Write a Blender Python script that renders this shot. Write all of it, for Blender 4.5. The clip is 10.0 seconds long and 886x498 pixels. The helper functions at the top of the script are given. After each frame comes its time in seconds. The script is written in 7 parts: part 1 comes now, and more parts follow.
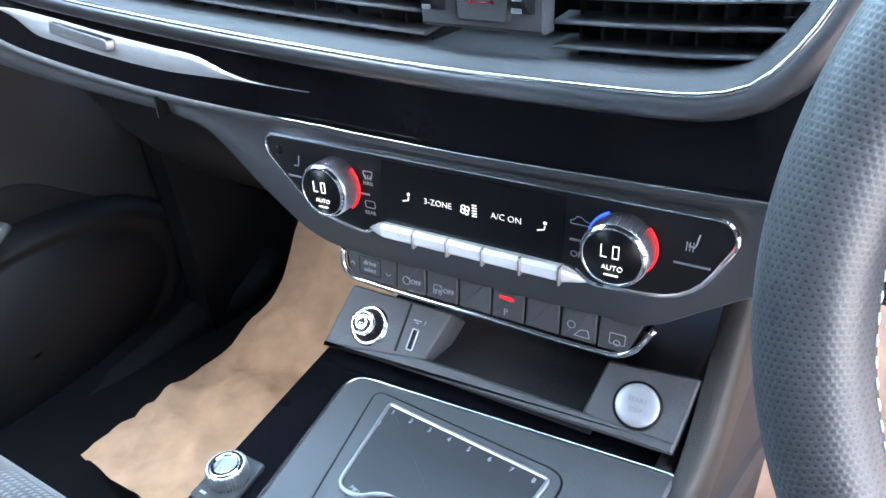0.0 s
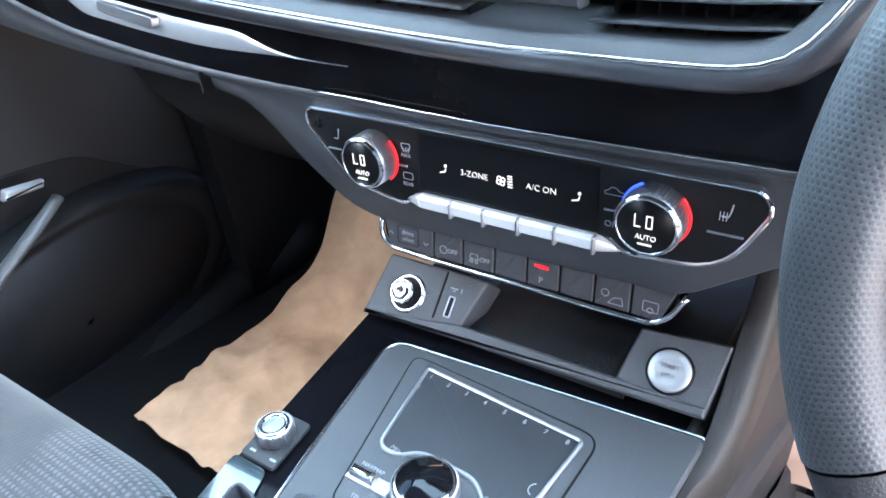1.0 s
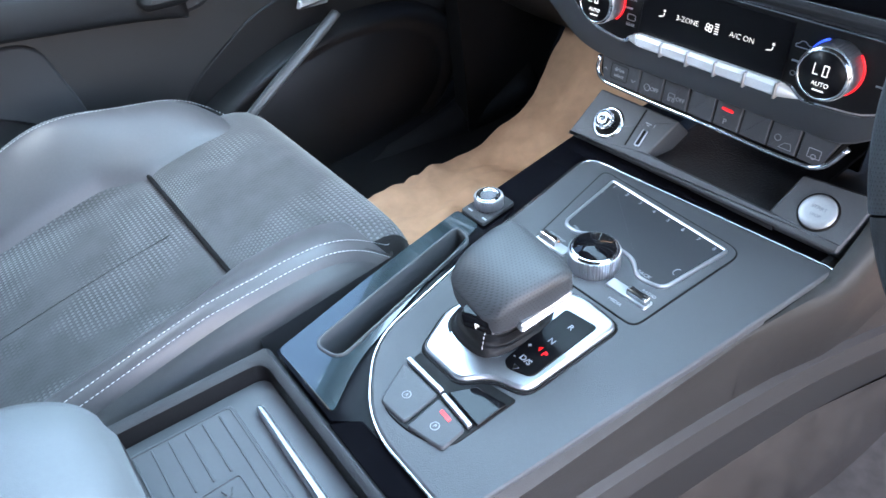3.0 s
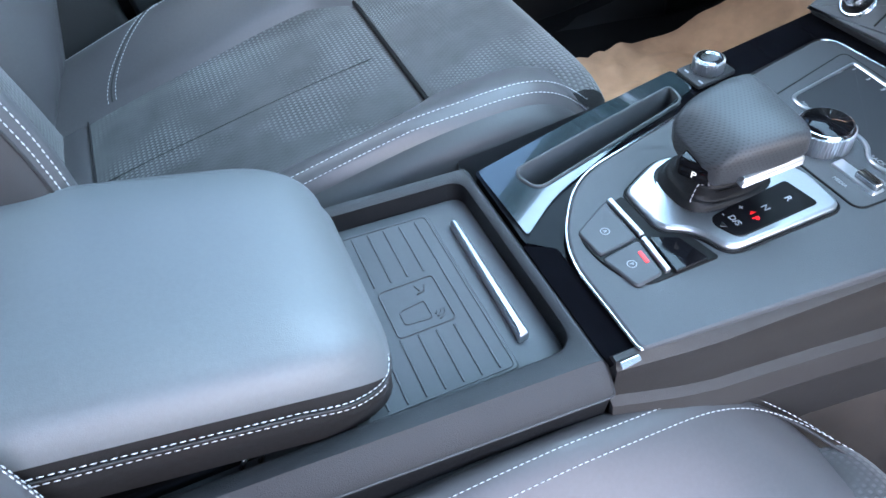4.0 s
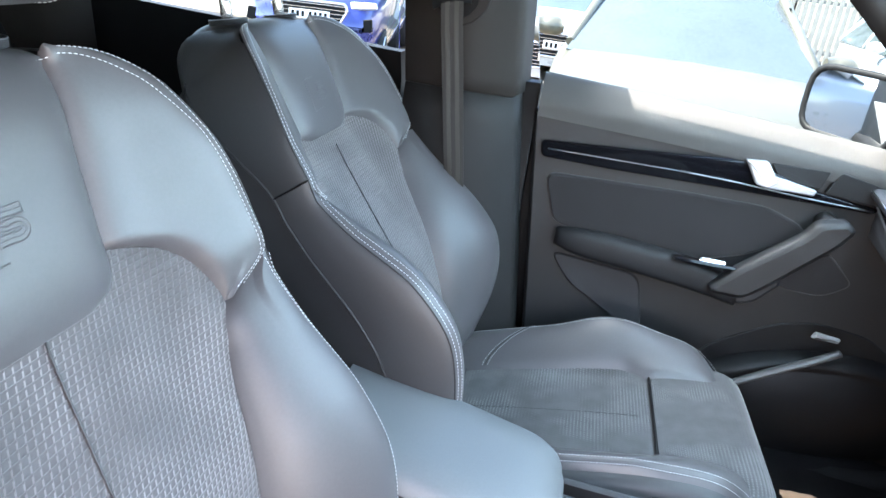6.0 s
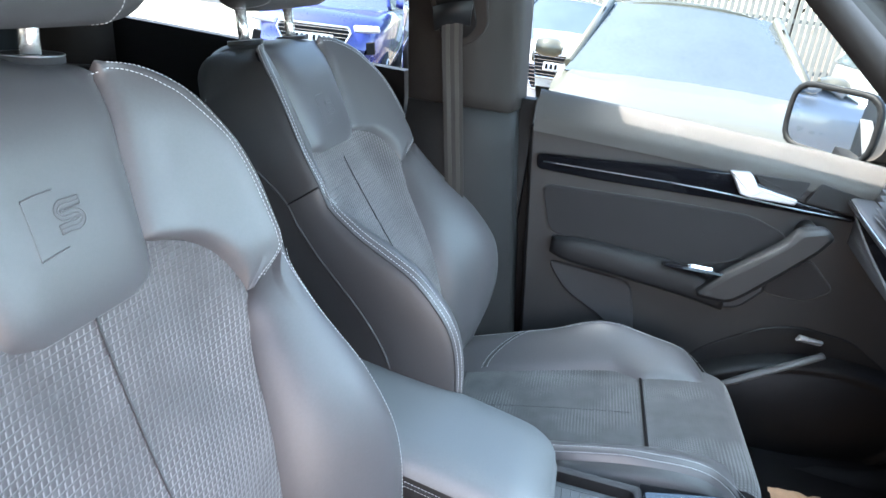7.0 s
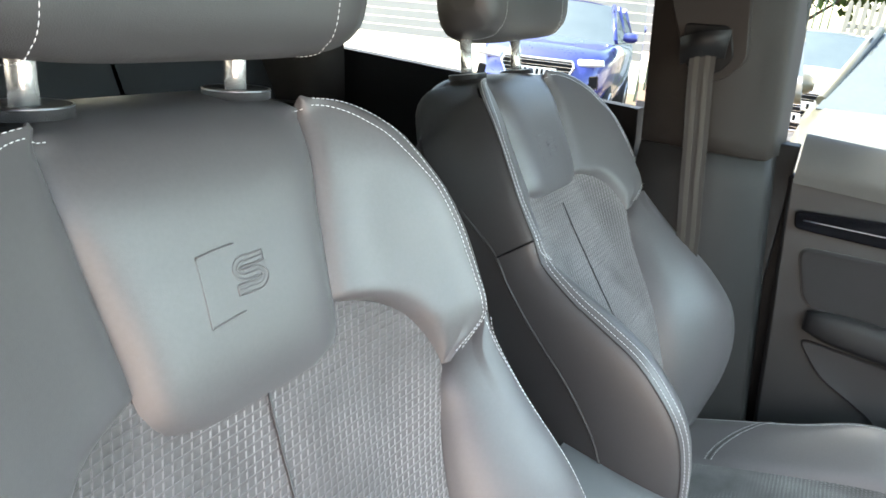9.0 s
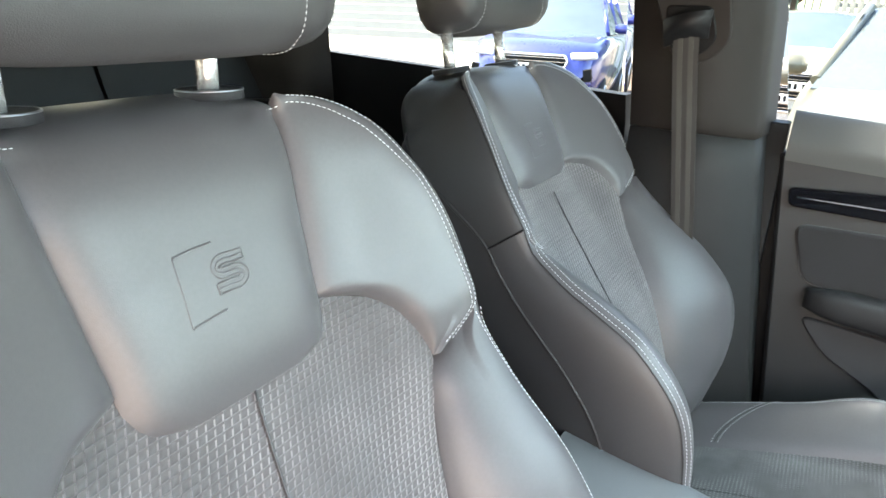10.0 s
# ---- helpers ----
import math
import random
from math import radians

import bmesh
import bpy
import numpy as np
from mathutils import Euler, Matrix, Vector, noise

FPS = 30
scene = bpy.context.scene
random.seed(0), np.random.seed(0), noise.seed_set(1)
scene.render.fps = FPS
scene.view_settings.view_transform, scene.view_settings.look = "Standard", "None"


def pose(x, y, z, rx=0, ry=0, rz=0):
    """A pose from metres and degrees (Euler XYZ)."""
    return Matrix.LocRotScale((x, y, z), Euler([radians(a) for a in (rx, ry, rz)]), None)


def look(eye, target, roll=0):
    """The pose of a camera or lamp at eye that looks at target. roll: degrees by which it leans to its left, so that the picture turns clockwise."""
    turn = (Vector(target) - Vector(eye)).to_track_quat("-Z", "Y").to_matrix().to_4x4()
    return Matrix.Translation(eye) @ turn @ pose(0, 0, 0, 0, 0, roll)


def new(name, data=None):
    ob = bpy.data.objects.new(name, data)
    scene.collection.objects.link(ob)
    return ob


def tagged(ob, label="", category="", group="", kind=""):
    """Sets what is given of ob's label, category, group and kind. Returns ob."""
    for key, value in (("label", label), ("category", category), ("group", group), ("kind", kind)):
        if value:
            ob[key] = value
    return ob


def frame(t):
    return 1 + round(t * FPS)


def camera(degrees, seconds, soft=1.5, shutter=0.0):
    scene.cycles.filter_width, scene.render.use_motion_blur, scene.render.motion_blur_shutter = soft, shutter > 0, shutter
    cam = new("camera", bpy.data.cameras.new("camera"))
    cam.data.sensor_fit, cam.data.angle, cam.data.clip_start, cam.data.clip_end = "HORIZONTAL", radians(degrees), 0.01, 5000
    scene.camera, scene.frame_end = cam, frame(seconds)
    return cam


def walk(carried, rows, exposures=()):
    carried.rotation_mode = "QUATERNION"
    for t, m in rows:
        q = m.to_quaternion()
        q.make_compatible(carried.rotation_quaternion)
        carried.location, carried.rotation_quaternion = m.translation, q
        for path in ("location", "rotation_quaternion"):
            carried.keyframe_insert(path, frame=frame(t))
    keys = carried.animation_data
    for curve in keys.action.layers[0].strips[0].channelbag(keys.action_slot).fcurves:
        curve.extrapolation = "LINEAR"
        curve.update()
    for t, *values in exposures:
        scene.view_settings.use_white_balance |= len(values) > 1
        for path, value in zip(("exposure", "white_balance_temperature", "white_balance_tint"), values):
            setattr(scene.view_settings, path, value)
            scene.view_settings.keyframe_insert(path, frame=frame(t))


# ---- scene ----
cam = camera(65.0, 10.0, soft=1.5, shutter=0.15)
PATH = [
    (0, (0.232, 0.006, 1.217), (-0.724, 1.48, 0.262), -3.2),
    (0.5, (0.233, 0.003, 1.223), (-0.754, 1.443, 0.247), -4.0),
    (1, (0.237, -0.005, 1.226), (-0.78, 1.375, 0.196), -5.1),
    (1.5, (0.281, -0.052, 1.235), (-0.801, 1.102, 0.011), -8.0),
    (2, (0.331, -0.092, 1.259), (-0.89, 0.885, 0.013), -11.4),
    (2.2, (0.348, -0.095, 1.255), (-0.932, 0.844, 0.038), -11.3),
    (3.3, (0.334, -0.17, 1.255), (-0.946, 0.652, -0.043), -2.5),
    (3.5, (0.328, -0.183, 1.227), (-0.952, 0.496, -0.152), -3.7),
    (4, (0.342, -0.23, 1.213), (-0.957, 0.255, -0.228), -4.1),
    (4.5, (0.347, -0.241, 1.22), (-1.026, 0.157, -0.18), -2.4),
    (5, (0.438, -0.265, 1.304), (-1.142, -0.085, 0.091), 2.7),
    (5.5, (0.625, -0.27, 1.453), (-1.134, -0.434, 0.514), 6.0),
    (5.7, (0.699, -0.262, 1.488), (-1.1, -0.519, 0.652), 6.7),
    (6.8, (0.826, -0.24, 1.505), (-1.029, -0.557, 0.826), 8.4),
    (7, (0.849, -0.232, 1.501), (-0.998, -0.551, 0.804), 7.4),
    (7.5, (0.878, -0.207, 1.484), (-0.945, -0.518, 0.723), 5.6),
    (8, (0.87, -0.216, 1.486), (-0.936, -0.548, 0.692), 6.1),
    (8.5, (0.818, -0.251, 1.484), (-0.954, -0.792, 0.731), 6.8),
    (9, (0.714, -0.296, 1.488), (-0.95, -1.175, 0.81), 6.1),
    (9.5, (0.685, -0.302, 1.47), (-0.919, -1.306, 0.822), 5.0),
    (10, (0.706, -0.278, 1.479), (-0.952, -1.169, 0.805), 2.9),
]
EXPO = 3.15
walk(cam, [(t, look(eye, target, roll)) for t, eye, target, roll in PATH], [(0.0, EXPO + 0.50, 6200, 10), (1.0, EXPO + 0.54, 6200, 10), (2.0, EXPO + 0.34, 6250, 10), (3.4, EXPO + 0.14, 6100, 10), (4.0, EXPO - 0.10, 5980, 9), (4.5, EXPO - 0.10, 5950, 8), (5.5, EXPO + 0.08, 6480, 10), (7.5, EXPO - 0.20, 6580, 10), (8.5, EXPO - 0.13, 7080, 10), (9.3, EXPO - 0.02, 7900, 9), (10.0, EXPO + 0.09, 7750, 9)])

# ---- light: clear sky, high sun from the rear of the passenger's side ----
SUN_AZ, SUN_EL = radians(171), radians(53)      # azimuth from +y towards +x
world = bpy.data.worlds.new("sky")
scene.world = world
world.use_nodes = True
wn = world.node_tree.nodes
sky = wn.new("ShaderNodeTexSky")
sky.sky_type, sky.sun_disc = "NISHITA", False
sky.sun_elevation, sky.sun_rotation = SUN_EL, SUN_AZ
wn["Background"].inputs["Strength"].default_value = 0.15
world.node_tree.links.new(sky.outputs[0], wn["Background"].inputs["Color"])
sun = new("sun", bpy.data.lights.new("sun", "SUN"))
sun.data.energy, sun.data.angle, sun.data.color = 4.2, radians(0.5), (1.0, 0.95, 0.87)
sun.matrix_basis = look((0, 0, 0), (-math.sin(SUN_AZ) * math.cos(SUN_EL), -math.cos(SUN_AZ) * math.cos(SUN_EL), -math.sin(SUN_EL)))


def opening_light(name, at, target, width, height, watts, color):
    """Daylight that falls in through an opening of the cabin."""
    ob = new(name, bpy.data.lights.new(name, "AREA"))
    ob.data.shape, ob.data.size, ob.data.size_y, ob.data.energy, ob.data.color = "RECTANGLE", width, height, watts, color
    ob.matrix_basis = look(at, target)
    return ob


opening_light("door_daylight", (1.02, -0.10, 1.14), (0.20, -0.30, 0.95), 1.4, 0.62, 2.3, (1.0, 0.81, 0.77))
pw = opening_light("passenger_daylight", (-0.672, -0.27, 1.56), (-0.38, 0.42, 0.60), 0.30, 0.08, 0.20, (0.86, 0.94, 1.0))
pw.data.spread = radians(75)
opening_light("windscreen_daylight", (0.0, 0.46, 1.43), (0.0, 0.0, 0.70), 1.44, 0.75, 3.8, (0.58, 0.81, 1.0))
from mathutils.geometry import tessellate_polygon

# ---- materials ----
def material(name, color, rough=0.5, metal=0.0, vary=0.15, scale=40.0, bump=0.0, bump_scale=600.0, coat=0.0, spec=0.5, stain=3.0, emit=0.0, sheen=0.0, clear=0.0):
    """A surface with grain at two scales: a broad stain and a fine grain, in metres."""
    mat = bpy.data.materials.new(name)
    mat.use_nodes = True
    nt = mat.node_tree
    n, l = nt.nodes, nt.links
    b = n["Principled BSDF"]
    b.inputs["Roughness"].default_value, b.inputs["Metallic"].default_value = rough, metal
    b.inputs["Coat Weight"].default_value, b.inputs["Specular IOR Level"].default_value = coat, spec
    b.inputs["Sheen Weight"].default_value = sheen
    b.inputs["Transmission Weight"].default_value = clear
    tex = n.new("ShaderNodeTexCoord")
    fine, broad = n.new("ShaderNodeTexNoise"), n.new("ShaderNodeTexNoise")
    fine.inputs["Scale"].default_value, broad.inputs["Scale"].default_value = scale, stain
    fine.inputs["Detail"].default_value, broad.inputs["Detail"].default_value = 4.0, 3.0
    mix = n.new("ShaderNodeMath")
    mix.operation = "ADD"
    for tx in (fine, broad):
        l.new(tex.outputs["Object"], tx.inputs["Vector"])
    l.new(fine.outputs["Fac"], mix.inputs[0])
    l.new(broad.outputs["Fac"], mix.inputs[1])
    ramp = n.new("ShaderNodeMapRange")
    ramp.inputs["From Min"].default_value, ramp.inputs["From Max"].default_value = 0.6, 1.4
    ramp.inputs["To Min"].default_value, ramp.inputs["To Max"].default_value = 1 - vary, 1 + vary
    l.new(mix.outputs[0], ramp.inputs["Value"])
    tint = n.new("ShaderNodeVectorMath")
    tint.operation = "SCALE"
    tint.inputs[0].default_value = color
    l.new(ramp.outputs[0], tint.inputs["Scale"])
    l.new(tint.outputs[0], b.inputs["Base Color"])
    rr = n.new("ShaderNodeMapRange")
    rr.inputs["From Min"].default_value, rr.inputs["From Max"].default_value = 0.6, 1.4
    rr.inputs["To Min"].default_value, rr.inputs["To Max"].default_value = max(0.0, rough * (1 - vary)), min(1.0, rough * (1 + vary))
    l.new(mix.outputs[0], rr.inputs["Value"])
    l.new(rr.outputs[0], b.inputs["Roughness"])
    if bump:
        grain, bp = n.new("ShaderNodeTexVoronoi"), n.new("ShaderNodeBump")
        grain.inputs["Scale"].default_value = bump_scale
        bp.inputs["Strength"].default_value, bp.inputs["Distance"].default_value = bump, 0.0008
        l.new(tex.outputs["Object"], grain.inputs["Vector"])
        l.new(grain.outputs["Distance"], bp.inputs["Height"])
        l.new(bp.outputs[0], b.inputs["Normal"])
    if emit:
        b.inputs["Emission Color"].default_value, b.inputs["Emission Strength"].default_value = (*color, 1), emit
    return mat


def weave(name, color, light, pitch, rough=0.85, axis=(1, 0, 0), fill=0.35, slope=0.0, amp=0.0010, scales=False, mottle=0.32, bare=(0.40, 0.60, 0.15)):
    """Woven seat cloth: raised ribs broken into short threads, in metres. pitch: (rib spacing, thread length)."""
    mat = material(name, color, rough, vary=0.32, scale=700.0, stain=16.0, sheen=0.25)
    nt = mat.node_tree
    n, l = nt.nodes, nt.links
    b = n["Principled BSDF"]
    uv = n.new("ShaderNodeUVMap")
    sep = n.new("ShaderNodeSeparateXYZ")
    l.new(uv.outputs[0], sep.inputs[0])

    def math_node(op, a, c=None):
        m = n.new("ShaderNodeMath")
        m.operation = op
        for k, v in enumerate((a, c)):
            if v is None:
                continue
            if isinstance(v, (int, float)):
                m.inputs[k].default_value = v
            else:
                l.new(v, m.inputs[k])
        return m.outputs[0]

    u, v = sep.outputs[0], sep.outputs[1]
    ribs = math_node("MULTIPLY", u, 1 / pitch[0])
    row = math_node("FLOOR", ribs)
    across = math_node("SUBTRACT", ribs, row)
    flip = math_node("MULTIPLY", math_node("MODULO", math_node("ABSOLUTE", row), 2.0), 0.5)
    along = math_node("ADD", math_node("MULTIPLY", v, 1 / pitch[1]), flip)
    along = math_node("ADD", along, math_node("MULTIPLY", across, slope))
    along = math_node("SUBTRACT", along, math_node("FLOOR", along))
    a = math_node("SINE", math_node("MULTIPLY", across, math.pi))
    c = math_node("SINE", math_node("MULTIPLY", along, math.pi))
    height = math_node("MULTIPLY", a, c)
    if scales:
        lines = math_node("MULTIPLY", v, 1 / pitch[1])
        line = math_node("FLOOR", lines)
        along = math_node("SUBTRACT", lines, line)
        across = math_node("ADD", ribs, math_node("MULTIPLY", lines, slope))
        across = math_node("SUBTRACT", across, math_node("FLOOR", across))
        a = math_node("SINE", math_node("MULTIPLY", across, math.pi))
        c = math_node("SINE", math_node("MULTIPLY", along, math.pi))
        height = math_node("POWER", math_node("MULTIPLY", a, c), 0.5)
        stroke = math_node("MULTIPLY", math_node("LESS_THAN", across, fill), math_node("LESS_THAN", along, 0.72))
        thread = math_node("MAXIMUM", stroke, math_node("MULTIPLY", math_node("LESS_THAN", along, fill * 0.5), 0.6))
    else:
        thread = math_node("GREATER_THAN", height, 1 - fill)
    dirt = n.new("ShaderNodeTexNoise")
    dirt.inputs["Scale"].default_value = 8.0
    tex = n.new("ShaderNodeTexCoord")
    l.new(tex.outputs["Object"], dirt.inputs["Vector"])
    patch = n.new("ShaderNodeMapRange")
    patch.inputs["From Min"].default_value, patch.inputs["From Max"].default_value = bare[:2]
    patch.inputs["To Min"].default_value, patch.inputs["To Max"].default_value = bare[2], 0.95
    l.new(dirt.outputs["Fac"], patch.inputs["Value"])
    amount = math_node("MULTIPLY", thread, patch.outputs[0])
    mixc = n.new("ShaderNodeMix")
    mixc.data_type = "RGBA"
    l.new(amount, mixc.inputs["Factor"])
    old = b.inputs["Base Color"].links[0].from_socket
    nap = n.new("ShaderNodeTexNoise")
    nap.inputs["Scale"].default_value, nap.inputs["Detail"].default_value = 26.0, 5.0
    l.new(tex.outputs["Object"], nap.inputs["Vector"])
    nap_range = n.new("ShaderNodeMapRange")
    nap_range.inputs["From Min"].default_value, nap_range.inputs["From Max"].default_value = 0.35, 0.65
    nap_range.inputs["To Min"].default_value, nap_range.inputs["To Max"].default_value = (1 - mottle), (1 + 0.4 * mottle)
    l.new(nap.outputs["Fac"], nap_range.inputs["Value"])
    worn = n.new("ShaderNodeVectorMath")
    worn.operation = "SCALE"
    l.new(old, worn.inputs[0])
    l.new(nap_range.outputs[0], worn.inputs["Scale"])
    l.new(worn.outputs[0], mixc.inputs["A"])
    mixc.inputs["B"].default_value = (*light, 1)
    l.new(mixc.outputs["Result"], b.inputs["Base Color"])
    bp = n.new("ShaderNodeBump")
    bp.inputs["Strength"].default_value, bp.inputs["Distance"].default_value = 0.9, amp
    if not scales:
        height = math_node("MULTIPLY", height, math_node("ADD", patch.outputs[0], 0.18))
    l.new(height, bp.inputs["Height"])
    l.new(bp.outputs[0], b.inputs["Normal"])
    return mat


def perforated(name, color, pitch, hole=0.30, rough=0.5):
    """Leather with rows of punched holes, staggered, over the mesh's map in metres."""
    mat = weave(name, color, color, (pitch, pitch * 1.15), rough, fill=hole, mottle=0.08)
    nt = mat.node_tree
    n, l = nt.nodes, nt.links
    b = n["Principled BSDF"]
    mixc = [k for k in n if k.bl_idname == "ShaderNodeMix"][0]
    mixc.inputs["B"].default_value = (0.012, 0.012, 0.013, 1)
    for k in n:
        if k.bl_idname == "ShaderNodeBump":
            k.invert = True
            k.inputs["Strength"].default_value = 0.13
    b.inputs["Sheen Weight"].default_value = 0.0
    fac = mixc.inputs["Factor"].links[0]
    thread = [k for k in n if k.bl_idname == "ShaderNodeMath" and k.operation == "GREATER_THAN"][0]
    l.remove(fac)
    l.new(thread.outputs[0], mixc.inputs["Factor"])
    return mat


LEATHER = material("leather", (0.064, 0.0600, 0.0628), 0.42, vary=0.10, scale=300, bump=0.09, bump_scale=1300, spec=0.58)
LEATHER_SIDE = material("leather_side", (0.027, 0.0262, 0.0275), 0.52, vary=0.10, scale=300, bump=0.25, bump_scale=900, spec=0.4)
# seat leather at about half brightness, weaker light on bands and cushion sides coloured in
LEATHER_SHADED = material("leather_shaded", (0.034, 0.0330, 0.0345), 0.48, vary=0.10, scale=300, bump=0.15, bump_scale=1100, spec=0.5)
CLOTH = weave("seat_cloth", (0.033, 0.032, 0.034), (0.100, 0.099, 0.104), (0.0060, 0.0056), fill=0.30, amp=0.0008, slope=0.0, mottle=0.42, bare=(0.46, 0.60, 0.0))
CLOTH_BACK = weave("back_cloth", (0.062, 0.056, 0.057), (0.215, 0.198, 0.200), (0.0080, 0.0058), slope=0.36, fill=0.19, amp=0.0013, scales=True, mottle=0.16)
SUEDE = material("suede", (0.0155, 0.0135, 0.0140), 0.92, vary=0.45, scale=700, stain=14, bump=0.3, bump_scale=2500, sheen=0.25, spec=0.2)
# armrest leather twice: paler for the skylit top, darker for the shaded sides
LEATHER_ARM_LIT = material("armrest_lit_leather", (0.098, 0.102, 0.107), 0.50, vary=0.10, scale=300, bump=0.12, bump_scale=1300, spec=0.75)
LEATHER_ARM_SHADED = material("armrest_shaded_leather", (0.0135, 0.0125, 0.0125), 0.55, vary=0.10, scale=300, bump=0.15, bump_scale=1300, spec=0.4)
BENCH = material("bench_leather", (0.020, 0.021, 0.022), 0.65, vary=0.2, scale=200, spec=0.15)
STITCH = material("stitch_thread", (0.62, 0.62, 0.64), 0.8, vary=0.1, scale=900)
SOFT = material("soft_plastic", (0.019, 0.0195, 0.022), 0.55, vary=0.12, scale=400, bump=0.35, bump_scale=1300, spec=0.45)
SOFT_GREY = material("soft_plastic_grey", (0.050, 0.052, 0.057), 0.50, vary=0.10, scale=400, bump=0.3, bump_scale=1400, spec=0.45)
HARD = material("hard_plastic", (0.006, 0.0062, 0.007), 0.55, vary=0.15, scale=300, bump=0.15, bump_scale=900, spec=0.24)
DEEP = material("deep_plastic", (0.0025, 0.0025, 0.003), 0.6, vary=0.2, scale=200, spec=0.2)
PIANO = material("gloss_black", (0.004, 0.004, 0.005), 0.06, vary=0.1, scale=60, spec=0.28)
PIANO_DARK = material("gloss_black_console", (0.003, 0.003, 0.004), 0.08, vary=0.1, scale=60, spec=0.06)
PIANO_TRIM = material("gloss_trim", (0.013, 0.020, 0.023), 0.10, vary=0.05, scale=60, coat=1.0)
SCREEN = material("screen_glass", (0.003, 0.003, 0.004), 0.30, vary=0.1, scale=60, spec=0.25)
CHROME = material("chrome", (0.78, 0.79, 0.81), 0.12, 1.0, vary=0.05, scale=200)
POST = material("post_steel", (0.80, 0.80, 0.80), 0.24, 0.85, vary=0.05, scale=200)
SATIN = material("satin_metal", (0.54, 0.55, 0.58), 0.36, 1.0, vary=0.06, scale=500)
GREY_METAL = material("grey_metal", (0.30, 0.31, 0.34), 0.32, 1.0, vary=0.06, scale=500)
KRAFT = material("kraft_paper", (0.44, 0.275, 0.178), 0.72, vary=0.14, scale=60, stain=6, bump=0.30, bump_scale=38, spec=0.25)


def crumple(mat, size=13.0, depth=0.026):
    """Angular folds laid over the surface's own relief."""
    nt = mat.node_tree
    n, l = nt.nodes, nt.links
    b = n["Principled BSDF"]
    tex = n.new("ShaderNodeTexCoord")
    warp = n.new("ShaderNodeTexNoise")
    warp.inputs["Scale"].default_value = 7.0
    l.new(tex.outputs["Object"], warp.inputs["Vector"])
    mix = n.new("ShaderNodeVectorMath")
    mix.operation = "MULTIPLY_ADD"
    mix.inputs[1].default_value = (0.12, 0.12, 0.12)
    l.new(warp.outputs["Color"], mix.inputs[0])
    l.new(tex.outputs["Object"], mix.inputs[2])
    cells = n.new("ShaderNodeTexVoronoi")
    cells.inputs["Scale"].default_value = size
    l.new(mix.outputs[0], cells.inputs["Vector"])
    bp = n.new("ShaderNodeBump")
    bp.inputs["Strength"].default_value, bp.inputs["Distance"].default_value = 0.8, depth
    l.new(cells.outputs["Distance"], bp.inputs["Height"])
    if b.inputs["Normal"].links:
        l.new(b.inputs["Normal"].links[0].from_socket, bp.inputs["Normal"])
    l.new(bp.outputs[0], b.inputs["Normal"])


crumple(KRAFT)
for _k in KRAFT.node_tree.nodes:
    if _k.bl_idname == "ShaderNodeBump":
        _k.inputs["Distance"].default_value = 0.006
CARPET = material("carpet", (0.007, 0.007, 0.008), 0.95, vary=0.35, scale=800, bump=0.6, bump_scale=1800, spec=0.1)
LINING = material("headlining", (0.022, 0.022, 0.022), 0.95, vary=0.1, scale=900, spec=0.1)
PILLAR = material("pillar_trim", (0.0145, 0.0112, 0.0095), 0.70, vary=0.10, scale=600, bump=0.2, bump_scale=1500, spec=0.3)
PILLAR_LOW = material("lower_pillar_trim", (0.0121, 0.0119, 0.0122), 0.62, vary=0.12, scale=400, bump=0.25, bump_scale=1400, spec=0.35)
BELT_LIGHT = material("belt_stripe", (0.047, 0.043, 0.039), 0.6, vary=0.25, scale=900, bump=0.3, bump_scale=2000, spec=0.4)
BELT = material("belt_webbing", (0.026, 0.024, 0.022), 0.6, vary=0.2, scale=900, stain=30, bump=0.3, bump_scale=2000, spec=0.4)
RUBBER = material("rubber", (0.062, 0.066, 0.072), 0.62, vary=0.12, scale=300, spec=0.35)
WHITE_LIT = material("lit_symbol", (1.0, 0.93, 0.83), 0.5, emit=0.055)
DIM = material("printed_symbol", (0.26, 0.27, 0.29), 0.6)
RED_LIT = material("red_light", (1.0, 0.015, 0.02), 0.4, emit=0.08)
BLUE_LIT = material("blue_light", (0.04, 0.10, 1.0), 0.4, emit=0.18)
AMBER_LIT = material("amber_light", (1.0, 0.35, 0.03), 0.4, emit=0.24)
GLASS = material("clear_glass", (0.84, 0.90, 0.88), 0.0, vary=0.0, scale=5, clear=1.0)
for _inp in ("IOR",):
    GLASS.node_tree.nodes["Principled BSDF"].inputs[_inp].default_value = 1.02
ASPHALT = material("pale_paving", (0.105, 0.085, 0.068), 0.9, vary=0.2, scale=30, stain=0.4, bump=0.3, bump_scale=60, spec=0.2)
HEDGE = material("foliage", (0.07, 0.11, 0.025), 0.7, vary=0.5, scale=8, stain=2, spec=0.3)
BARK = material("bark", (0.10, 0.07, 0.05), 0.9, vary=0.3, scale=20)
FENCE = material("fence_paint", (0.24, 0.23, 0.20), 0.7, vary=0.15, scale=10)
FENCE_GREEN = material("green_fence", (0.05, 0.09, 0.06), 0.6, vary=0.15, scale=10)
CLAD = material("white_cladding", (0.36, 0.35, 0.33), 0.6, vary=0.06, scale=5)
TYRE = material("tyre", (0.015, 0.015, 0.016), 0.8, vary=0.2, scale=40)
PLATE = material("plate_white", (0.75, 0.75, 0.72), 0.5)
LAMP_GLASS = material("headlamp", (0.75, 0.77, 0.80), 0.1, 0.3, coat=1.0)


def paint(name, color):
    return material(name, color, 0.28, 0.2, vary=0.05, scale=20, coat=1.0)


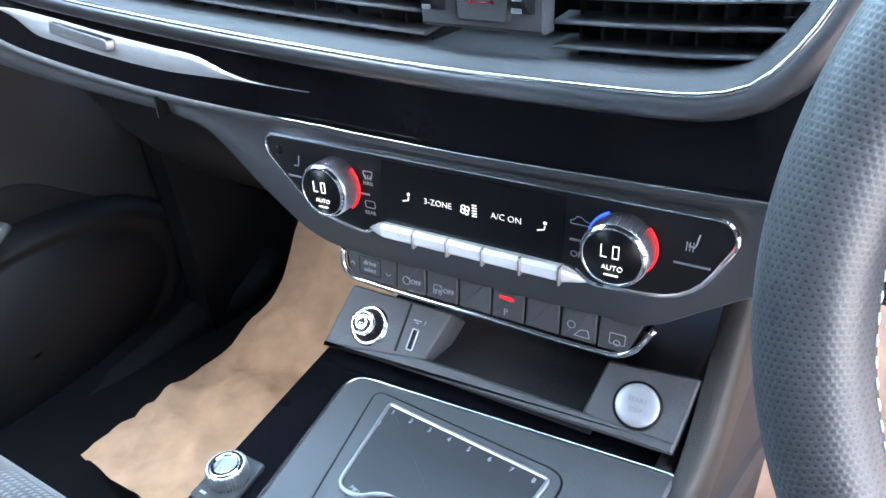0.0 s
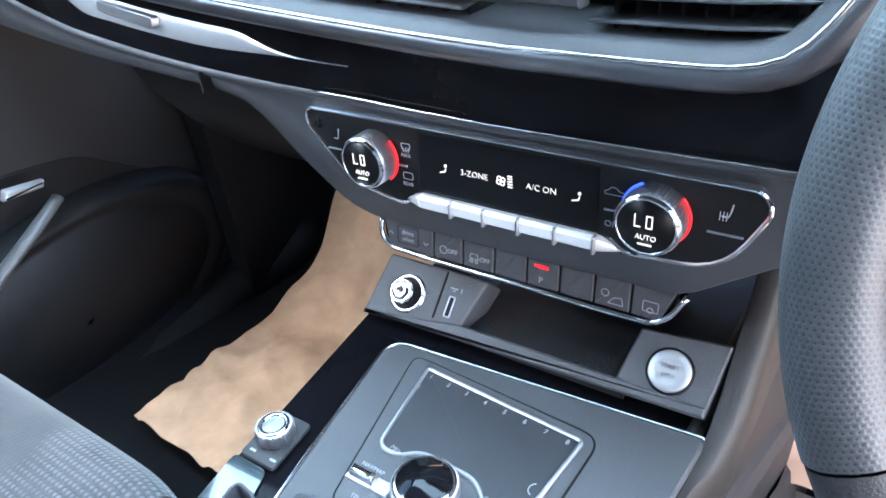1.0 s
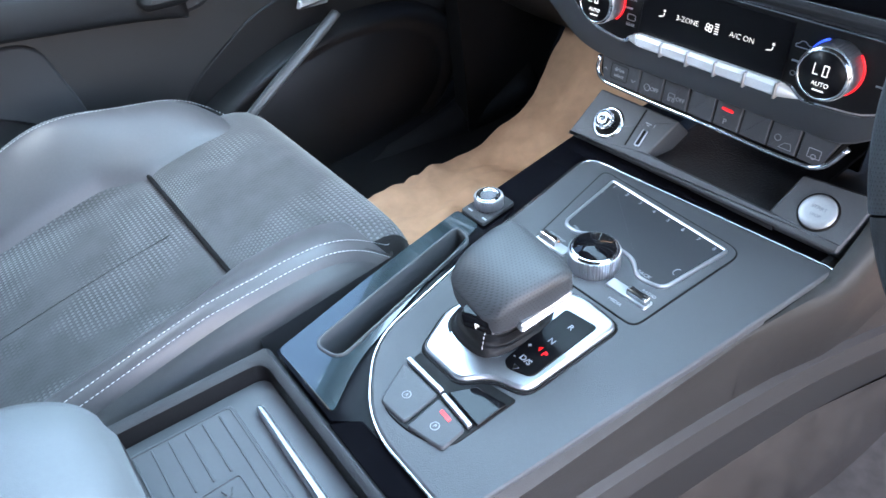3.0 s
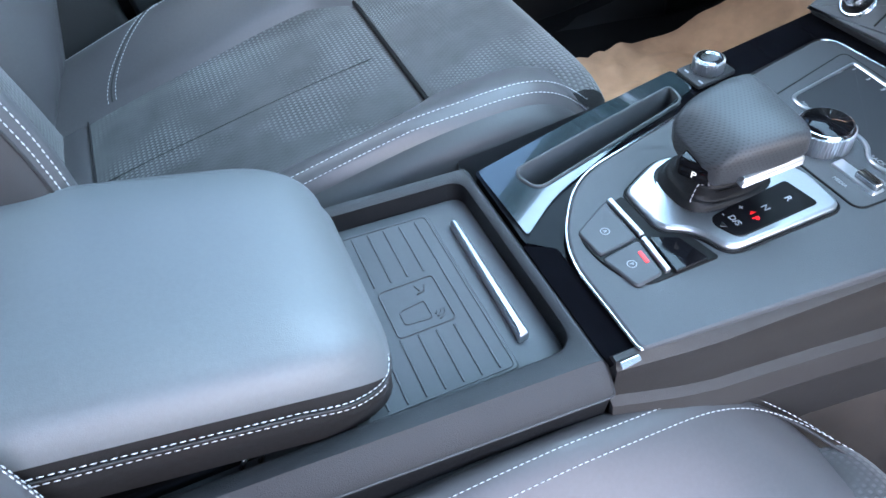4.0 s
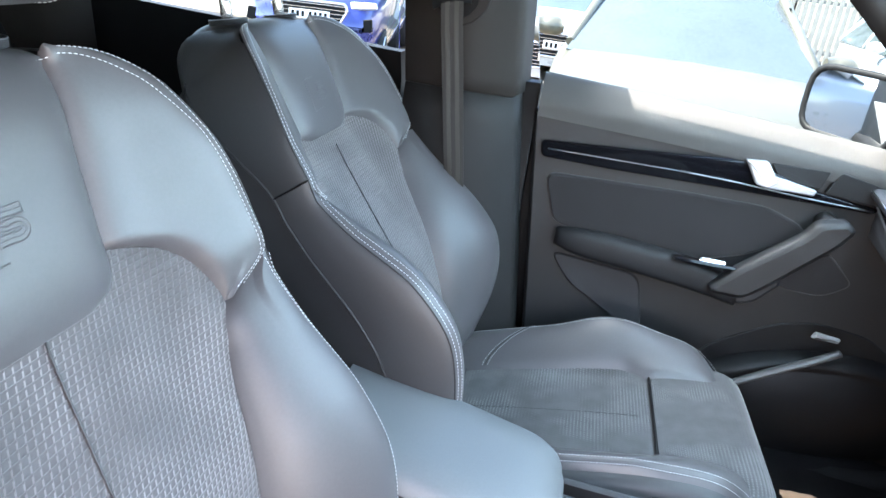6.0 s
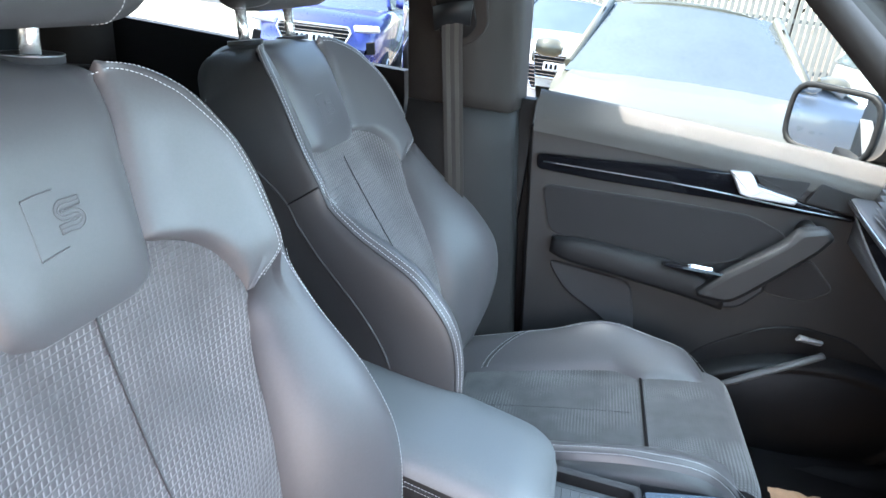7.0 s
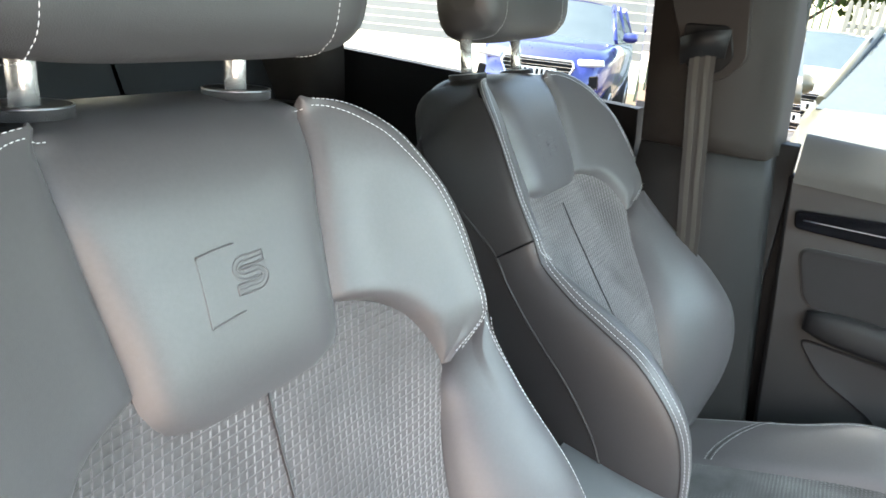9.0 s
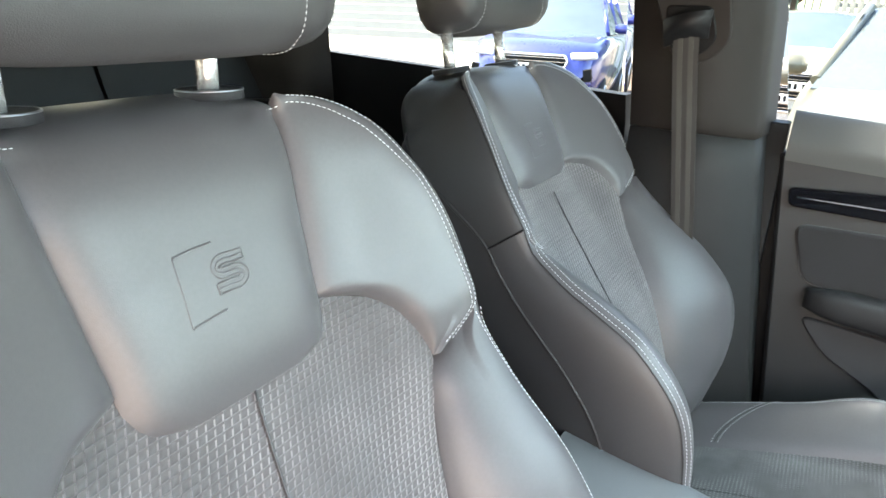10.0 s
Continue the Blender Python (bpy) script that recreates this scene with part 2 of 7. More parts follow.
# ---- mesh tools ----
def mesh(name, verts, faces, mat=None, smooth=True, uvs=None):
    me = bpy.data.meshes.new(name)
    me.from_pydata([tuple(map(float, v)) for v in verts], [], [tuple(map(int, f)) for f in faces])
    if uvs is not None:
        layer = me.uv_layers.new(name="UVMap")
        idx = np.empty(len(me.loops), dtype=np.int32)
        me.loops.foreach_get("vertex_index", idx)
        layer.data.foreach_set("uv", np.asarray(uvs, dtype=np.float32)[idx].ravel())
    if smooth:
        me.polygons.foreach_set("use_smooth", [len(q.vertices) <= 4 for q in me.polygons])
    if mat:
        me.materials.append(mat)
    me.update()
    return me


def part(name, me, parent=None, label="", mat=None, sharp=None):
    """One mesh object, under a thing or a part if parent is given; places are in the world."""
    if isinstance(me, tuple):
        me = mesh(name, *me[:2], mat, True, me[2] if len(me) > 2 else None)
    if sharp:
        me.set_sharp_from_angle(angle=radians(sharp))
    ob = new(name, me)
    if parent is not None:
        ob.parent = parent
        if parent.parent is None:
            ob.matrix_parent_inverse = parent.matrix_basis.inverted()
    if name in ("stitching", "embossed_badge"):
        return tagged(ob, label, kind="stuff")
    return tagged(ob, label)


def thing(name, label, category, at=(0, 0, 0), group="", kind=""):
    root = new(name)
    root.empty_display_size = 0.05
    root.matrix_basis = Matrix.Translation(at)
    return tagged(root, label, category, group, kind)


def join(*pieces):
    """Several (verts, faces) as one."""
    verts, faces = [], []
    for piece in pieces:
        k = len(verts)
        verts += [tuple(v) for v in piece[0]]
        faces += [tuple(i + k for i in f) for f in piece[1]]
    return verts, faces


def weld(piece):
    """Shared corners made one."""
    key, verts, idx = {}, [], []
    for v in piece[0]:
        k = tuple(round(c, 6) for c in v)
        if k not in key:
            key[k] = len(verts)
            verts.append(k)
        idx.append(key[k])
    return verts, [tuple(idx[i] for i in f) for f in piece[1]]


def moved(piece, m):
    return [tuple(m @ Vector(v)) for v in piece[0]], piece[1]


def grid(p, close_u=False, close_v=False, caps=False):
    """Faces over an array of points (n, m, 3)."""
    p = np.asarray(p, float)
    n, m = p.shape[:2]
    faces = []
    for i in range(n if close_u else n - 1):
        for j in range(m if close_v else m - 1):
            a, b = i * m + j, ((i + 1) % n) * m + j
            j2 = (j + 1) % m
            faces.append((a, b, ((i + 1) % n) * m + j2, i * m + j2))
    if caps:
        faces.append(tuple(range(m)))
        faces.append(tuple(reversed(range((n - 1) * m, n * m))))
    return p.reshape(-1, 3).tolist(), faces


def spline(xs, ys):
    """A smooth curve through knots; ys may be vectors."""
    xs, ys = np.asarray(xs, float), np.asarray(ys, float)
    flat = ys.ndim == 1
    ys = ys.reshape(len(xs), -1)
    d = np.diff(ys, axis=0) / np.diff(xs)[:, None]
    tan = np.vstack([d[:1], (d[:-1] + d[1:]) / 2, d[-1:]])
    same = np.vstack([np.ones_like(d[:1]), (d[:-1] * d[1:] > 0), np.ones_like(d[:1])])
    tan = tan * np.where(same > 0, 1.0, 0.25)

    def at(v):
        v = np.clip(np.asarray(v, float), xs[0], xs[-1])
        i = np.clip(np.searchsorted(xs, v) - 1, 0, len(xs) - 2)
        h = xs[i + 1] - xs[i]
        t = ((v - xs[i]) / h)[..., None]
        h = h[..., None]
        out = (2 * t**3 - 3 * t**2 + 1) * ys[i] + (t**3 - 2 * t**2 + t) * h * tan[i] + (3 * t**2 - 2 * t**3) * ys[i + 1] + (t**3 - t**2) * h * tan[i + 1]
        return out[..., 0] if flat else out
    return at


def smooth_path(points, n=40, closed=False):
    pts = np.asarray(points, float)
    if closed:
        pts = np.vstack([pts[-2:], pts, pts[:3]])
    d = np.r_[0, np.cumsum(np.linalg.norm(np.diff(pts, axis=0), axis=1))]
    if closed:
        return spline(d, pts)(np.linspace(d[2], d[-3], n, endpoint=False))
    return spline(d, pts)(np.linspace(0, d[-1], n))


def tube(points, r, sides=8, closed=False, flat=1.0, up=None):
    """A round bar along points; r may vary along it."""
    p = np.asarray(points, float)
    n = len(p)
    rr = np.broadcast_to(np.asarray(r, float), (n,))
    t = np.gradient(p, axis=0) if not closed else np.roll(p, -1, 0) - np.roll(p, 1, 0)
    t /= np.linalg.norm(t, axis=1)[:, None] + 1e-12
    a = np.zeros_like(p)
    ref = np.array(up if up is not None else ((0, 0, 1) if abs(t[0][2]) < 0.9 else (1, 0, 0)), float)
    for i in range(n):
        v = ref - t[i] * (ref @ t[i])
        v /= np.linalg.norm(v) + 1e-12
        a[i] = v
        if up is None:
            ref = v
    b = np.cross(t, a)
    ang = np.linspace(0, 2 * np.pi, sides, endpoint=False)
    ring = p[:, None] + rr[:, None, None] * (np.cos(ang)[None, :, None] * a[:, None] * flat + np.sin(ang)[None, :, None] * b[:, None])
    return grid(ring, close_u=closed, close_v=True, caps=not closed)


def rounded(poly, r=0.004, n=5):
    """A polygon with its corners rounded; a corner may carry its own radius as a third number."""
    out = []
    k = len(poly)
    for i in range(k):
        p = np.array(poly[i][:2], float)
        a, b = np.array(poly[i - 1][:2], float), np.array(poly[(i + 1) % k][:2], float)
        rad = poly[i][2] if len(poly[i]) > 2 else r
        u, v = a - p, b - p
        lu, lv = np.linalg.norm(u), np.linalg.norm(v)
        u, v = u / lu, v / lv
        d = min(rad, 0.48 * lu, 0.48 * lv)
        if d < 1e-5:
            out.append(p)
            continue
        for s in np.linspace(0, 1, n):
            out.append((1 - s) ** 2 * (p + u * d) + 2 * s * (1 - s) * p + s * s * (p + v * d))
    return np.array(out)


def inset(poly, d):
    p = np.asarray(poly, float)
    e = np.roll(p, -1, 0) - p
    e /= np.linalg.norm(e, axis=1)[:, None] + 1e-12
    nrm = np.stack([-e[:, 1], e[:, 0]], 1)
    if (p[:, 0] * np.roll(p[:, 1], -1) - np.roll(p[:, 0], -1) * p[:, 1]).sum() < 0:
        nrm = -nrm
    m = nrm + np.roll(nrm, 1, 0)
    m /= np.maximum((m * m).sum(1), 0.6)[:, None] / 2
    return p + m * d


def plate(poly, h0, h1, bev=0.001, frame_m=None):
    """A slab over a flat outline, its upper edge bevelled."""
    p = np.asarray(poly, float)
    if (p[:, 0] * np.roll(p[:, 1], -1) - np.roll(p[:, 0], -1) * p[:, 1]).sum() < 0:
        p = p[::-1]
    sgn = 1 if h1 > h0 else -1
    rings = [np.c_[p, np.full(len(p), h0)], np.c_[p, np.full(len(p), h1 - sgn * bev)], np.c_[inset(p, bev * 0.35), np.full(len(p), h1 - sgn * bev * 0.35)], np.c_[inset(p, bev), np.full(len(p), h1)]]
    v, f = grid(np.array(rings), close_v=True)
    n = len(p)
    f.append(tuple(range(3 * n, 4 * n)))
    f.append(tuple(reversed(range(n))))
    return moved((v, f), frame_m) if frame_m is not None else (v, f)


def band(poly, width, h0, h1, bev=0.0008, frame_m=None):
    """A raised frame that follows a closed outline, width inwards."""
    p = np.asarray(poly, float)
    if (p[:, 0] * np.roll(p[:, 1], -1) - np.roll(p[:, 0], -1) * p[:, 1]).sum() < 0:
        p = p[::-1]
    q = inset(p, width)
    rings = []
    for ring, h in ((p, h0), (p, h1 - bev), (inset(p, bev), h1), (inset(p, width - bev), h1), (q, h1 - bev), (q, h0)):
        rings.append(np.c_[ring, np.full(len(p), h)])
    v, f = grid(np.array(rings), close_u=True, close_v=True)
    return moved((v, f), frame_m) if frame_m is not None else (v, f)


def plate_hole(poly, hole, h0, h1, depth, frame_m):
    """A slab with an opening through it, whose walls go down to depth."""
    p, q = np.asarray(poly, float), np.asarray(hole, float)
    top = [Vector((x, y, h1)) for x, y in p], [Vector((x, y, h1)) for x, y in q]
    flat = [tuple(v) for v in top[0] + top[1]]
    faces = [tuple(t) for t in tessellate_polygon(top)]
    n, k = len(p), len(q)
    outer = grid(np.array([np.c_[p, np.full(n, h1)], np.c_[p, np.full(n, h0)]]), close_v=True)
    inner = grid(np.array([np.c_[q, np.full(k, h1)], np.c_[q, np.full(k, depth)]]), close_v=True)
    return moved(join((flat, faces), outer, inner), frame_m)


def box(x0, x1, y0, y1, z0, z1, r=0.004, bev=0.002, frame_m=None):
    return plate(rounded([(x0, y0), (x1, y0), (x1, y1), (x0, y1)], r), z0, z1, bev, frame_m)


def lathe(profile, n=40, frame_m=None):
    """Turned about local z: rows of (radius, height)."""
    ang = np.linspace(0, 2 * np.pi, n, endpoint=False)
    p = np.array([[(r * math.cos(a), r * math.sin(a), h) for a in ang] for r, h in profile])
    v, f = grid(p, close_v=True)
    f.append(tuple(range((len(profile) - 1) * n, len(profile) * n)))
    f.append(tuple(reversed(range(n))))
    return moved((v, f), frame_m) if frame_m is not None else (v, f)


def stitches(path, length=0.0034, gap=0.0016, r=0.00044, normals=None):
    """Short raised thread stitches along a path."""
    p = np.asarray(path, float)
    d = np.r_[0, np.cumsum(np.linalg.norm(np.diff(p, axis=0), axis=1))]
    pieces = []
    s = 0.0
    while s + length < d[-1]:
        q = np.array([[np.interp(u, d, p[:, k]) for k in range(3)] for u in (s, s + length * 0.5, s + length)])
        pieces.append(tube(q, [r * 0.5, r, r * 0.5], 5))
        s += length + gap
    return join(*pieces)


def lettering(text, size, m, mat, parent, name="lettering", align="CENTER", bold=0.0):
    """Raised print with the built-in font, in the plane of m."""
    cu = bpy.data.curves.new("lettering", "FONT")
    cu.body, cu.size, cu.align_x, cu.align_y, cu.extrude, cu.offset = text, size, align, "CENTER", 0.0002, bold
    cu.resolution_u = 3
    tmp = bpy.data.objects.new("tmp", cu)
    me = bpy.data.meshes.new_from_object(tmp)
    bpy.data.objects.remove(tmp)
    me.transform(m)
    me.materials.clear()
    me.materials.append(mat)
    me.name = "lettering"
    return part(name, me, parent)


# ---- front seats ----
# Backrest: a centre curve up the front and over the top, and the rise of the side wings along it (metres, seat's own x).
V_KNOTS = [0.72, 0.80, 0.90, 1.00, 1.10, 1.20, 1.30, 1.36, 1.385, 1.42, 1.46, 1.50, 1.53, 1.60]
back_line = spline(V_KNOTS, [(-0.450, 0.72), (-0.456, 0.80), (-0.472, 0.90), (-0.505, 1.00), (-0.560, 1.10), (-0.615, 1.20), (-0.655, 1.30),
                             (-0.676, 1.355), (-0.690, 1.376), (-0.716, 1.389), (-0.755, 1.391), (-0.788, 1.378), (-0.803, 1.350), (-0.800, 1.28)])
crest_x = spline([0.72, 0.80, 0.88, 0.95, 1.02, 1.09, 1.15, 1.19, 1.25, 1.30, 1.34, 1.362, 1.378, 1.388, 1.395, 1.50, 1.60],
                 [0.235, 0.252, 0.268, 0.275, 0.273, 0.263, 0.253, 0.252, 0.247, 0.232, 0.213, 0.197, 0.174, 0.148, 0.119, 0.120, 0.120])
crest_w = spline([0.72, 0.80, 0.87, 0.94, 1.00, 1.06, 1.10, 1.15, 1.19, 1.30, 1.36, 1.42, 1.60],
                 [0.07, 0.084, 0.088, 0.086, 0.072, 0.056, 0.050, 0.048, 0.056, 0.050, 0.032, 0.004, 0.0])
insert_x = spline([0.72, 0.85, 0.95, 1.05, 1.10, 1.143, 1.18, 1.205, 1.222, 1.232],
                  [0.110, 0.114, 0.126, 0.152, 0.170, 0.192, 0.180, 0.162, 0.135, 0.098])
yoke_x = spline([1.196, 1.198, 1.203, 1.214, 1.25, 1.30, 1.36, 1.42, 1.50, 1.60],
                [0.066, 0.080, 0.090, 0.097, 0.102, 0.108, 0.115, 0.119, 0.120, 0.120])


yoke_rise = spline([1.19, 1.21, 1.25, 1.30, 1.345, 1.39, 1.44, 1.60], [0.010, 0.011, 0.011, 0.010, 0.008, 0.004, 0.001, 0.0])


band_to = spline([0.73, 0.80, 0.90, 1.00, 1.10, 1.172, 1.25, 1.32, 1.365], [0.26, 0.38, 0.52, 0.54, 0.48, 0.42, 0.60, 0.76, 0.82])
seam_x = spline([0.72, 0.95, 1.10, 1.20], [0.045, 0.035, 0.016, 0.0])


def back_normal(v):
    d = back_line(np.asarray(v) + 1e-3) - back_line(np.asarray(v) - 1e-3)
    n = np.stack([d[..., 1], -d[..., 0]], -1)
    return n / np.linalg.norm(n, axis=-1)[..., None]


form = {}                                         # extra rise of each side's wing on the seat being built


def wing_rise(x, v):
    return crest_w(v) + np.where(np.asarray(x) > 0, form["inner"](v), form["outer"](v))


def back_point(x, v, lift=0.0):
    """A place on the backrest's front, and how far it stands out of it."""
    x, v = np.broadcast_arrays(np.asarray(x, float), np.asarray(v, float))
    ax = np.abs(x)
    x0 = 0.085
    t = np.clip((ax - x0) / (crest_x(v) - x0), 0, 1)
    w = wing_rise(x, v) * (t * t * (2.2 - 1.2 * t)) + lift
    c, n = back_line(v), back_normal(v)
    return np.stack([x, c[..., 0] + n[..., 0] * w, c[..., 1] + n[..., 1] * w], -1)


def pillow(s, sharp=7):
    return 1 - np.abs(2 * s - 1) ** sharp


def back_panel(left, right, v0, v1, n=30, m=16, dip=0.008, lift=0.0, side=1, ends=(True, True), extra=None, dip_out=None):
    """A padded panel between two seams on the backrest; dip_out: how far its outer edge sinks."""
    s, u = np.meshgrid(np.linspace(0, 1, m), np.linspace(0, 1, n))
    v = v0 + (v1 - v0) * u
    l, r = left(v[:, 0])[:, None], right(v[:, 0])[:, None]
    x = (l + (r - l) * s) * side
    pu = np.ones_like(u)
    if ends[0]:
        pu *= np.where(u < 0.5, pillow(u, 9), 1)
    if ends[1]:
        pu *= np.where(u >= 0.5, pillow(u, 9), 1)
    deep = dip if dip_out is None else np.where(s > 0.5, dip_out, dip)
    h = lift - deep + deep * pillow(s) * pu
    if extra is not None:
        h = h + extra(s, u, v)
    p = back_point(x, v, h)
    verts, faces = grid(p)
    if side < 0:
        faces = [f[::-1] for f in faces]
    return verts, [f[::-1] for f in faces], np.stack([x.ravel(), v.ravel()], 1)


# Cushion: heights over the seat's own plan.
cush_mid = spline([-0.46, -0.35, -0.20, -0.05, 0.06, 0.14, 0.21, 0.245], [0.690, 0.700, 0.732, 0.762, 0.780, 0.790, 0.792, 0.783])
cush_rise = spline([-0.46, -0.38, -0.28, -0.15, 0.0, 0.10, 0.17, 0.23], [0.02, 0.050, 0.085, 0.103, 0.085, 0.060, 0.034, 0.005])
cush_in = spline([-0.46, -0.3, -0.1, 0.06, 0.20], [0.140, 0.158, 0.172, 0.178, 0.185])


def const(c):
    return lambda v: np.full_like(np.asarray(v, float), c)


def cush_point(x, y, lift=0.0, nose=(0.13, 0.105, const(1.0), const(1.0), 0.045)):
    x, y = np.broadcast_arrays(np.asarray(x, float), np.asarray(y, float))
    ax = np.abs(x)
    t = np.clip((ax - 0.12) / (0.238 - 0.12), 0, 1)
    k = np.where(x > 0, nose[2](y), nose[3](y))
    z = cush_mid(y) + k * cush_rise(y) * t * t * (2.4 - 1.4 * t) + lift - nose[4] * t * np.clip((y - nose[0]) / nose[1], 0, 1) ** 2.5
    return np.stack([x, y, z], -1)


def cush_panel(left, right, y0, y1, n=24, m=18, dip=0.008, lift=0.0, side=1, nose=(0.13, 0.105, const(1.0), const(1.0), 0.045), round_up=0.0):
    s, u = np.meshgrid(np.linspace(0, 1, m), np.linspace(0, 1, n))
    y = y0 + (y1 - y0) * u
    l, r = left(y[:, 0])[:, None], right(y[:, 0])[:, None]
    x = (l + (r - l) * s) * side
    h = lift - dip + dip * pillow(s) * pillow(u, 11) + round_up * np.sin(np.pi * s) * np.clip(3 * np.sin(np.pi * u), 0, 1)
    verts, faces = grid(cush_point(x, y, h, nose))
    return verts, faces, np.stack([y.ravel(), x.ravel()], 1)


def build_seat(x, recline, size, cush_dy, cush_dz, head_w, head_z, nose, narrow, far_in, yk, bulge, label):
    """A sports seat at x; the backrest leans back by recline degrees more, the cushion slides and drops."""
    form["inner"], form["outer"] = bulge
    seat = thing("car_seat", label, "car seat", (x, -0.1, 0.47), "front seats")
    lean = Matrix.Translation((x, -0.42, 1.02)) @ Matrix.Rotation(radians(recline), 4, "X") @ Matrix.Diagonal((size, size, size, 1)) @ Matrix.Translation((0, 0.42, -1.02))
    slide = Matrix.Translation((x, cush_dy, cush_dz))
    # backrest
    part("back_insert", back_panel(lambda v: -insert_x(v), insert_x, 0.73, 1.2325, 60, 40, 0.008), seat, "woven grey cloth backrest centre", CLOTH_BACK)
    mid = [back_point(seam_x(v), v, 0.0012) for v in np.linspace(0.76, 1.20, 40)]
    part("centre_seam", tube(mid, 0.0012, 6), seat, "", LEATHER_SHADED)
    yoke = back_panel(lambda v: -yoke_x(v - yk), lambda v: yoke_x(v - yk), 1.196 + yk, 1.60, 60, 30, 0.012, 0.004, ends=(True, False), extra=lambda s, u, v: yoke_rise(v - yk) * (0.2 + 0.8 * pillow(s, 8)))
    yoke_ob = part("head_yoke", yoke, seat, "smooth leather upper back pad with an embossed badge", LEATHER)

    def yoke_at(x, v, lift):
        s = 0.5 + x / (2 * yoke_x(v - yk))
        pu = pillow(np.where((v - 1.196 - yk) / 0.404 < 0.5, (v - 1.196 - yk) / 0.404, 0.5), 9)
        h = 0.004 - 0.012 + 0.012 * pillow(s) * pu + yoke_rise(v - yk) * (0.2 + 0.8 * pillow(s, 8))
        return back_point(x, v, h + lift)

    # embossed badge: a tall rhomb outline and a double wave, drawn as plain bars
    def emboss(points, r=0.0011):
        pts = smooth_path((np.asarray(points, float) - (0.0, 1.295)) * (1.15, 0.76) + (0.010, 1.280), 24)
        return tube(yoke_at(pts[:, 0], pts[:, 1], -0.0004), r, 6)
    bars = [emboss([(-0.004, 1.327), (0.012, 1.326), (0.026, 1.324)]), emboss([(0.026, 1.324), (0.027, 1.29), (0.028, 1.262)]), emboss([(0.028, 1.262), (0.014, 1.264), (0.000, 1.2655)])]
    wave = smooth_path([(-0.0150, 0.0092), (-0.004, 0.0090), (0.008, 0.0088), (0.0125, 0.0045), (0.008, 0.0004), (0.0, 0.0), (-0.008, -0.0004), (-0.0125, -0.0045), (-0.008, -0.0088), (0.004, -0.0090), (0.0155, -0.0092)], 60)
    dw = np.gradient(wave, axis=0)
    nw = np.stack([-dw[:, 1], dw[:, 0]], 1) / np.linalg.norm(dw, axis=1)[:, None]
    wave = wave + (-0.0035, 1.2812)
    loop = np.vstack([wave + nw * 0.0036, (wave - nw * 0.0036)[::-1]])
    bars.append(tube(yoke_at(wave[:, 0], wave[:, 1], -0.0004), 0.0009, 6))
    bars.append(tube(yoke_at(loop[:, 0], loop[:, 1], -0.0004), 0.0011, 6, closed=True))
    part("embossed_badge", join(*bars), yoke_ob, "embossed badge", LEATHER)

    for side in (1, -1):
        wing_in = lambda v: np.where(v < 1.232, insert_x(v), np.maximum(yoke_x(v) - 0.004, 0.094))
        wing_out = spline([1.143, 1.150, 1.158, 1.165, 1.172, 1.21], [0.194, 0.210, 0.232, 0.247, 0.2525, 0.2525])
        outer = lambda v: np.where(v < 1.2, np.minimum(wing_out(v), crest_x(v)), crest_x(v))
        part("shoulder_wing", back_panel(wing_in, outer, 1.143, 1.398, 60, 20, 0.014, 0.006, side, (True, False), dip_out=0.006), seat, "", LEATHER)
        bol_in = spline([0.72, 0.85, 0.95, 1.05, 1.10, 1.143, 1.150, 1.158, 1.165], [0.110, 0.114, 0.126, 0.152, 0.170, 0.192, 0.207, 0.229, 0.244])
        part("side_bolster", back_panel(bol_in, crest_x, 0.73, 1.168, 50, 22, 0.024, 0.006, side,
                                        extra=lambda s, u, v: 0.030 * np.abs(np.sin(np.pi * s)) ** 0.8 * np.sin(np.pi * np.clip(u, 0, 1)), dip_out=0.006), seat, "", LEATHER)
        # band and side panel from the crest to the back
        vs = np.linspace(0.73, 1.365, 46)

        def round_side(v, ts):
            cx, cw = crest_x(v), float(wing_rise(side, v))
            depth = cw + 0.105
            prof = spline([0, 0.12, 0.3, 0.55, 0.8, 1.0], [(0, 0), (0.0045, 0.006), (0.008, 0.03), (0.007, 0.45 * 0.13), (0.0, 0.8 * 0.13), (-0.026, 0.13)])(ts)
            x = cx + prof[:, 0]
            w = cw - prof[:, 1] / 0.13 * depth
            c, n = back_line(v), back_normal(v)
            return np.stack([x * side, c[0] + n[0] * w, c[1] + n[1] * w], -1)
        g1 = np.array([round_side(np.float64(v), np.linspace(0, float(band_to(v)), 9)) for v in vs])
        g2 = np.array([round_side(np.float64(v), np.linspace(float(band_to(v)), 1.0, 10)) for v in vs])
        cut = int(np.searchsorted(vs, 1.172))
        part("bolster_band", grid(g1[:cut + 1]), seat, "", LEATHER_SHADED)
        part("band_seam", tube(smooth_path(g1[cut] + np.array((0.0006 * side, 0, 0)), 20), 0.0014, 6), seat, "", DEEP)
        # shoulder closing patch over the top
        top = np.vstack([g1[-1], g2[-1][1:]])
        vw = np.linspace(1.365, 1.60, len(top))
        edge = back_point(crest_x(vw) * side, vw, -0.003)
        bt = float(band_to(1.345))
        before = np.vstack([round_side(np.float64(1.345), np.linspace(0, bt, 9)), round_side(np.float64(1.345), np.linspace(bt, 1.0, 10))[1:]])
        span_ = np.linalg.norm(edge - top, axis=1)[:, None]
        rise = (top - before) / np.linalg.norm(top - before, axis=1)[:, None] * span_ * 0.9
        fall = np.array((-0.9 * side, 0.0, -0.15)) * span_
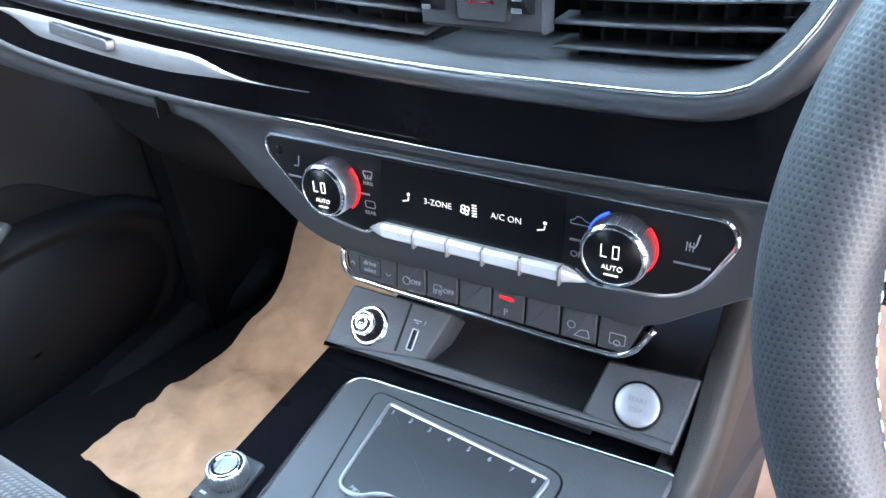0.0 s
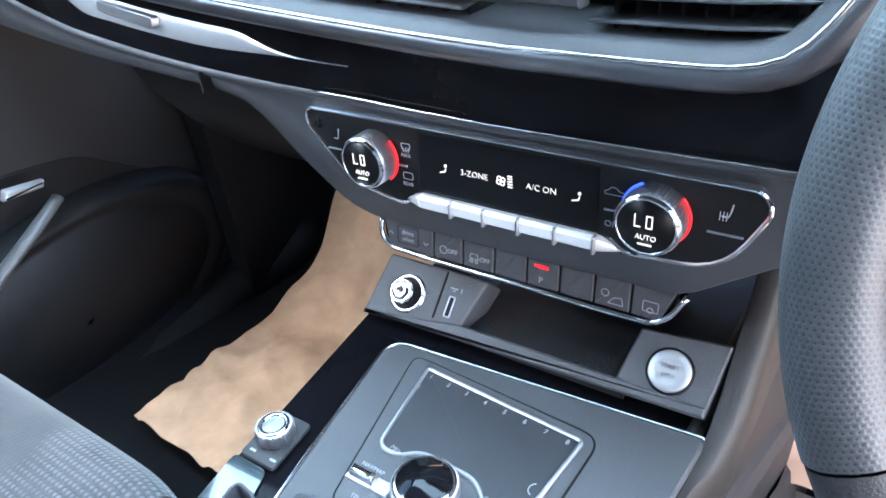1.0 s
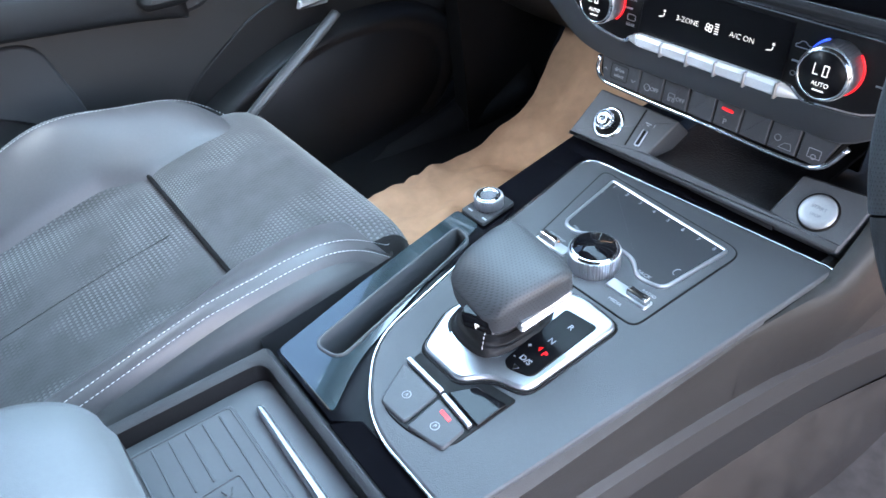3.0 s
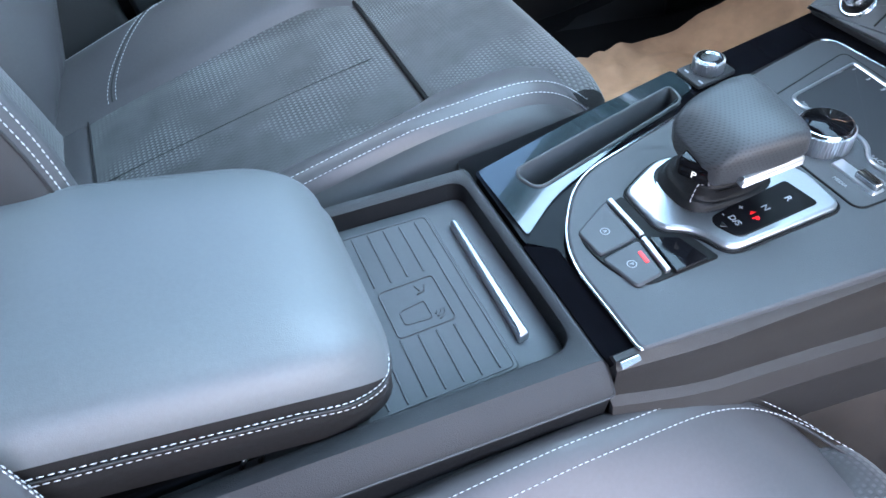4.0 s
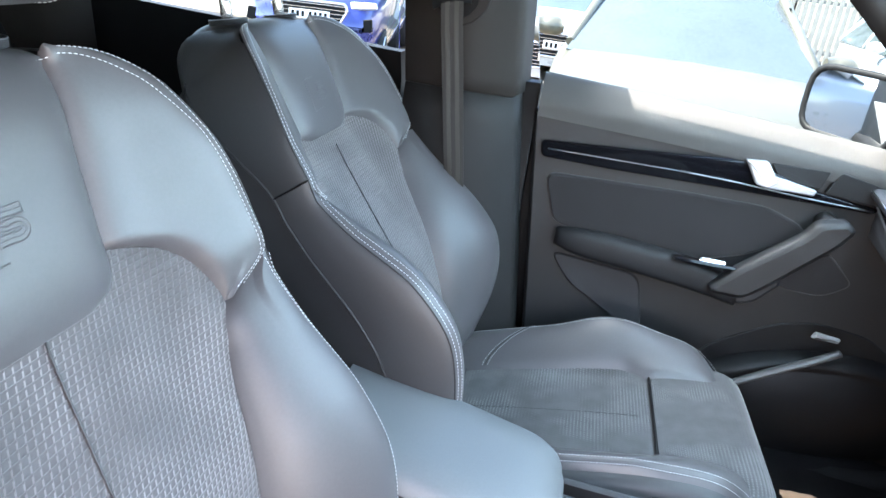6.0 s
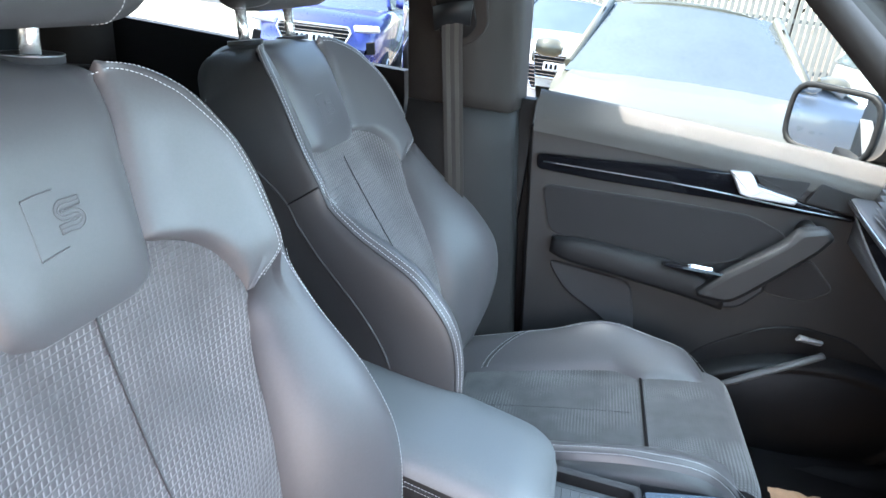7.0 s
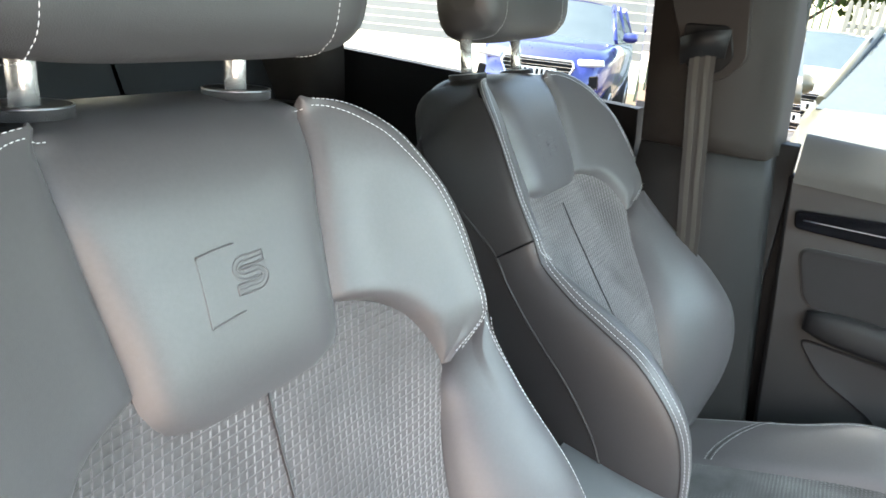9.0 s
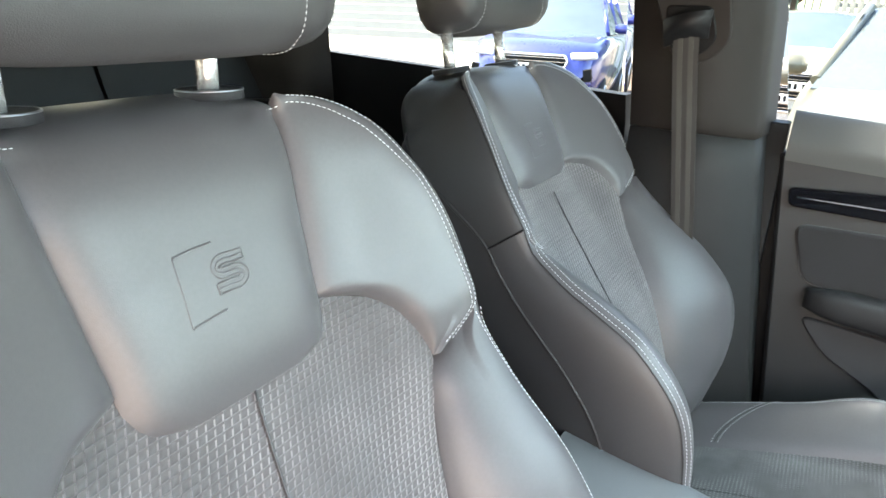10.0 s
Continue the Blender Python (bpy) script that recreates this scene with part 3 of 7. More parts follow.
        patch = np.array([top * (2 * k ** 3 - 3 * k ** 2 + 1) + rise * (k ** 3 - 2 * k ** 2 + k) + edge * (3 * k ** 2 - 2 * k ** 3) + fall * (k ** 3 - k ** 2) for k in np.linspace(0, 1, 12)])
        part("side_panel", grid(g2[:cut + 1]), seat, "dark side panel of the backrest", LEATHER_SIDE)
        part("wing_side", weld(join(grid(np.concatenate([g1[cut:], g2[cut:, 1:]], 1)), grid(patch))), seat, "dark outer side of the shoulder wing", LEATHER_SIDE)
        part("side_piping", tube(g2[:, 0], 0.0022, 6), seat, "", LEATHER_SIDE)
        # double stitching along the crest, one row on each side of the seam
        vv = np.linspace(0.80, 1.163, 120)
        vv2 = np.linspace(1.150, 1.393, 120)
        rows_ = []
        for off, spread in ((0.0035, 0.0), (0.0115, 0.010)):
            sq = 1 - off / (crest_x(vv) - bol_in(vv))
            hq = 0.006 * pillow(sq) + 0.030 * np.sin(np.pi * sq) ** 0.8 * np.sin(np.pi * (vv - 0.73) / 0.438) + 0.0003
            rows_.append(stitches(back_point((crest_x(vv) - off) * side, vv, hq)))
            off2 = off + spread * np.clip((vv2 - 1.31) / 0.06, 0, 1)
            sq = np.clip(1 - off2 / np.maximum(outer(vv2) - wing_in(vv2), 0.012), 0, 1)
            rows_.append(stitches(back_point((outer(vv2) - off2) * side, vv2, 0.006 * pillow(sq) + 0.0003)))
        part("stitching", join(*rows_), seat, "white stitching", STITCH)
        part("crest_seam", tube(g1[:, 0], 0.0014, 6), seat, "", LEATHER_SIDE)
    # back shell
    vs = np.linspace(0.73, 1.365, 30)
    rear = np.array([[(x * (crest_x(v) - 0.02), *(back_line(v) + back_normal(v) * -0.105)) for x in np.linspace(-1, 1, 12)] for v in vs])
    part("back_shell", grid(rear), seat, "", HARD)

    # cushion
    def cush(*args):
        ob = part(*args)
        ob["half"] = "cushion"
        return ob

    cush("cushion_insert", cush_panel(lambda y: -cush_in(y) + narrow + far_in, lambda y: cush_in(y) - narrow, -0.303, 0.0645, 40, 34, 0.006, nose=nose), seat, "suede and woven cloth seat cushion centre", CLOTH)
    cush("cushion_tongue", cush_panel(lambda y: -cush_in(y) + narrow + far_in, lambda y: cush_in(y) - narrow, -0.445, -0.305, 14, 24, 0.005, nose=nose), seat, "", LEATHER)
    cush("tongue_seam", tube(cush_point(np.linspace(-0.155 + narrow, 0.155 - narrow, 24), np.full(24, -0.304), -0.0035), 0.0012, 6), seat, "", LEATHER_SIDE)
    gx_ = np.linspace(-0.19 + narrow, 0.19 - narrow, 30)
    cush("cushion_groove", tube(np.stack([gx_, np.full(30, 0.0655), cush_mid(np.full(30, 0.0655)) - 0.0022], 1), 0.0030, 6), seat, "", DEEP)
    n = 26
    ext_line = spline([0, 0.5, 0.75, 0.85, 0.92, 1.0, 1.1], [(0.066, 0.781), (0.15, 0.793), (0.215, 0.794), (0.243, 0.786), (0.258, 0.768), (0.260, 0.74), (0.252, 0.70)])
    s, u = np.meshgrid(np.linspace(-1, 1, 30), np.linspace(0, 1.1, n))
    c = ext_line(u)
    half = 0.197 - narrow - 0.012 * np.clip((u - 0.7) / 0.4, 0, 1)
    round_off = 0.010 * np.abs(s) ** 9 + 0.006 * np.exp(-u * 34)
    half = half + 0.6 * far_in * (s < 0) * u
    p = np.stack([s * half, c[..., 0] - round_off * 0.4 * (u > 0.7), c[..., 1] - round_off], -1)
    cush("thigh_support", (*grid(p), np.stack([(u * 0.24).ravel(), (s * half).ravel()], 1)), seat, "woven cloth thigh support", CLOTH)
    for sd in (1, -1):
        e = p[:, -1 if sd > 0 else 0]
        low = e.copy()
        low[:, 2] = np.minimum(e[:, 2] - 0.04, 0.73)
        cush("thigh_support_side", grid(np.array([e, (e + low) / 2 + (0.003 * sd, 0, 0), low])), seat, "", SUEDE)
    yy = np.linspace(-0.42, 0.04, 30)
    cush("cushion_seam", join(tube(cush_point(np.zeros(30) + 0.015, yy, 0.0002), 0.0008, 6)), seat, "", LEATHER_SIDE)
    def nose_in(y):
        return np.sqrt(np.maximum(0, 1 - np.clip((y - nose[0]) / nose[1], 0, 1) ** 3))

    wide = 0.042 + narrow
    for side in (1, -1):
        shrink = narrow + (far_in if side < 0 else 0.0)
        edge = lambda y: 0.196 - narrow + wide * nose_in(y)
        cush("cushion_bolster", cush_panel(lambda y: cush_in(y) - shrink - 0.006 - (0.042 - 0.7 * far_in * (side < 0)) * np.clip((y - 0.01) / 0.055, 0, 1), edge, -0.45, 0.2325, 60, 18, 0.016, 0.008, side, nose, 0.010), seat, "", LEATHER)
        ys = np.linspace(-0.45, 0.2325, 60)
        prof = spline([0, 0.15, 0.4, 0.7, 1.0], [(0.0, 0.0), (0.014, -0.004), (0.026, -0.030), (0.030, -0.065), (0.022, -0.12)])
        g = []
        for y in ys:
            q = prof(np.linspace(0, 1, 10))
            ex = float(edge(np.float64(y)))
            cz = float(cush_point(ex, y, 0.0, nose)[2]) - 0.008
            g.append([((ex + a * (0.25 + 0.75 * float(nose_in(np.float64(y))))) * side, y, cz + b * (1 + 6 * float(cush_rise(y)))) for a, b in q])
        g = np.array(g)
        kf = int(np.searchsorted(ys, 0.085))
        cush("cushion_side", grid(g[:kf + 1]), seat, "", LEATHER_SHADED)
        cush("cushion_side", grid(g[kf:, :6]), seat, "", LEATHER_SHADED)
        cush("front_corner", grid(g[kf:, 5:]), seat, "dark suede front corner", SUEDE)
        cush("side_seam", tube(g[kf:, 5], 0.0014, 6), seat, "", DEEP)
        cush("bolster_seam", tube(cush_point((edge(ys) - (0.025 if narrow else 0.0115)) * side, ys, 0.0085 if narrow else 0.0035, nose), 0.0016, 6), seat, "", LEATHER_SIDE)
        ysq = np.linspace(-0.43, 0.231, 110)
        span = edge(ysq) - (cush_in(ysq) - shrink - 0.006 - (0.042 - 0.7 * far_in * (side < 0)) * np.clip((ysq - 0.01) / 0.055, 0, 1))
        # cross seam over the rear of the bolster
        inner = lambda y: cush_in(y) - shrink - 0.006
        for row in (-0.0055, 0.0, 0.0055):
            kq = np.linspace(0.06, 0.93, 50)
            yq = -0.268 + 0.10 * kq ** 1.6 + row
            upq = -0.008 + 0.016 * pillow(kq) + 0.010 * np.sin(np.pi * kq) + 0.0004
            line = cush_point((inner(yq) + (edge(yq) - inner(yq)) * kq) * side, yq, upq, nose)
            if row:
                cush("stitching", stitches(line), seat, "white stitching", STITCH)
            else:
                cush("cross_seam", tube(line, 0.0013, 6), seat, "", LEATHER_SIDE)
        for off in ((-0.018, -0.032) if narrow else (-0.006, -0.017)):
            sq = 1 + off / span
            up = 0.008 - 0.016 + 0.016 * pillow(sq) + 0.010 * np.sin(np.pi * sq) + 0.0004
            cush("stitching", stitches(cush_point((edge(ysq) + off) * side, ysq, up, nose)), seat, "white stitching", STITCH)
    cush("seat_base", box(-0.225, 0.225, -0.44, 0.205, 0.50, 0.655, 0.03, 0.01), seat, "", DEEP)
    for x in (-0.19, 0.19):
        cush("seat_rail", box(x - 0.02, x + 0.02, -0.42, 0.24, 0.47, 0.50, 0.004, 0.003), seat, "", GREY_METAL)
    for xa in (-0.268, 0.238):
        cush("recliner_cover", box(xa, xa + 0.03, -0.46, -0.34, 0.62, 0.80, 0.02, 0.006), seat, "", HARD)

    # headrest on two posts
    head = []
    prof = spline([0, 0.1, 0.25, 0.4, 0.5, 0.6, 0.75, 0.9, 1.0], [(0.045, 0.0), (0.062, 0.02), (0.066, 0.08), (0.052, 0.16), (0.0, 0.19), (-0.035, 0.17), (-0.05, 0.09), (-0.045, 0.01), (-0.012, -0.012)])
    q = prof(np.linspace(0, 1, 28, endpoint=False))
    for sx in np.linspace(-1, 1, 26):
        k = (1 - abs(sx) ** 3.5) ** 0.4
        a = np.array([0.008, 0.085])
        head.append([(sx * head_w, -0.728 + a[0] + (y - a[0]) * (0.35 + 0.65 * k) + 0.02 * sx * sx, head_z + a[1] + (z - a[1]) * (0.55 + 0.45 * k)) for y, z in q])
    hv, hf = grid(np.array(head), close_v=True, caps=True)
    hr = part("headrest", (hv, hf), seat, "dark leather headrest with white stitching", LEATHER_SHADED)
    seams = [stitches(smooth_path([head[i][j] for j in list(range(20, 28)) + list(range(0, 8))], 60) * np.array([1.006, 1, 1])) for i in (4, 21)]
    part("stitching", join(*seams), hr, "white stitching", STITCH)
    for x in (-0.080, 0.094):
        part("headrest_post", tube([(x, -0.727, 1.37), (x, -0.730, 1.47)], 0.0088, 20), seat, "polished steel headrest post", POST)
        part("post_collar", lathe([(0.0275, -0.006), (0.0275, 0.0006), (0.0262, 0.0018), (0.0235, 0.0012), (0.0135, 0.0012), (0.0125, 0.0004), (0.0090, 0.0002)], 40, pose(x, -0.727, 1.3995, 3, 0, 0)), seat, "dark collar with a bright rim", SOFT)
        part("collar_ring", tube([(x + 0.0268 * math.cos(a), -0.727 + 0.0268 * math.sin(a), 1.4008 + 0.0014 * math.sin(a)) for a in np.linspace(0, 2 * np.pi, 40, endpoint=False)], 0.0009, 6, closed=True), seat, "", GREY_METAL)
    for ob in seat.children_recursive:
        ob.data.transform(slide if ob.get("half") == "cushion" else lean)
        if "half" in ob:
            del ob["half"]
    return seat


build_seat(0.37, 0.0, 1.0, -0.090, -0.092, 0.178, 1.430, (0.095, 0.138, const(1.0), const(1.0), 0.045), 0.030, 0.0, 0.0, (const(0.0), const(0.0)), "dark grey leather driver's seat with woven cloth centre and white stitching")
build_seat(-0.392, 9.0, 1.09, -0.075, 0.0, 0.153, 1.450, (0.120, 0.113, spline([-0.46, -0.20, -0.09, 0.03, 0.12, 0.23], [0.40, 0.42, 0.45, 0.60, 0.74, 0.9]),
           spline([-0.46, -0.32, -0.14, -0.01, 0.11, 0.23], [0.45, 0.44, 0.54, 0.90, 0.72, 0.5]), 0.066), 0.0, 0.026, 0.024,
           (spline([0.72, 0.80, 0.86, 0.92, 0.97, 1.02, 1.07, 1.12, 1.16, 1.60], [-0.020, -0.010, 0.004, 0.026, 0.043, 0.045, 0.031, 0.011, 0.0, 0.0]),
            spline([0.72, 0.78, 0.84, 0.90, 0.96, 1.04, 1.12, 1.16, 1.60], [-0.070, -0.056, -0.028, -0.004, 0.006, 0.004, 0.0, 0.0, 0.0])), "dark grey leather passenger's seat with woven cloth centre and white stitching")

# ---- cabin shell ----
def structure(name, piece, mat, label, category, sharp=None):
    ob = part(name, piece, None, label, mat, sharp)
    return tagged(ob, label, category, "", "structure")


def quad_wall(p, thick, axis):
    """A curved panel through a grid of points, with thickness along an axis."""
    p = np.asarray(p, float)
    q = p + np.asarray(axis, float) * thick
    n, m = p.shape[:2]
    rim = [p[0], p[:, -1], p[-1][::-1], p[:, 0][::-1]]
    a = grid(p)
    b = grid(q)
    edges = []
    for e, w in ((p[0], q[0]), (p[-1], q[-1]), (p[:, 0], q[:, 0]), (p[:, -1], q[:, -1])):
        edges.append(grid(np.array([e, w])))
    return join(a, b, *edges)


# cabin floor with tunnel and sills
floor_line = spline([-0.80, -0.70, -0.66, -0.60, -0.20, -0.16, -0.13, 0.13, 0.16, 0.20, 0.60, 0.66, 0.70, 0.80],
                    [0.60, 0.60, 0.56, 0.535, 0.535, 0.56, 0.62, 0.62, 0.50, 0.455, 0.455, 0.50, 0.56, 0.56])
ys = spline([0, 0.6, 0.75, 0.85, 1.0], [(-2.0, 0), (0.55, 0), (0.80, 0.05), (0.95, 0.25), (1.05, 0.55)])(np.linspace(0, 1, 30))
xs = np.linspace(-0.80, 0.80, 60)
fl = np.array([[(x, y, max(floor_line(x) - 0.005, 0) + h) for x in xs] for y, h in ys])
structure("floor", quad_wall(fl, -0.08, (0, 0, 1)), CARPET, "black carpeted car floor with a centre tunnel", "floor")

# headlining, with the roof skin above it
rx = np.linspace(-0.62, 0.62, 14)
ry = np.linspace(-2.3, 0.13, 16)
roof = np.array([[(x, y, 1.66 - 0.08 * (x / 0.62) ** 4 - 0.03 * ((y + 0.8) / 1.4) ** 2) for x in rx] for y in ry])
structure("ceiling", quad_wall(roof, 0.05, (0, 0, 1)), LINING, "black cloth headlining", "ceiling")

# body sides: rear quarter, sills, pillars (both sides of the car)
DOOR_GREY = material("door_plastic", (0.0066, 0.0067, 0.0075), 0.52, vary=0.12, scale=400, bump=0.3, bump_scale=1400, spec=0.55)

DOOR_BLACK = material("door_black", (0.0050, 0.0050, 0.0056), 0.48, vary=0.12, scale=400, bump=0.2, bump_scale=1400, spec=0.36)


def pillar(name, pts_low, pts_high, mat, label, thick=(0, 0, 0)):
    rows = np.array([np.array(pts_low, float) * (1 - k) + np.array(pts_high, float) * k for k in np.linspace(0, 1, 12)])
    return structure(name, grid(rows, close_v=True, caps=True), mat, label, "trim")


for sx, tag, bk in ((-1, "left", 0.0), (1, "right", -0.17)):
    pillar("trim_b_pillar_" + tag, [(sx * 0.646, -0.61 + bk, 1.27), (sx * 0.636, -0.51 + bk, 1.27), (sx * 0.646, -0.386 + bk, 1.27), (sx * 0.790, -0.365 + bk, 1.27), (sx * 0.800, -0.617 + bk, 1.27)],
           [(sx * 0.585, -0.63 + bk, 1.62), (sx * 0.575, -0.53 + bk, 1.62), (sx * 0.585, -0.42 + bk, 1.62), (sx * 0.750, -0.39 + bk, 1.62), (sx * 0.755, -0.64 + bk, 1.62)], PILLAR, "brown-grey upper pillar trim beside the front seat")
    pillar("trim_b_pillar_lower_" + tag, [(sx * 0.700, -0.66 + bk, 0.55), (sx * 0.695, -0.48 + bk, 0.55), (sx * 0.705, -0.285 + bk, 0.55), (sx * 0.76, -0.28 + bk, 0.55), (sx * 0.78, -0.66 + bk, 0.55)],
           [(sx * 0.648, -0.61 + bk, 1.2685), (sx * 0.638, -0.51 + bk, 1.2685), (sx * 0.648, -0.386 + bk, 1.2685), (sx * 0.775, -0.372 + bk, 1.2685), (sx * 0.785, -0.617 + bk, 1.2685)], PILLAR_LOW, "dark grey lower pillar trim with a belt inlet")
    pillar("trim_a_pillar_" + tag, [(sx * 0.70, 0.62, 1.16), (sx * 0.69, 0.70, 1.16), (sx * 0.73, 0.78, 1.16), (sx * 0.78, 0.68, 1.16)],
           [(sx * 0.605, 0.05, 1.62), (sx * 0.600, 0.11, 1.62), (sx * 0.63, 0.16, 1.62), (sx * 0.665, 0.08, 1.62)], PILLAR, "dark windscreen pillar trim")
    pillar("trim_c_pillar_" + tag, [(sx * 0.66, -1.95, 1.20), (sx * 0.64, -1.46, 1.20), (sx * 0.70, -1.36, 1.20), (sx * 0.76, -1.95, 1.20)],
           [(sx * 0.56, -2.1, 1.62), (sx * 0.55, -1.46, 1.62), (sx * 0.60, -1.32, 1.62), (sx * 0.66, -2.1, 1.62)], PILLAR, "dark rear roof pillar trim")
    structure("trim_roof_rail_" + tag, tube([(sx * 0.635, 0.10, 1.615), (sx * 0.645, -0.5, 1.63), (sx * 0.645, -1.3, 1.62), (sx * 0.625, -2.2, 1.59)], 0.055, 10), PILLAR, "dark roof rail trim", "trim")
    rear_door = np.array([[(sx * (0.735 + 0.02 * math.sin((z - 0.5) * 3) - (0.0 if z < 1.25 else (z - 1.25) * 0.4)), y, z + (0.035 * (-(y + 0.64) / 0.9) if z > 1.1 else 0)) for y in np.linspace(-0.645, -1.9, 12)] for z in np.linspace(0.5, 1.315, 14)])
    structure("wall_rear_door_" + tag, quad_wall(rear_door, 0.05 * sx, (1, 0, 0)), HARD, "dark rear door lining below the window", "door")
structure("wall_left_side", quad_wall(np.array([[(-0.81, y, z) for y in np.linspace(-0.75, 0.9, 8)] for z in np.linspace(0.42, 1.22, 5)]), -0.04, (1, 0, 0)), HARD, "dark outer skin of the passenger's side", "wall")
structure("wall_rear", quad_wall(np.array([[(x, -2.02 - 0.05 * z, z) for x in np.linspace(-0.78, 0.78, 6)] for z in np.linspace(0.45, 1.22, 5)]), -0.06, (0, 1, 0)), SOFT, "dark tailgate lining below the rear window", "wall")
structure("wall_front", quad_wall(np.array([[(x, 1.0, z) for x in np.linspace(-0.80, 0.80, 6)] for z in np.linspace(0.45, 1.12, 5)]), 0.06, (0, 1, 0)), DEEP, "dark bulkhead in front of the footwells", "wall")


def pane(name, corners, label):
    c = np.array(corners, float)
    s = np.linspace(0, 1, 6)
    p = np.array([[(1 - a) * ((1 - b) * c[0] + b * c[1]) + a * ((1 - b) * c[3] + b * c[2]) for b in s] for a in s])
    n = np.cross(c[1] - c[0], c[3] - c[0])
    n /= np.linalg.norm(n)
    ob = structure(name, quad_wall(p, 0.004, n), GLASS, label, "window")
    ob.visible_shadow = False
    return ob


pane("window_1", [(-0.68, 0.78, 1.15), (0.68, 0.78, 1.15), (0.57, 0.10, 1.64), (-0.57, 0.10, 1.64)], "clear raked windscreen")
pane("window_3", [(-0.765, -0.66, 1.30), (-0.765, -1.60, 1.34), (-0.66, -1.55, 1.62), (-0.66, -0.66, 1.63)], "clear rear side window, closed")
pane("window_5", [(-0.60, -2.13, 1.22), (0.60, -2.13, 1.22), (0.55, -2.28, 1.58), (-0.55, -2.28, 1.58)], "clear raked rear window")
pane("window_4", [(0.765, -0.66, 1.30), (0.765, -1.60, 1.34), (0.66, -1.55, 1.62), (0.66, -0.66, 1.63)], "clear rear side window, closed")

# kraft paper mats
def paper(name, x0, x1, y0, y1, label, z=0.462, outer=None):
    s, u = np.meshgrid(np.linspace(0, 1, 46), np.linspace(0, 1, 60))
    x, y = x0 + (x1 - x0) * s, y0 + (y1 - y0) * u
    rows = []
    for i in range(60):
        row = []
        for j in range(46):
            a, b = x[i, j], y[i, j]
            wob = 0.02 * noise.noise((a * 3, b * 3, 1.3))
            cr = abs(noise.noise((a * 9, b * 7, 4.1))) * 0.028 + abs(noise.noise((a * 23 + b * 9, b * 17, 2.7))) * 0.013 + abs(noise.noise((a * 14 - b * 19, a * 11 + b * 6, 7.9))) * 0.012
            up = 0.0 if b < 0.58 else ((b - 0.58) * 0.55 + (b - 0.58) ** 2 * 1.4)
            pull = (float(outer(b)) - x0) * (x1 - a) / (x1 - x0) if outer else 0.0
            row.append((a + wob + pull, b + 0.6 * wob, z + cr + up))
        rows.append(row)
    ob = part(name, grid(np.array(rows)), None, label, KRAFT)
    return tagged(ob, label, "floor mat")


paper("paper_floor_mat", -0.630, -0.175, 0.312, 0.98, "crumpled brown kraft paper mat on the passenger's floor", 0.545, spline([0.30, 0.37, 0.45, 0.55, 0.62, 0.67, 0.72, 0.82, 0.98], [-0.568, -0.572, -0.574, -0.572, -0.566, -0.552, -0.558, -0.570, -0.580]))
paper("paper_floor_mat", 0.20, 0.62, 0.66, 0.98, "crumpled brown kraft paper mat on the driver's floor", 0.470)

MATT = material("matt_plastic", (0.0068, 0.0070, 0.0080), 0.55, vary=0.1, scale=400, bump=0.3, bump_scale=1300, spec=0.35)
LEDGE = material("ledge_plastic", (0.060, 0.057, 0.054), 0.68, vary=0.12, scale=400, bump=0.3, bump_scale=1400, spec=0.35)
BRIGHT = material("bright_satin", (0.50, 0.51, 0.53), 0.40, 0.7, vary=0.05, scale=400)
mat_d = part("floor_mat", quad_wall(np.array([[(x, y, 0.472 + 0.004 * noise.noise((x * 20, y * 20, 0)) + max(0, y - 0.5) * 0.2) for x in np.linspace(0.195, 0.60, 16)] for y in np.linspace(0.02, 0.68, 20)]), -0.012, (0, 0, 1)), None, "grey-brown carpet mat on the driver's floor", material("mat_pile", (0.085, 0.076, 0.067), 0.95, vary=0.35, scale=60, stain=9, bump=0.5, bump_scale=1500, spec=0.1))
tagged(mat_d, "grey-brown carpet mat on the driver's floor", "floor mat")
# ---- passenger door ----
door = thing("door_1", "grey front passenger door lining with suede insert, closed", "door", (-0.74, 0.0, 0.5), kind="structure")
dy = np.linspace(-0.335, 0.75, 40)
sill_top = spline([-0.335, -0.1, 0.2, 0.5, 0.75], [1.305, 1.292, 1.270, 1.240, 1.20])
sec = spline([0, 0.12, 0.3, 0.5, 0.75, 1.0], [(-0.800, 0.0), (-0.782, 0.010), (-0.762, 0.004), (-0.740, -0.022), (-0.726, -0.050), (-0.730, -0.078)])(np.linspace(0, 1, 18))
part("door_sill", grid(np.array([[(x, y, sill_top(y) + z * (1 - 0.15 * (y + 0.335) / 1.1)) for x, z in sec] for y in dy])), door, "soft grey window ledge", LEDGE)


def door_skin(x, poly, name, mat, label="", bev=0.006, h=0.012, r=0.02):
    # outline in (y, z); stands h into the cabin from x
    m = Matrix(((0, 0, 1, x), (1, 0, 0, 0), (0, 1, 0, 0), (0, 0, 0, 1)))
    return part(name, plate(rounded(poly, r, 8), 0.0, h, bev, m), door, label, mat, 40)


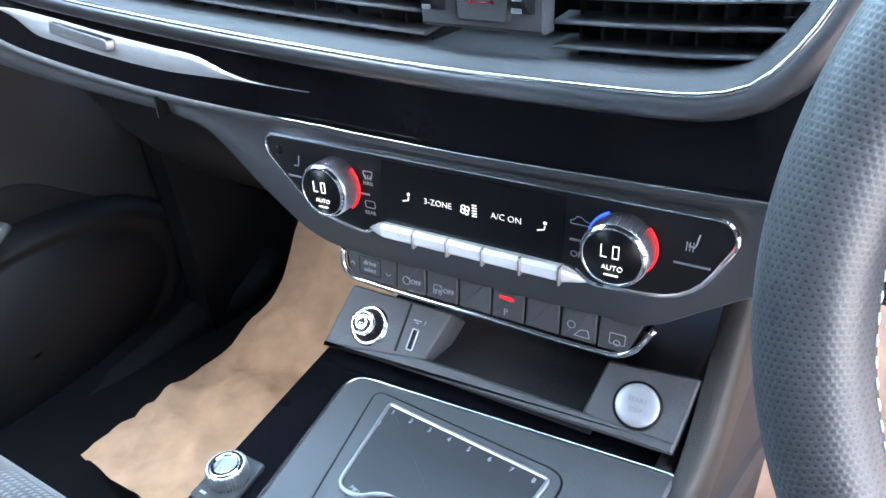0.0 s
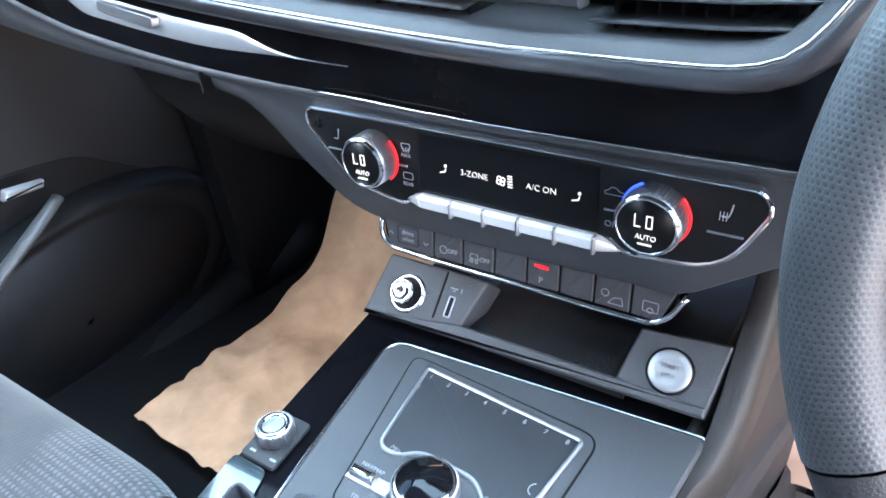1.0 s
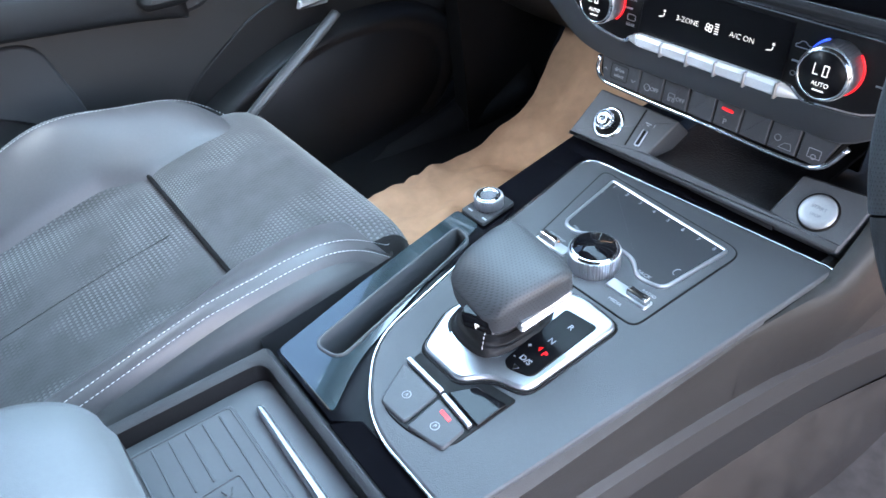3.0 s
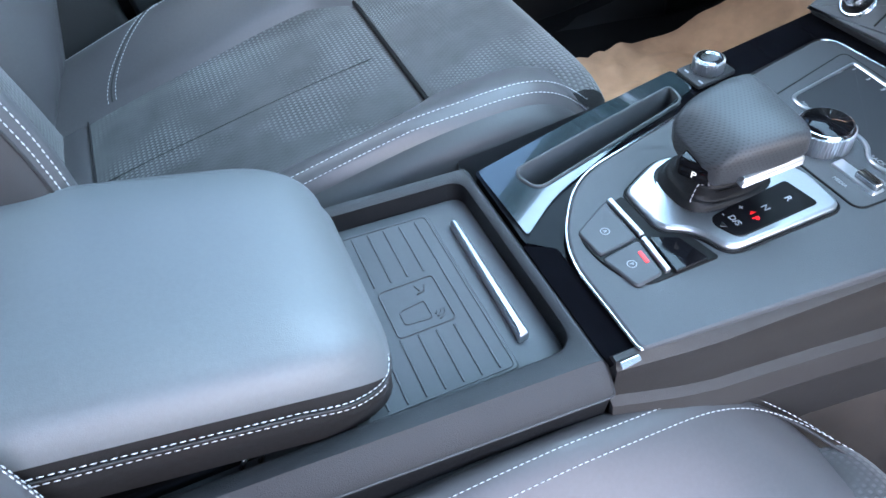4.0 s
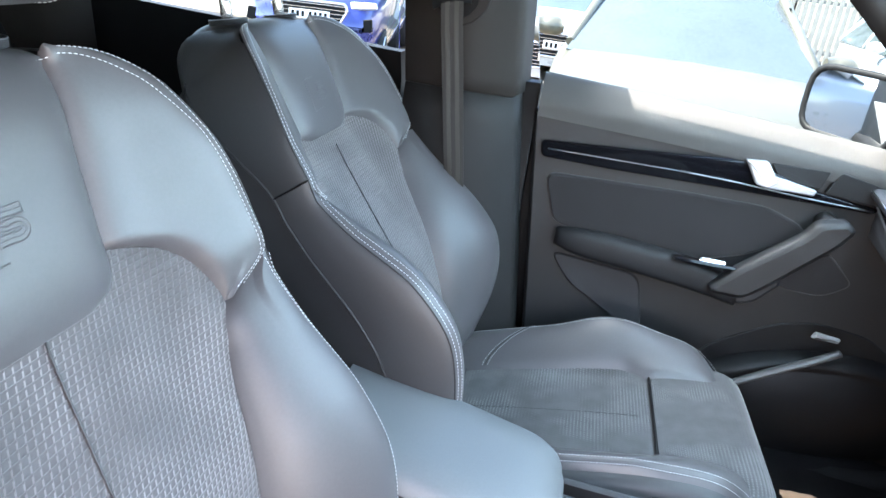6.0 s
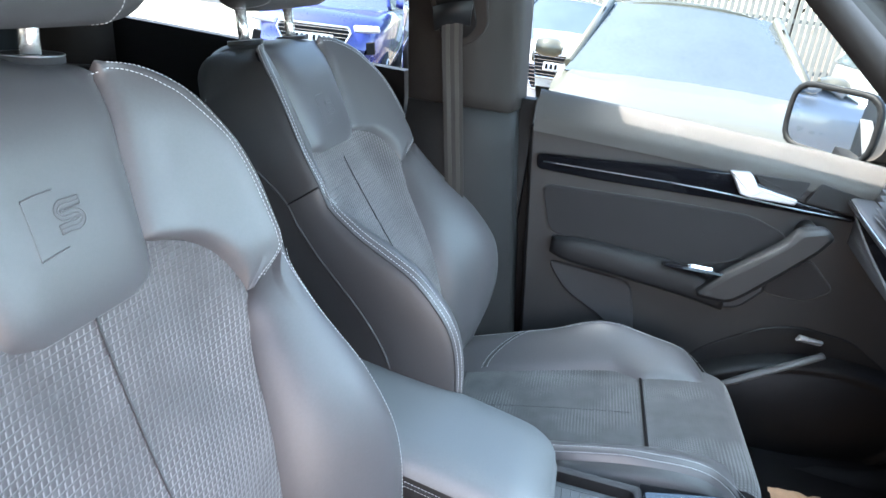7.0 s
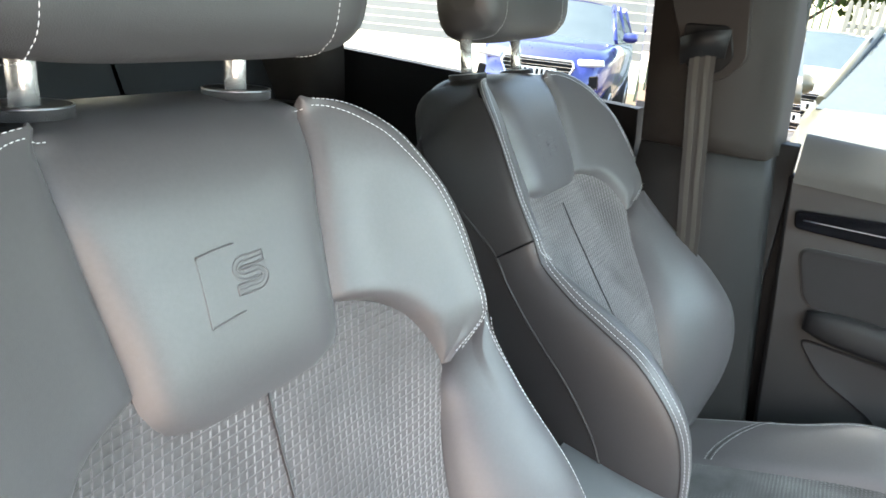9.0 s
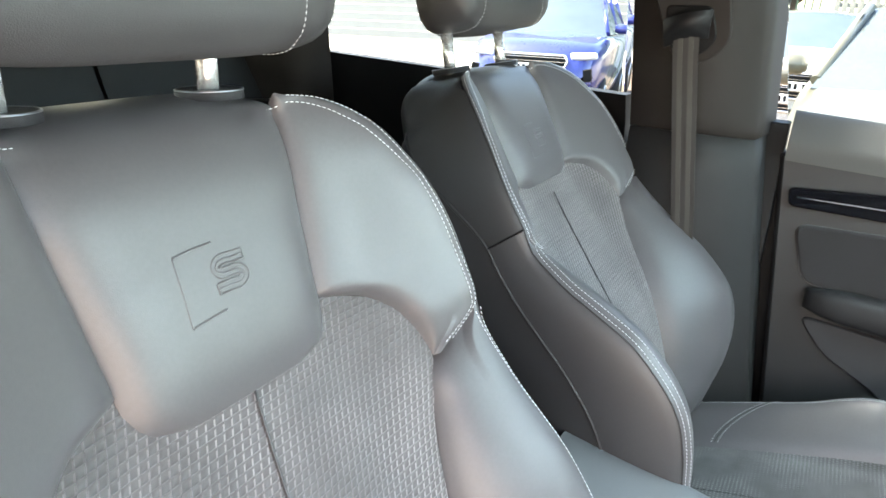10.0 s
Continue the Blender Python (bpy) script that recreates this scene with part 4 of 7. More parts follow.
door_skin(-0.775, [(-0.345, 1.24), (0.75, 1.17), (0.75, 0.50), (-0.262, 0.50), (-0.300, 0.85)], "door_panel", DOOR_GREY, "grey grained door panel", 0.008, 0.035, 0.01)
m_strip = Matrix(((0, 0.18, 1, -0.737 - 0.18 * 1.165), (1, 0, 0, 0), (0, 1, 0, 0), (0, 0, 0, 1)))
part("trim_strip", plate(rounded([(-0.318, 1.178), (-0.05, 1.196), (0.10, 1.206), (0.150, 1.196), (0.262, 1.164), (0.375, 1.150), (0.370, 1.139), (0.10, 1.141), (-0.16, 1.139), (-0.312, 1.142)], 0.012, 8), 0.0, 0.012, 0.003, m_strip), door, "gloss black trim strip", PIANO, 40)
part("strip_light", join(tube([(-0.7235, y, 1.163) for y in np.linspace(-0.30, -0.02, 10)], 0.0013, 6), tube(smooth_path([(-0.7235, -0.02, 1.163), (-0.7235, 0.08, 1.160), (-0.7255, 0.25, 1.150), (-0.726, 0.365, 1.146)], 20), 0.0018, 6)), door, "thin satin strip", GREY_METAL)
door_skin(-0.742, [(-0.297, 1.110), (0.0, 1.118), (0.17, 1.117), (0.245, 1.090), (0.262, 1.065), (0.15, 1.0), (0.05, 0.97), (-0.262, 0.995)], "suede_insert", SUEDE, "dark suede door insert", 0.006, 0.010, 0.03)
# armrest: a swelling bar, then the slanting pull handle
arm = smooth_path([(-0.25, 0.972), (-0.15, 0.968), (-0.02, 0.957), (0.09, 0.942), (0.15, 0.925)], 30)
half_h = spline([0, 0.1, 0.4, 0.8, 1.0], [0.018, 0.027, 0.032, 0.033, 0.026])(np.linspace(0, 1, 30))
depth = spline([0, 0.08, 0.3, 1.0], [0.03, 0.045, 0.055, 0.06])(np.linspace(0, 1, 30))
ang = np.linspace(0, 2 * np.pi, 20, endpoint=False)
g = np.array([[(-0.74 + d * (0.5 + 0.5 * np.sign(math.cos(a)) * abs(math.cos(a)) ** 0.6), y, z + hh * np.sign(math.sin(a)) * abs(math.sin(a)) ** 0.6) for a in ang] for (y, z), hh, d in zip(arm, half_h, depth)])
part("door_armrest", grid(g, close_v=True, caps=True), door, "padded door armrest", MATT)
m_pull = Matrix(((0.10, 0, 1, -0.702), (1, 0, 0, 0), (0, 1, 0, 0), (0, 0, 0, 1)))
part("pull_handle", plate(rounded([(0.083, 0.943, .01), (0.135, 1.000, .01), (0.232, 1.092, .02), (0.248, 1.122, .012), (0.300, 1.138, .012), (0.318, 1.119, .01), (0.297, 1.082, .02), (0.194, 0.967, .02), (0.155, 0.930, .02), (0.090, 0.930, .012)], .01, 7), 0.0, 0.034, 0.011, m_pull), door, "slanting dark pull handle", DOOR_GREY, 50)
part("pull_base", plate(rounded([(0.092, 0.938, .01), (0.150, 0.975, .01), (0.222, 1.000, .01), (0.232, 0.962, .008), (0.186, 0.908, .02), (0.120, 0.900, .02)], .01, 6), 0.0, 0.028, 0.008, Matrix(((0, 0, 1, -0.722), (1, 0, 0, 0), (0, 1, 0, 0), (0, 0, 0, 1)))), door, "", SOFT, 50)
part("pull_mount", tube([(-0.745, 0.285, 1.108), (-0.68, 0.285, 1.108)], 0.020, 12), door, "", DOOR_GREY)
door_skin(-0.742, [(0.215, 0.955), (0.315, 1.044), (0.384, 0.978), (0.331, 0.941), (0.259, 0.942)], "suede_inset", SUEDE, "", 0.004, 0.008, 0.02)
# window switch on the armrest
sw = pose(-0.685, 0.085, 0.985, 0, -12, 0)
part("switch_plate", box(-0.020, 0.020, -0.085, 0.075, 0, 0.006, 0.006, 0.002, sw), door, "", PIANO)
part("window_switch", box(-0.009, 0.009, -0.03, 0.025, 0.006, 0.013, 0.004, 0.002, sw), door, "chrome-edged window switch", CHROME)
# release lever
m_lev = Matrix(((0, 0, 1, -0.727), (1, 0, 0, 0), (0, 1, 0, 0), (0, 0, 0, 1)))
lever = part("release_lever", plate(rounded([(0.098, 1.211), (0.140, 1.214), (0.170, 1.176), (0.152, 1.160), (0.128, 1.165)], 0.004), 0.0, 0.020, 0.003, m_lev), door, "satin chrome door release", BRIGHT, 40)
part("lever_arm", plate(rounded([(0.150, 1.186), (0.165, 1.186), (0.246, 1.171), (0.242, 1.160), (0.150, 1.160)], 0.003), 0.0, 0.016, 0.003, m_lev), lever, "", BRIGHT, 40)
door_skin(-0.735, [(0.149, 1.210), (0.266, 1.212), (0.255, 1.172), (0.172, 1.182)], "lever_recess", MATT, "", 0.002, 0.009, 0.006)
door_skin(-0.735, [(0.286, 1.214), (0.400, 1.190), (0.430, 1.150), (0.380, 1.155), (0.264, 1.166)], "tweeter_panel", MATT, "", 0.002, 0.010, 0.006)
# lower door: pocket, speaker bulge
door_skin(-0.742, [(-0.255, 0.93), (-0.05, 0.912), (-0.02, 0.80), (-0.02, 0.55), (-0.08, 0.795), (-0.20, 0.86)], "pocket_face", SOFT, "", 0.004, 0.010, 0.03)
door_skin(-0.742, [(0.02, 0.66), (0.104, 0.736), (0.140, 0.781), (0.185, 0.813), (0.261, 0.860), (0.342, 0.881), (0.456, 0.868), (0.56, 0.80), (0.70, 0.72), (0.70, 0.52), (0.02, 0.52)], "lower_panel", DOOR_BLACK, "black lower door panel", 0.003, 0.005, 0.03)
bulge = np.array([[(-0.735 + 0.060 * (max(0.0, 1 - r ** 2)) ** 0.5 + (0.012 if 0.86 < r < 0.97 else 0), 0.36 + 0.30 * r * math.cos(a) + 0.08 * r * math.sin(a), 0.655 + 0.165 * r * math.sin(a)) for a in np.linspace(0, 2 * np.pi, 48, endpoint=False)] for r in np.linspace(0.02, 1.0, 22)])
part("speaker_bulge", grid(bulge, close_v=True), door, "black door pocket and loudspeaker bulge", DOOR_BLACK)
rim_path = smooth_path([(-0.672, 0.06, 0.638), (-0.668, 0.13, 0.690), (-0.666, 0.21, 0.744), (-0.666, 0.29, 0.795), (-0.670, 0.345, 0.826), (-0.680, 0.384, 0.845)], 40)
# highlight of the speaker rim, added as a small bright plate
part("rim_clip", plate(rounded([(0.318, 0.868), (0.372, 0.866), (0.376, 0.876), (0.324, 0.882)], .003), 0.0, 0.010, 0.004, Matrix(((0, 0, 1, -0.685), (1, 0, 0, 0), (0, 1, 0, 0), (0, 0, 0, 1)))), door, "bright plate for the highlight on the speaker rim", BRIGHT, 40)
part("speaker_rim", tube(rim_path, np.interp(np.linspace(0, 1, 40), [0, 0.6, 1], [0.005, 0.0115, 0.0105]), 12, flat=0.7), door, "", material("door_edge", (0.085, 0.086, 0.088), 0.34, vary=0.1, scale=300, spec=0.6))
part("door_bottom", tube(smooth_path([(-0.76, -0.27, 0.57), (-0.74, 0.1, 0.56), (-0.735, 0.35, 0.56), (-0.75, 0.72, 0.58)], 24), 0.04, 12), door, "", HARD)
dw = pane("window_2", [(-0.785, -0.345, 1.29), (-0.785, 0.62, 1.215), (-0.66, 0.15, 1.62), (-0.66, -0.40, 1.63)], "clear front passenger window, closed")

# seat belt on the passenger's pillar
belt = thing("seat_belt", "dark grey seat belt hanging from its pillar slot", "seat belt", (-0.64, -0.50, 1.1))
w = 0.0215
strap = smooth_path([(-0.578, -0.518, 1.440), (-0.590, -0.516, 1.40), (-0.612, -0.506, 1.30), (-0.632, -0.496, 1.20), (-0.646, -0.482, 1.08), (-0.664, -0.470, 0.85)], 40)
rows = [[(p[0] + 0.002, p[1] + k * w, p[2]) for k in np.linspace(-1, 1, 7)] for p in strap]
part("webbing", quad_wall(np.array(rows), 0.0016, (1, 0, 0)), belt, "", BELT)
for k0, k1 in ((-0.62, -0.22), (0.22, 0.62)):
    rows = [[(p[0] + 0.0042, p[1] + k * w, p[2]) for k in (k0, k1)] for p in strap]
    part("woven_stripe", quad_wall(np.array(rows), 0.0010, (1, 0, 0)), belt, "pale woven stripe", BELT_LIGHT)
m_pil = Matrix(((0, 0.174, 1, -0.853), (1, 0, 0, 0), (0, 1, -0.174, 0), (0, 0, 0, 1)))
part("guide_cover", plate(rounded([(-0.600, 1.600, .01), (-0.591, 1.525, .02), (-0.540, 1.395, .03), (-0.487, 1.395, .03), (-0.448, 1.436, .02), (-0.470, 1.600, .01)], .02, 7), -0.006, 0.006, 0.003, m_pil), belt, "", PILLAR, 40)
part("guide_hollow", plate(rounded([(-0.562, 1.490), (-0.485, 1.492), (-0.470, 1.440), (-0.492, 1.412), (-0.538, 1.408), (-0.552, 1.430)], .012, 6), 0.004, 0.0085, 0.002, m_pil), belt, "", DEEP, 40)
hood = np.array([[tuple(m_pil @ Vector((-0.520 + c * (0.040 - 0.004 * k), 1.478 - 0.048 * k + 0.010 * c + 0.006 * (1 - c * c), 0.006 + (0.012 + 0.022 * math.sin(np.pi * (0.25 + 0.75 * k))) * (1 - 0.55 * c * c)))) for c in np.linspace(-1, 1, 13)] for k in np.linspace(0, 1, 10)])
part("belt_guide", quad_wall(hood, 0.004, (1, 0, 0)), belt, "black belt guide", HARD)
# door mirror outside the passenger's window
mirror = thing("door_mirror", "black door mirror with a glossy shell", "mirror", (-0.95, 0.35, 1.2))
mg = []
for k in np.linspace(0, 1, 10):
    sc = (1 - k ** 2.5) ** 0.5 if k < 1 else 0.02
    mg.append([(-0.95 + 0.125 * max(sc, 0.03) * np.sign(math.cos(a)) * abs(math.cos(a)) ** 0.55, 0.34 + 0.11 * k, 1.315 + 0.082 * max(sc, 0.03) * np.sign(math.sin(a)) * abs(math.sin(a)) ** 0.55) for a in np.linspace(0, 2 * np.pi, 28, endpoint=False)])

m_turn = Matrix.Translation((-0.95, 0.34, 1.315)) @ Matrix.Rotation(radians(36), 4, "Z") @ Matrix.Translation((0.95, -0.34, -1.315))
part("mirror_shell", moved(grid(np.array(mg), close_v=True), m_turn), mirror, "", paint("mirror_paint", (0.10, 0.10, 0.10)))
m_mir = m_turn @ Matrix(((1, 0, 0, -0.95), (0, 0, -1, 0.337), (0, 1, 0, 1.315), (0, 0, 0, 1)))
part("mirror_glass", plate(rounded([(-0.112, -0.070), (0.112, -0.070), (0.112, 0.070), (-0.112, 0.070)], 0.055), 0, 0.003, 0.001, m_mir), mirror, "mirror glass", material("mirror_glass", (0.9, 0.9, 0.9), 0.02, 1.0, vary=0.02))
part("mirror_frame", band(rounded([(-0.124, -0.082), (0.124, -0.082), (0.124, 0.082), (-0.124, 0.082)], 0.060), 0.014, -0.004, 0.008, 0.003, m_mir), mirror, "", HARD)
part("mirror_foot", tube([(-0.80, 0.42, 1.205), (-0.86, 0.40, 1.23), (-0.93, 0.38, 1.255)], [0.03, 0.022, 0.03], 10), mirror, "", HARD)

# rear bench
bench = thing("rear_seat", "dark grey leather rear bench with three backrests", "rear seat", (0, -1.3, 0.5))
for x0, x1 in ((-0.66, -0.22), (-0.21, 0.21), (0.22, 0.66)):
    sx, uu = np.meshgrid(np.linspace(-1, 1, 16), np.linspace(0, 1, 20))
    ln = spline([0, 0.3, 0.8, 0.92, 1.0], [(-1.36, 0.78), (-1.43, 0.95), (-1.57, 1.30), (-1.62, 1.41), (-1.69, 1.42)])(uu)
    px = (x0 + x1) / 2 + sx * (x1 - x0) / 2
    bend = 0.03 * np.abs(sx) ** 4
    part("rear_backrest", grid(np.stack([px, ln[..., 0] - bend * 0.6 + 0.02 * np.sin(np.pi * uu), ln[..., 1] - bend * 0.6], -1)), bench, "", BENCH)
    part("rear_cushion", box(x0, x1, -1.42, -0.90, 0.60, 0.79, 0.04, 0.03), bench, "", BENCH)
    hp = lathe([(0.06, -0.03), (0.125, 0.0), (0.135, 0.06), (0.12, 0.12), (0.05, 0.14)], 20)
    part("rear_headrest", moved(hp, Matrix.Translation(((x0 + x1) / 2, -1.66, 1.40)) @ Matrix.Diagonal((1.1, 0.45, 1, 1))), bench, "", BENCH)


part("bench_core", box(-0.66, 0.66, -1.80, -1.66, 0.70, 1.405, 0.03, 0.02), bench, "", BENCH)

# closed joint between the passenger door and its pillar
structure("trim_door_jamb", box(-0.80, -0.748, -0.385, -0.339, 0.50, 1.292, 0.004, 0.003), DEEP, "black rubber seal between door and pillar", "trim", 40)
# ---- centre console ----
SLOPE = math.degrees(math.atan(0.0385))
DK = pose(0, 0, 0.8155, SLOPE, 0, 0)               # deck plane: local x, y, height
console = thing("centre_console", "dark grey centre console with gloss black and silver trim", "console", (0, 0.1, 0.5))
# body: cross sections along y
strip_z = spline([-0.04, 0.13, 0.256, 0.40, 0.505, 0.65, 0.76], [0.772, 0.760, 0.744, 0.714, 0.686, 0.640, 0.60])
FLANK = material("flank_plastic", (0.0185, 0.0165, 0.0155), 0.50, vary=0.12, scale=400, bump=0.3, bump_scale=1300, spec=0.45)


def con_sec(y):
    zu = float(strip_z(y))
    deep = y
    y = min(y, 0.40)
    k = np.clip((y + 0.02) / 0.42, 0, 1)
    w = 0.140 + 0.030 * k
    tuck = 0.013 * max(0.0, 1 - (deep + 0.0335) / 0.08) ** 1.5
    wo = w + 0.03 * max(0.0, deep - 0.40) / 0.3 - tuck
    z = 0.8155 + 0.0385 * y - 0.012
    return [(-w - 0.012, 0.47), (-w - 0.006, z - 0.16), (-w, z - 0.07), (-w + 0.003, z - 0.02), (-w + 0.014, z), (-w + 0.016, z - 0.055), (-0.024, z - 0.055), (-0.022, z), (w - 0.016, z + 0.0085), (w - 0.011, z + 0.0155),
            (w - 0.007, z + 0.0145), (w + 0.001 - 0.5 * tuck, z + 0.0085), (w + 0.0028 - 0.5 * tuck, z + 0.0065), (w + 0.0025 - 0.5 * tuck, z + 0.003), (w + 0.005 - tuck, z - 0.008), (wo + 0.0065, zu + 0.003), (wo + 0.0105, zu), (wo + 0.0130, zu - 0.002), (wo + 0.0165, zu - 0.028), (wo + 0.0160, zu - 0.031), (wo + 0.0130, zu - 0.033), (wo + 0.0165, zu - 0.08), (wo + 0.020, 0.47)]


body = np.array([[(x, y, z) for x, z in con_sec(y)] for y in np.linspace(-0.0335, 0.74, 30)])
part("console_body", grid(body[:, :11], caps=False), console, "soft grey console flank", SOFT, 35)
part("console_end", grid(np.stack([body[0], body[0] * (1, 1, 0) + (0, 0, 0.47)])), console, "", SOFT)
part("driver_flank", grid(body[:, 10:16]), console, "brown-grey flank with a ridge", FLANK, 35)
part("flank_strip", grid(body[:, 15:19]), console, "lighter strip along the flank", material("flank_strip", (0.031, 0.028, 0.0265), 0.55, vary=0.12, scale=400, bump=0.3, bump_scale=1300, spec=0.4), 35)
part("flank_base", grid(body[:, 18:]), console, "", FLANK, 35)
# carpeted lower flank on the driver's side
flank = [[(0.140 + 0.030 * min(max((y + 0.02) / 0.42, 0), 1) + d + 0.030 * min(max((y - 0.38) / 0.25, 0), 1), y, float(strip_z(y)) - 0.085 + (0.46 - float(strip_z(y)) + 0.085) * k) for y in np.linspace(-0.02, 0.76, 24)] for k, d in ((1.0, 0.042), (0.4, 0.030), (0.06, 0.021), (0.0, 0.014))]
part("carpet_flank", grid(np.array(flank)), console, "grey-brown carpeted lower flank", material("flank_carpet", (0.040, 0.033, 0.028), 0.9, vary=0.35, scale=60, stain=12, bump=0.4, bump_scale=1500, spec=0.15))
# gloss black outer trim
def deck(poly, h0, h1, name, mat, label="", bev=0.001, r=0.006, parent=None, sharp=40):
    return part(name, plate(rounded(poly, r, 6), h0, h1, bev, DK), parent or console, label, mat, sharp)


SLOT = rounded([(-0.112, 0.186, .008), (-0.088, 0.182, .008), (-0.044, 0.004, .012), (-0.074, -0.004, .012)], .01, 6)
TRIM = rounded([(-0.153, 0.400, .004), (0.168, 0.412, .01), (0.172, 0.375, .004), (0.1345, -0.0155, .001), (0.022, -0.0155, .002), (0.004, -0.034, .002), (-0.092, -0.033, .004), (-0.118, 0.10, .05)], .006, 6)
part("gloss_trim", plate_hole(TRIM, SLOT, -0.012, -0.001, -0.050, DK), console, "gloss black console trim", PIANO_DARK, 40)
# pale reflecting trim beside the pocket
SIDE = rounded([(-0.135, 0.205), (-0.100, 0.205), (-0.064, 0.10, .03), (-0.030, 0.012, .02), (0.000, -0.029), (-0.090, -0.031), (-0.118, 0.10, .05)], .006, 6)
part("side_trim", plate_hole(SIDE, SLOT, -0.002, 0.001, -0.002, DK), console, "dark glossy trim beside the oddments slot", PIANO_TRIM, 40)
part("trim_end", plate(rounded([(0.004, -0.0215), (0.022, 0.0), (0.130, 0.0), (0.1335, -0.018), (0.124, -0.022)], .003, 4), -0.014, 0.0, 0.0008, DK @ pose(0, -0.0155, 0.0012, 10, 0, 0)), console, "gloss black trim end", PIANO_DARK, 40)
part("trim_cap", plate(rounded([(-0.0080, 0.0015), (0.0080, 0.0015), (0.0080, 0.0072), (-0.0080, 0.0062)], .0015, 4), -0.002, 0.0015, 0.0006, DK @ pose(0.1335, -0.0245, 0.0038, 0, 34, 0) @ pose(0, 0, 0, 0, 0, -90)), console, "silver end cap", CHROME, 40)
# grey deck with silver edge
DECK_POLY = [(-0.103, 0.366, .022), (0.172, 0.383, .006), (0.156, 0.20, .05), (0.134, -0.014, .006), (0.030, -0.014, .035), (-0.037, 0.036, .034), (-0.075, 0.20, .05)]
deck(DECK_POLY, -0.004, 0.0055, "deck_panel", SOFT_GREY, "satin grey deck panel", 0.002)
edge = inset(rounded(DECK_POLY, 0.01, 8), -0.0012)
EDGE3 = np.array([DK @ Vector((x, y, 0.0045)) for x, y in edge])
far = int(np.argmax(edge[:, 0] + edge[:, 1]))
near = int(np.argmax(edge[:, 0] - edge[:, 1]))
EDGE3 = np.vstack([EDGE3[near:], EDGE3[:far + 1], [DK @ Vector((0.176, 0.375, -0.012))]])
part("silver_edge", tube(EDGE3, 0.0015, 8), console, "silver edging", CHROME)

# oddments slot
part("slot_floor", plate(inset(SLOT, -0.002), -0.052, -0.048, 0.0004, DK), console, "grey floor of the oddments slot", SOFT)
part("slot_rim", band(inset(SLOT, -0.0020), 0.0026, -0.050, 0.0030, 0.0006, DK), console, "raised grey slot lining", SOFT_GREY)

# media knob
mk = thing("media_control", "small volume knob with knurled chrome rim on a grey plate", "control knob", DK @ Vector((-0.115, 0.232, 0)))
deck([(-0.134, 0.254), (-0.099, 0.254), (-0.094, 0.206), (-0.130, 0.206)], 0.001, 0.0045, "knob_plate", SOFT, "", 0.001, 0.004, mk)
mkm = DK @ pose(-0.115, 0.232, 0.0045)
def knurl(r, h0, h1, teeth, m, depth=0.0006):
    n = teeth * 4
    ang = np.linspace(0, 2 * np.pi, n, endpoint=False)
    rr = r + depth * np.sign(np.sin(ang * teeth))
    p = np.array([np.stack([rr * k * np.cos(ang), rr * k * np.sin(ang), np.full(n, h)], 1) for k, h in ((0.97, h0), (1, h0 + 0.0008), (1, h1 - 0.0008), (0.95, h1))])
    v, f = grid(p, close_v=True)
    f.append(tuple(range(3 * n, 4 * n)))
    return moved((v, f), m)
part("knob_ring", knurl(0.0148, 0.0, 0.0125, 40, mkm), mk, "knurled chrome ring", SATIN, 30)
part("knob_cap", lathe([(0.0128, 0.0125), (0.0124, 0.0135), (0.009, 0.0135), (0.0085, 0.011), (0.0001, 0.0105)], 30, mkm), mk, "", CHROME)
part("knob_centre", lathe([(0.0086, 0.0107), (0.006, 0.0116), (0.0001, 0.0119)], 24, mkm), mk, "black centre", PIANO)
for k, yy in ((-0.008, 0.0), (0.010, 0.0)):
    part("skip_mark", box(-0.112 + k * 1.2 - 0.003, -0.112 + k * 1.2 + 0.003, 0.2115, 0.2135, 0.0045, 0.0049, 0.0004, 0.0001, DK), mk, "", DIM)

# touch pad with its controller
pad = thing("touch_pad", "black touch pad with silver frame and turning controller", "touch pad", DK @ Vector((0.025, 0.29, 0)))
SUR = [(-0.070, 0.358, .010), (0.106, 0.347, .016), (0.100, 0.206, .010), (-0.036, 0.206, .010)]
deck(SUR, 0.004, 0.0066, "pad_surround", SOFT_GREY, "", 0.0008, 0.01, pad)
part("pad_joint", tube(np.array([DK @ Vector((x, y, 0.0058)) for x, y in rounded(SUR, .012, 8)]), 0.0011, 6, closed=True), pad, "", DEEP)
PADF = [(-0.051, 0.350, .006), (0.098, 0.3385, .006), (0.090, 0.255, .012), (0.062, 0.251, .01), (0.045, 0.268, .01), (-0.002, 0.270, .01), (-0.016, 0.258, .008), (-0.037, 0.260, .010)]
part("pad_frame", band(rounded(PADF, .008, 6), 0.0034, 0.006, 0.0098, 0.001, DK), pad, "silver pad frame", SATIN, 30)
deck(list(map(tuple, inset(rounded(PADF, .008, 6), 0.0028))), 0.006, 0.0085, "pad_face", material("pad_surface", (0.024, 0.0255, 0.029), 0.36, vary=0.08, scale=200, spec=0.5), "matt black touch surface", 0.0005, 0.0, pad)
for k in range(8):
    u = k / 7
    lettering(str(k + 1), 0.0062, DK @ pose(-0.041 + 0.128 * u, 0.3405 - 0.0100 * u, 0.0089), DIM, pad, "number")
lettering("MENU", 0.0058, DK @ pose(-0.018, 0.2625, 0.0089, 0, 0, -18), DIM, pad, "lettering")
lettering("BACK", 0.0058, DK @ pose(0.066, 0.259, 0.0089, 0, 0, 0), DIM, pad, "lettering")
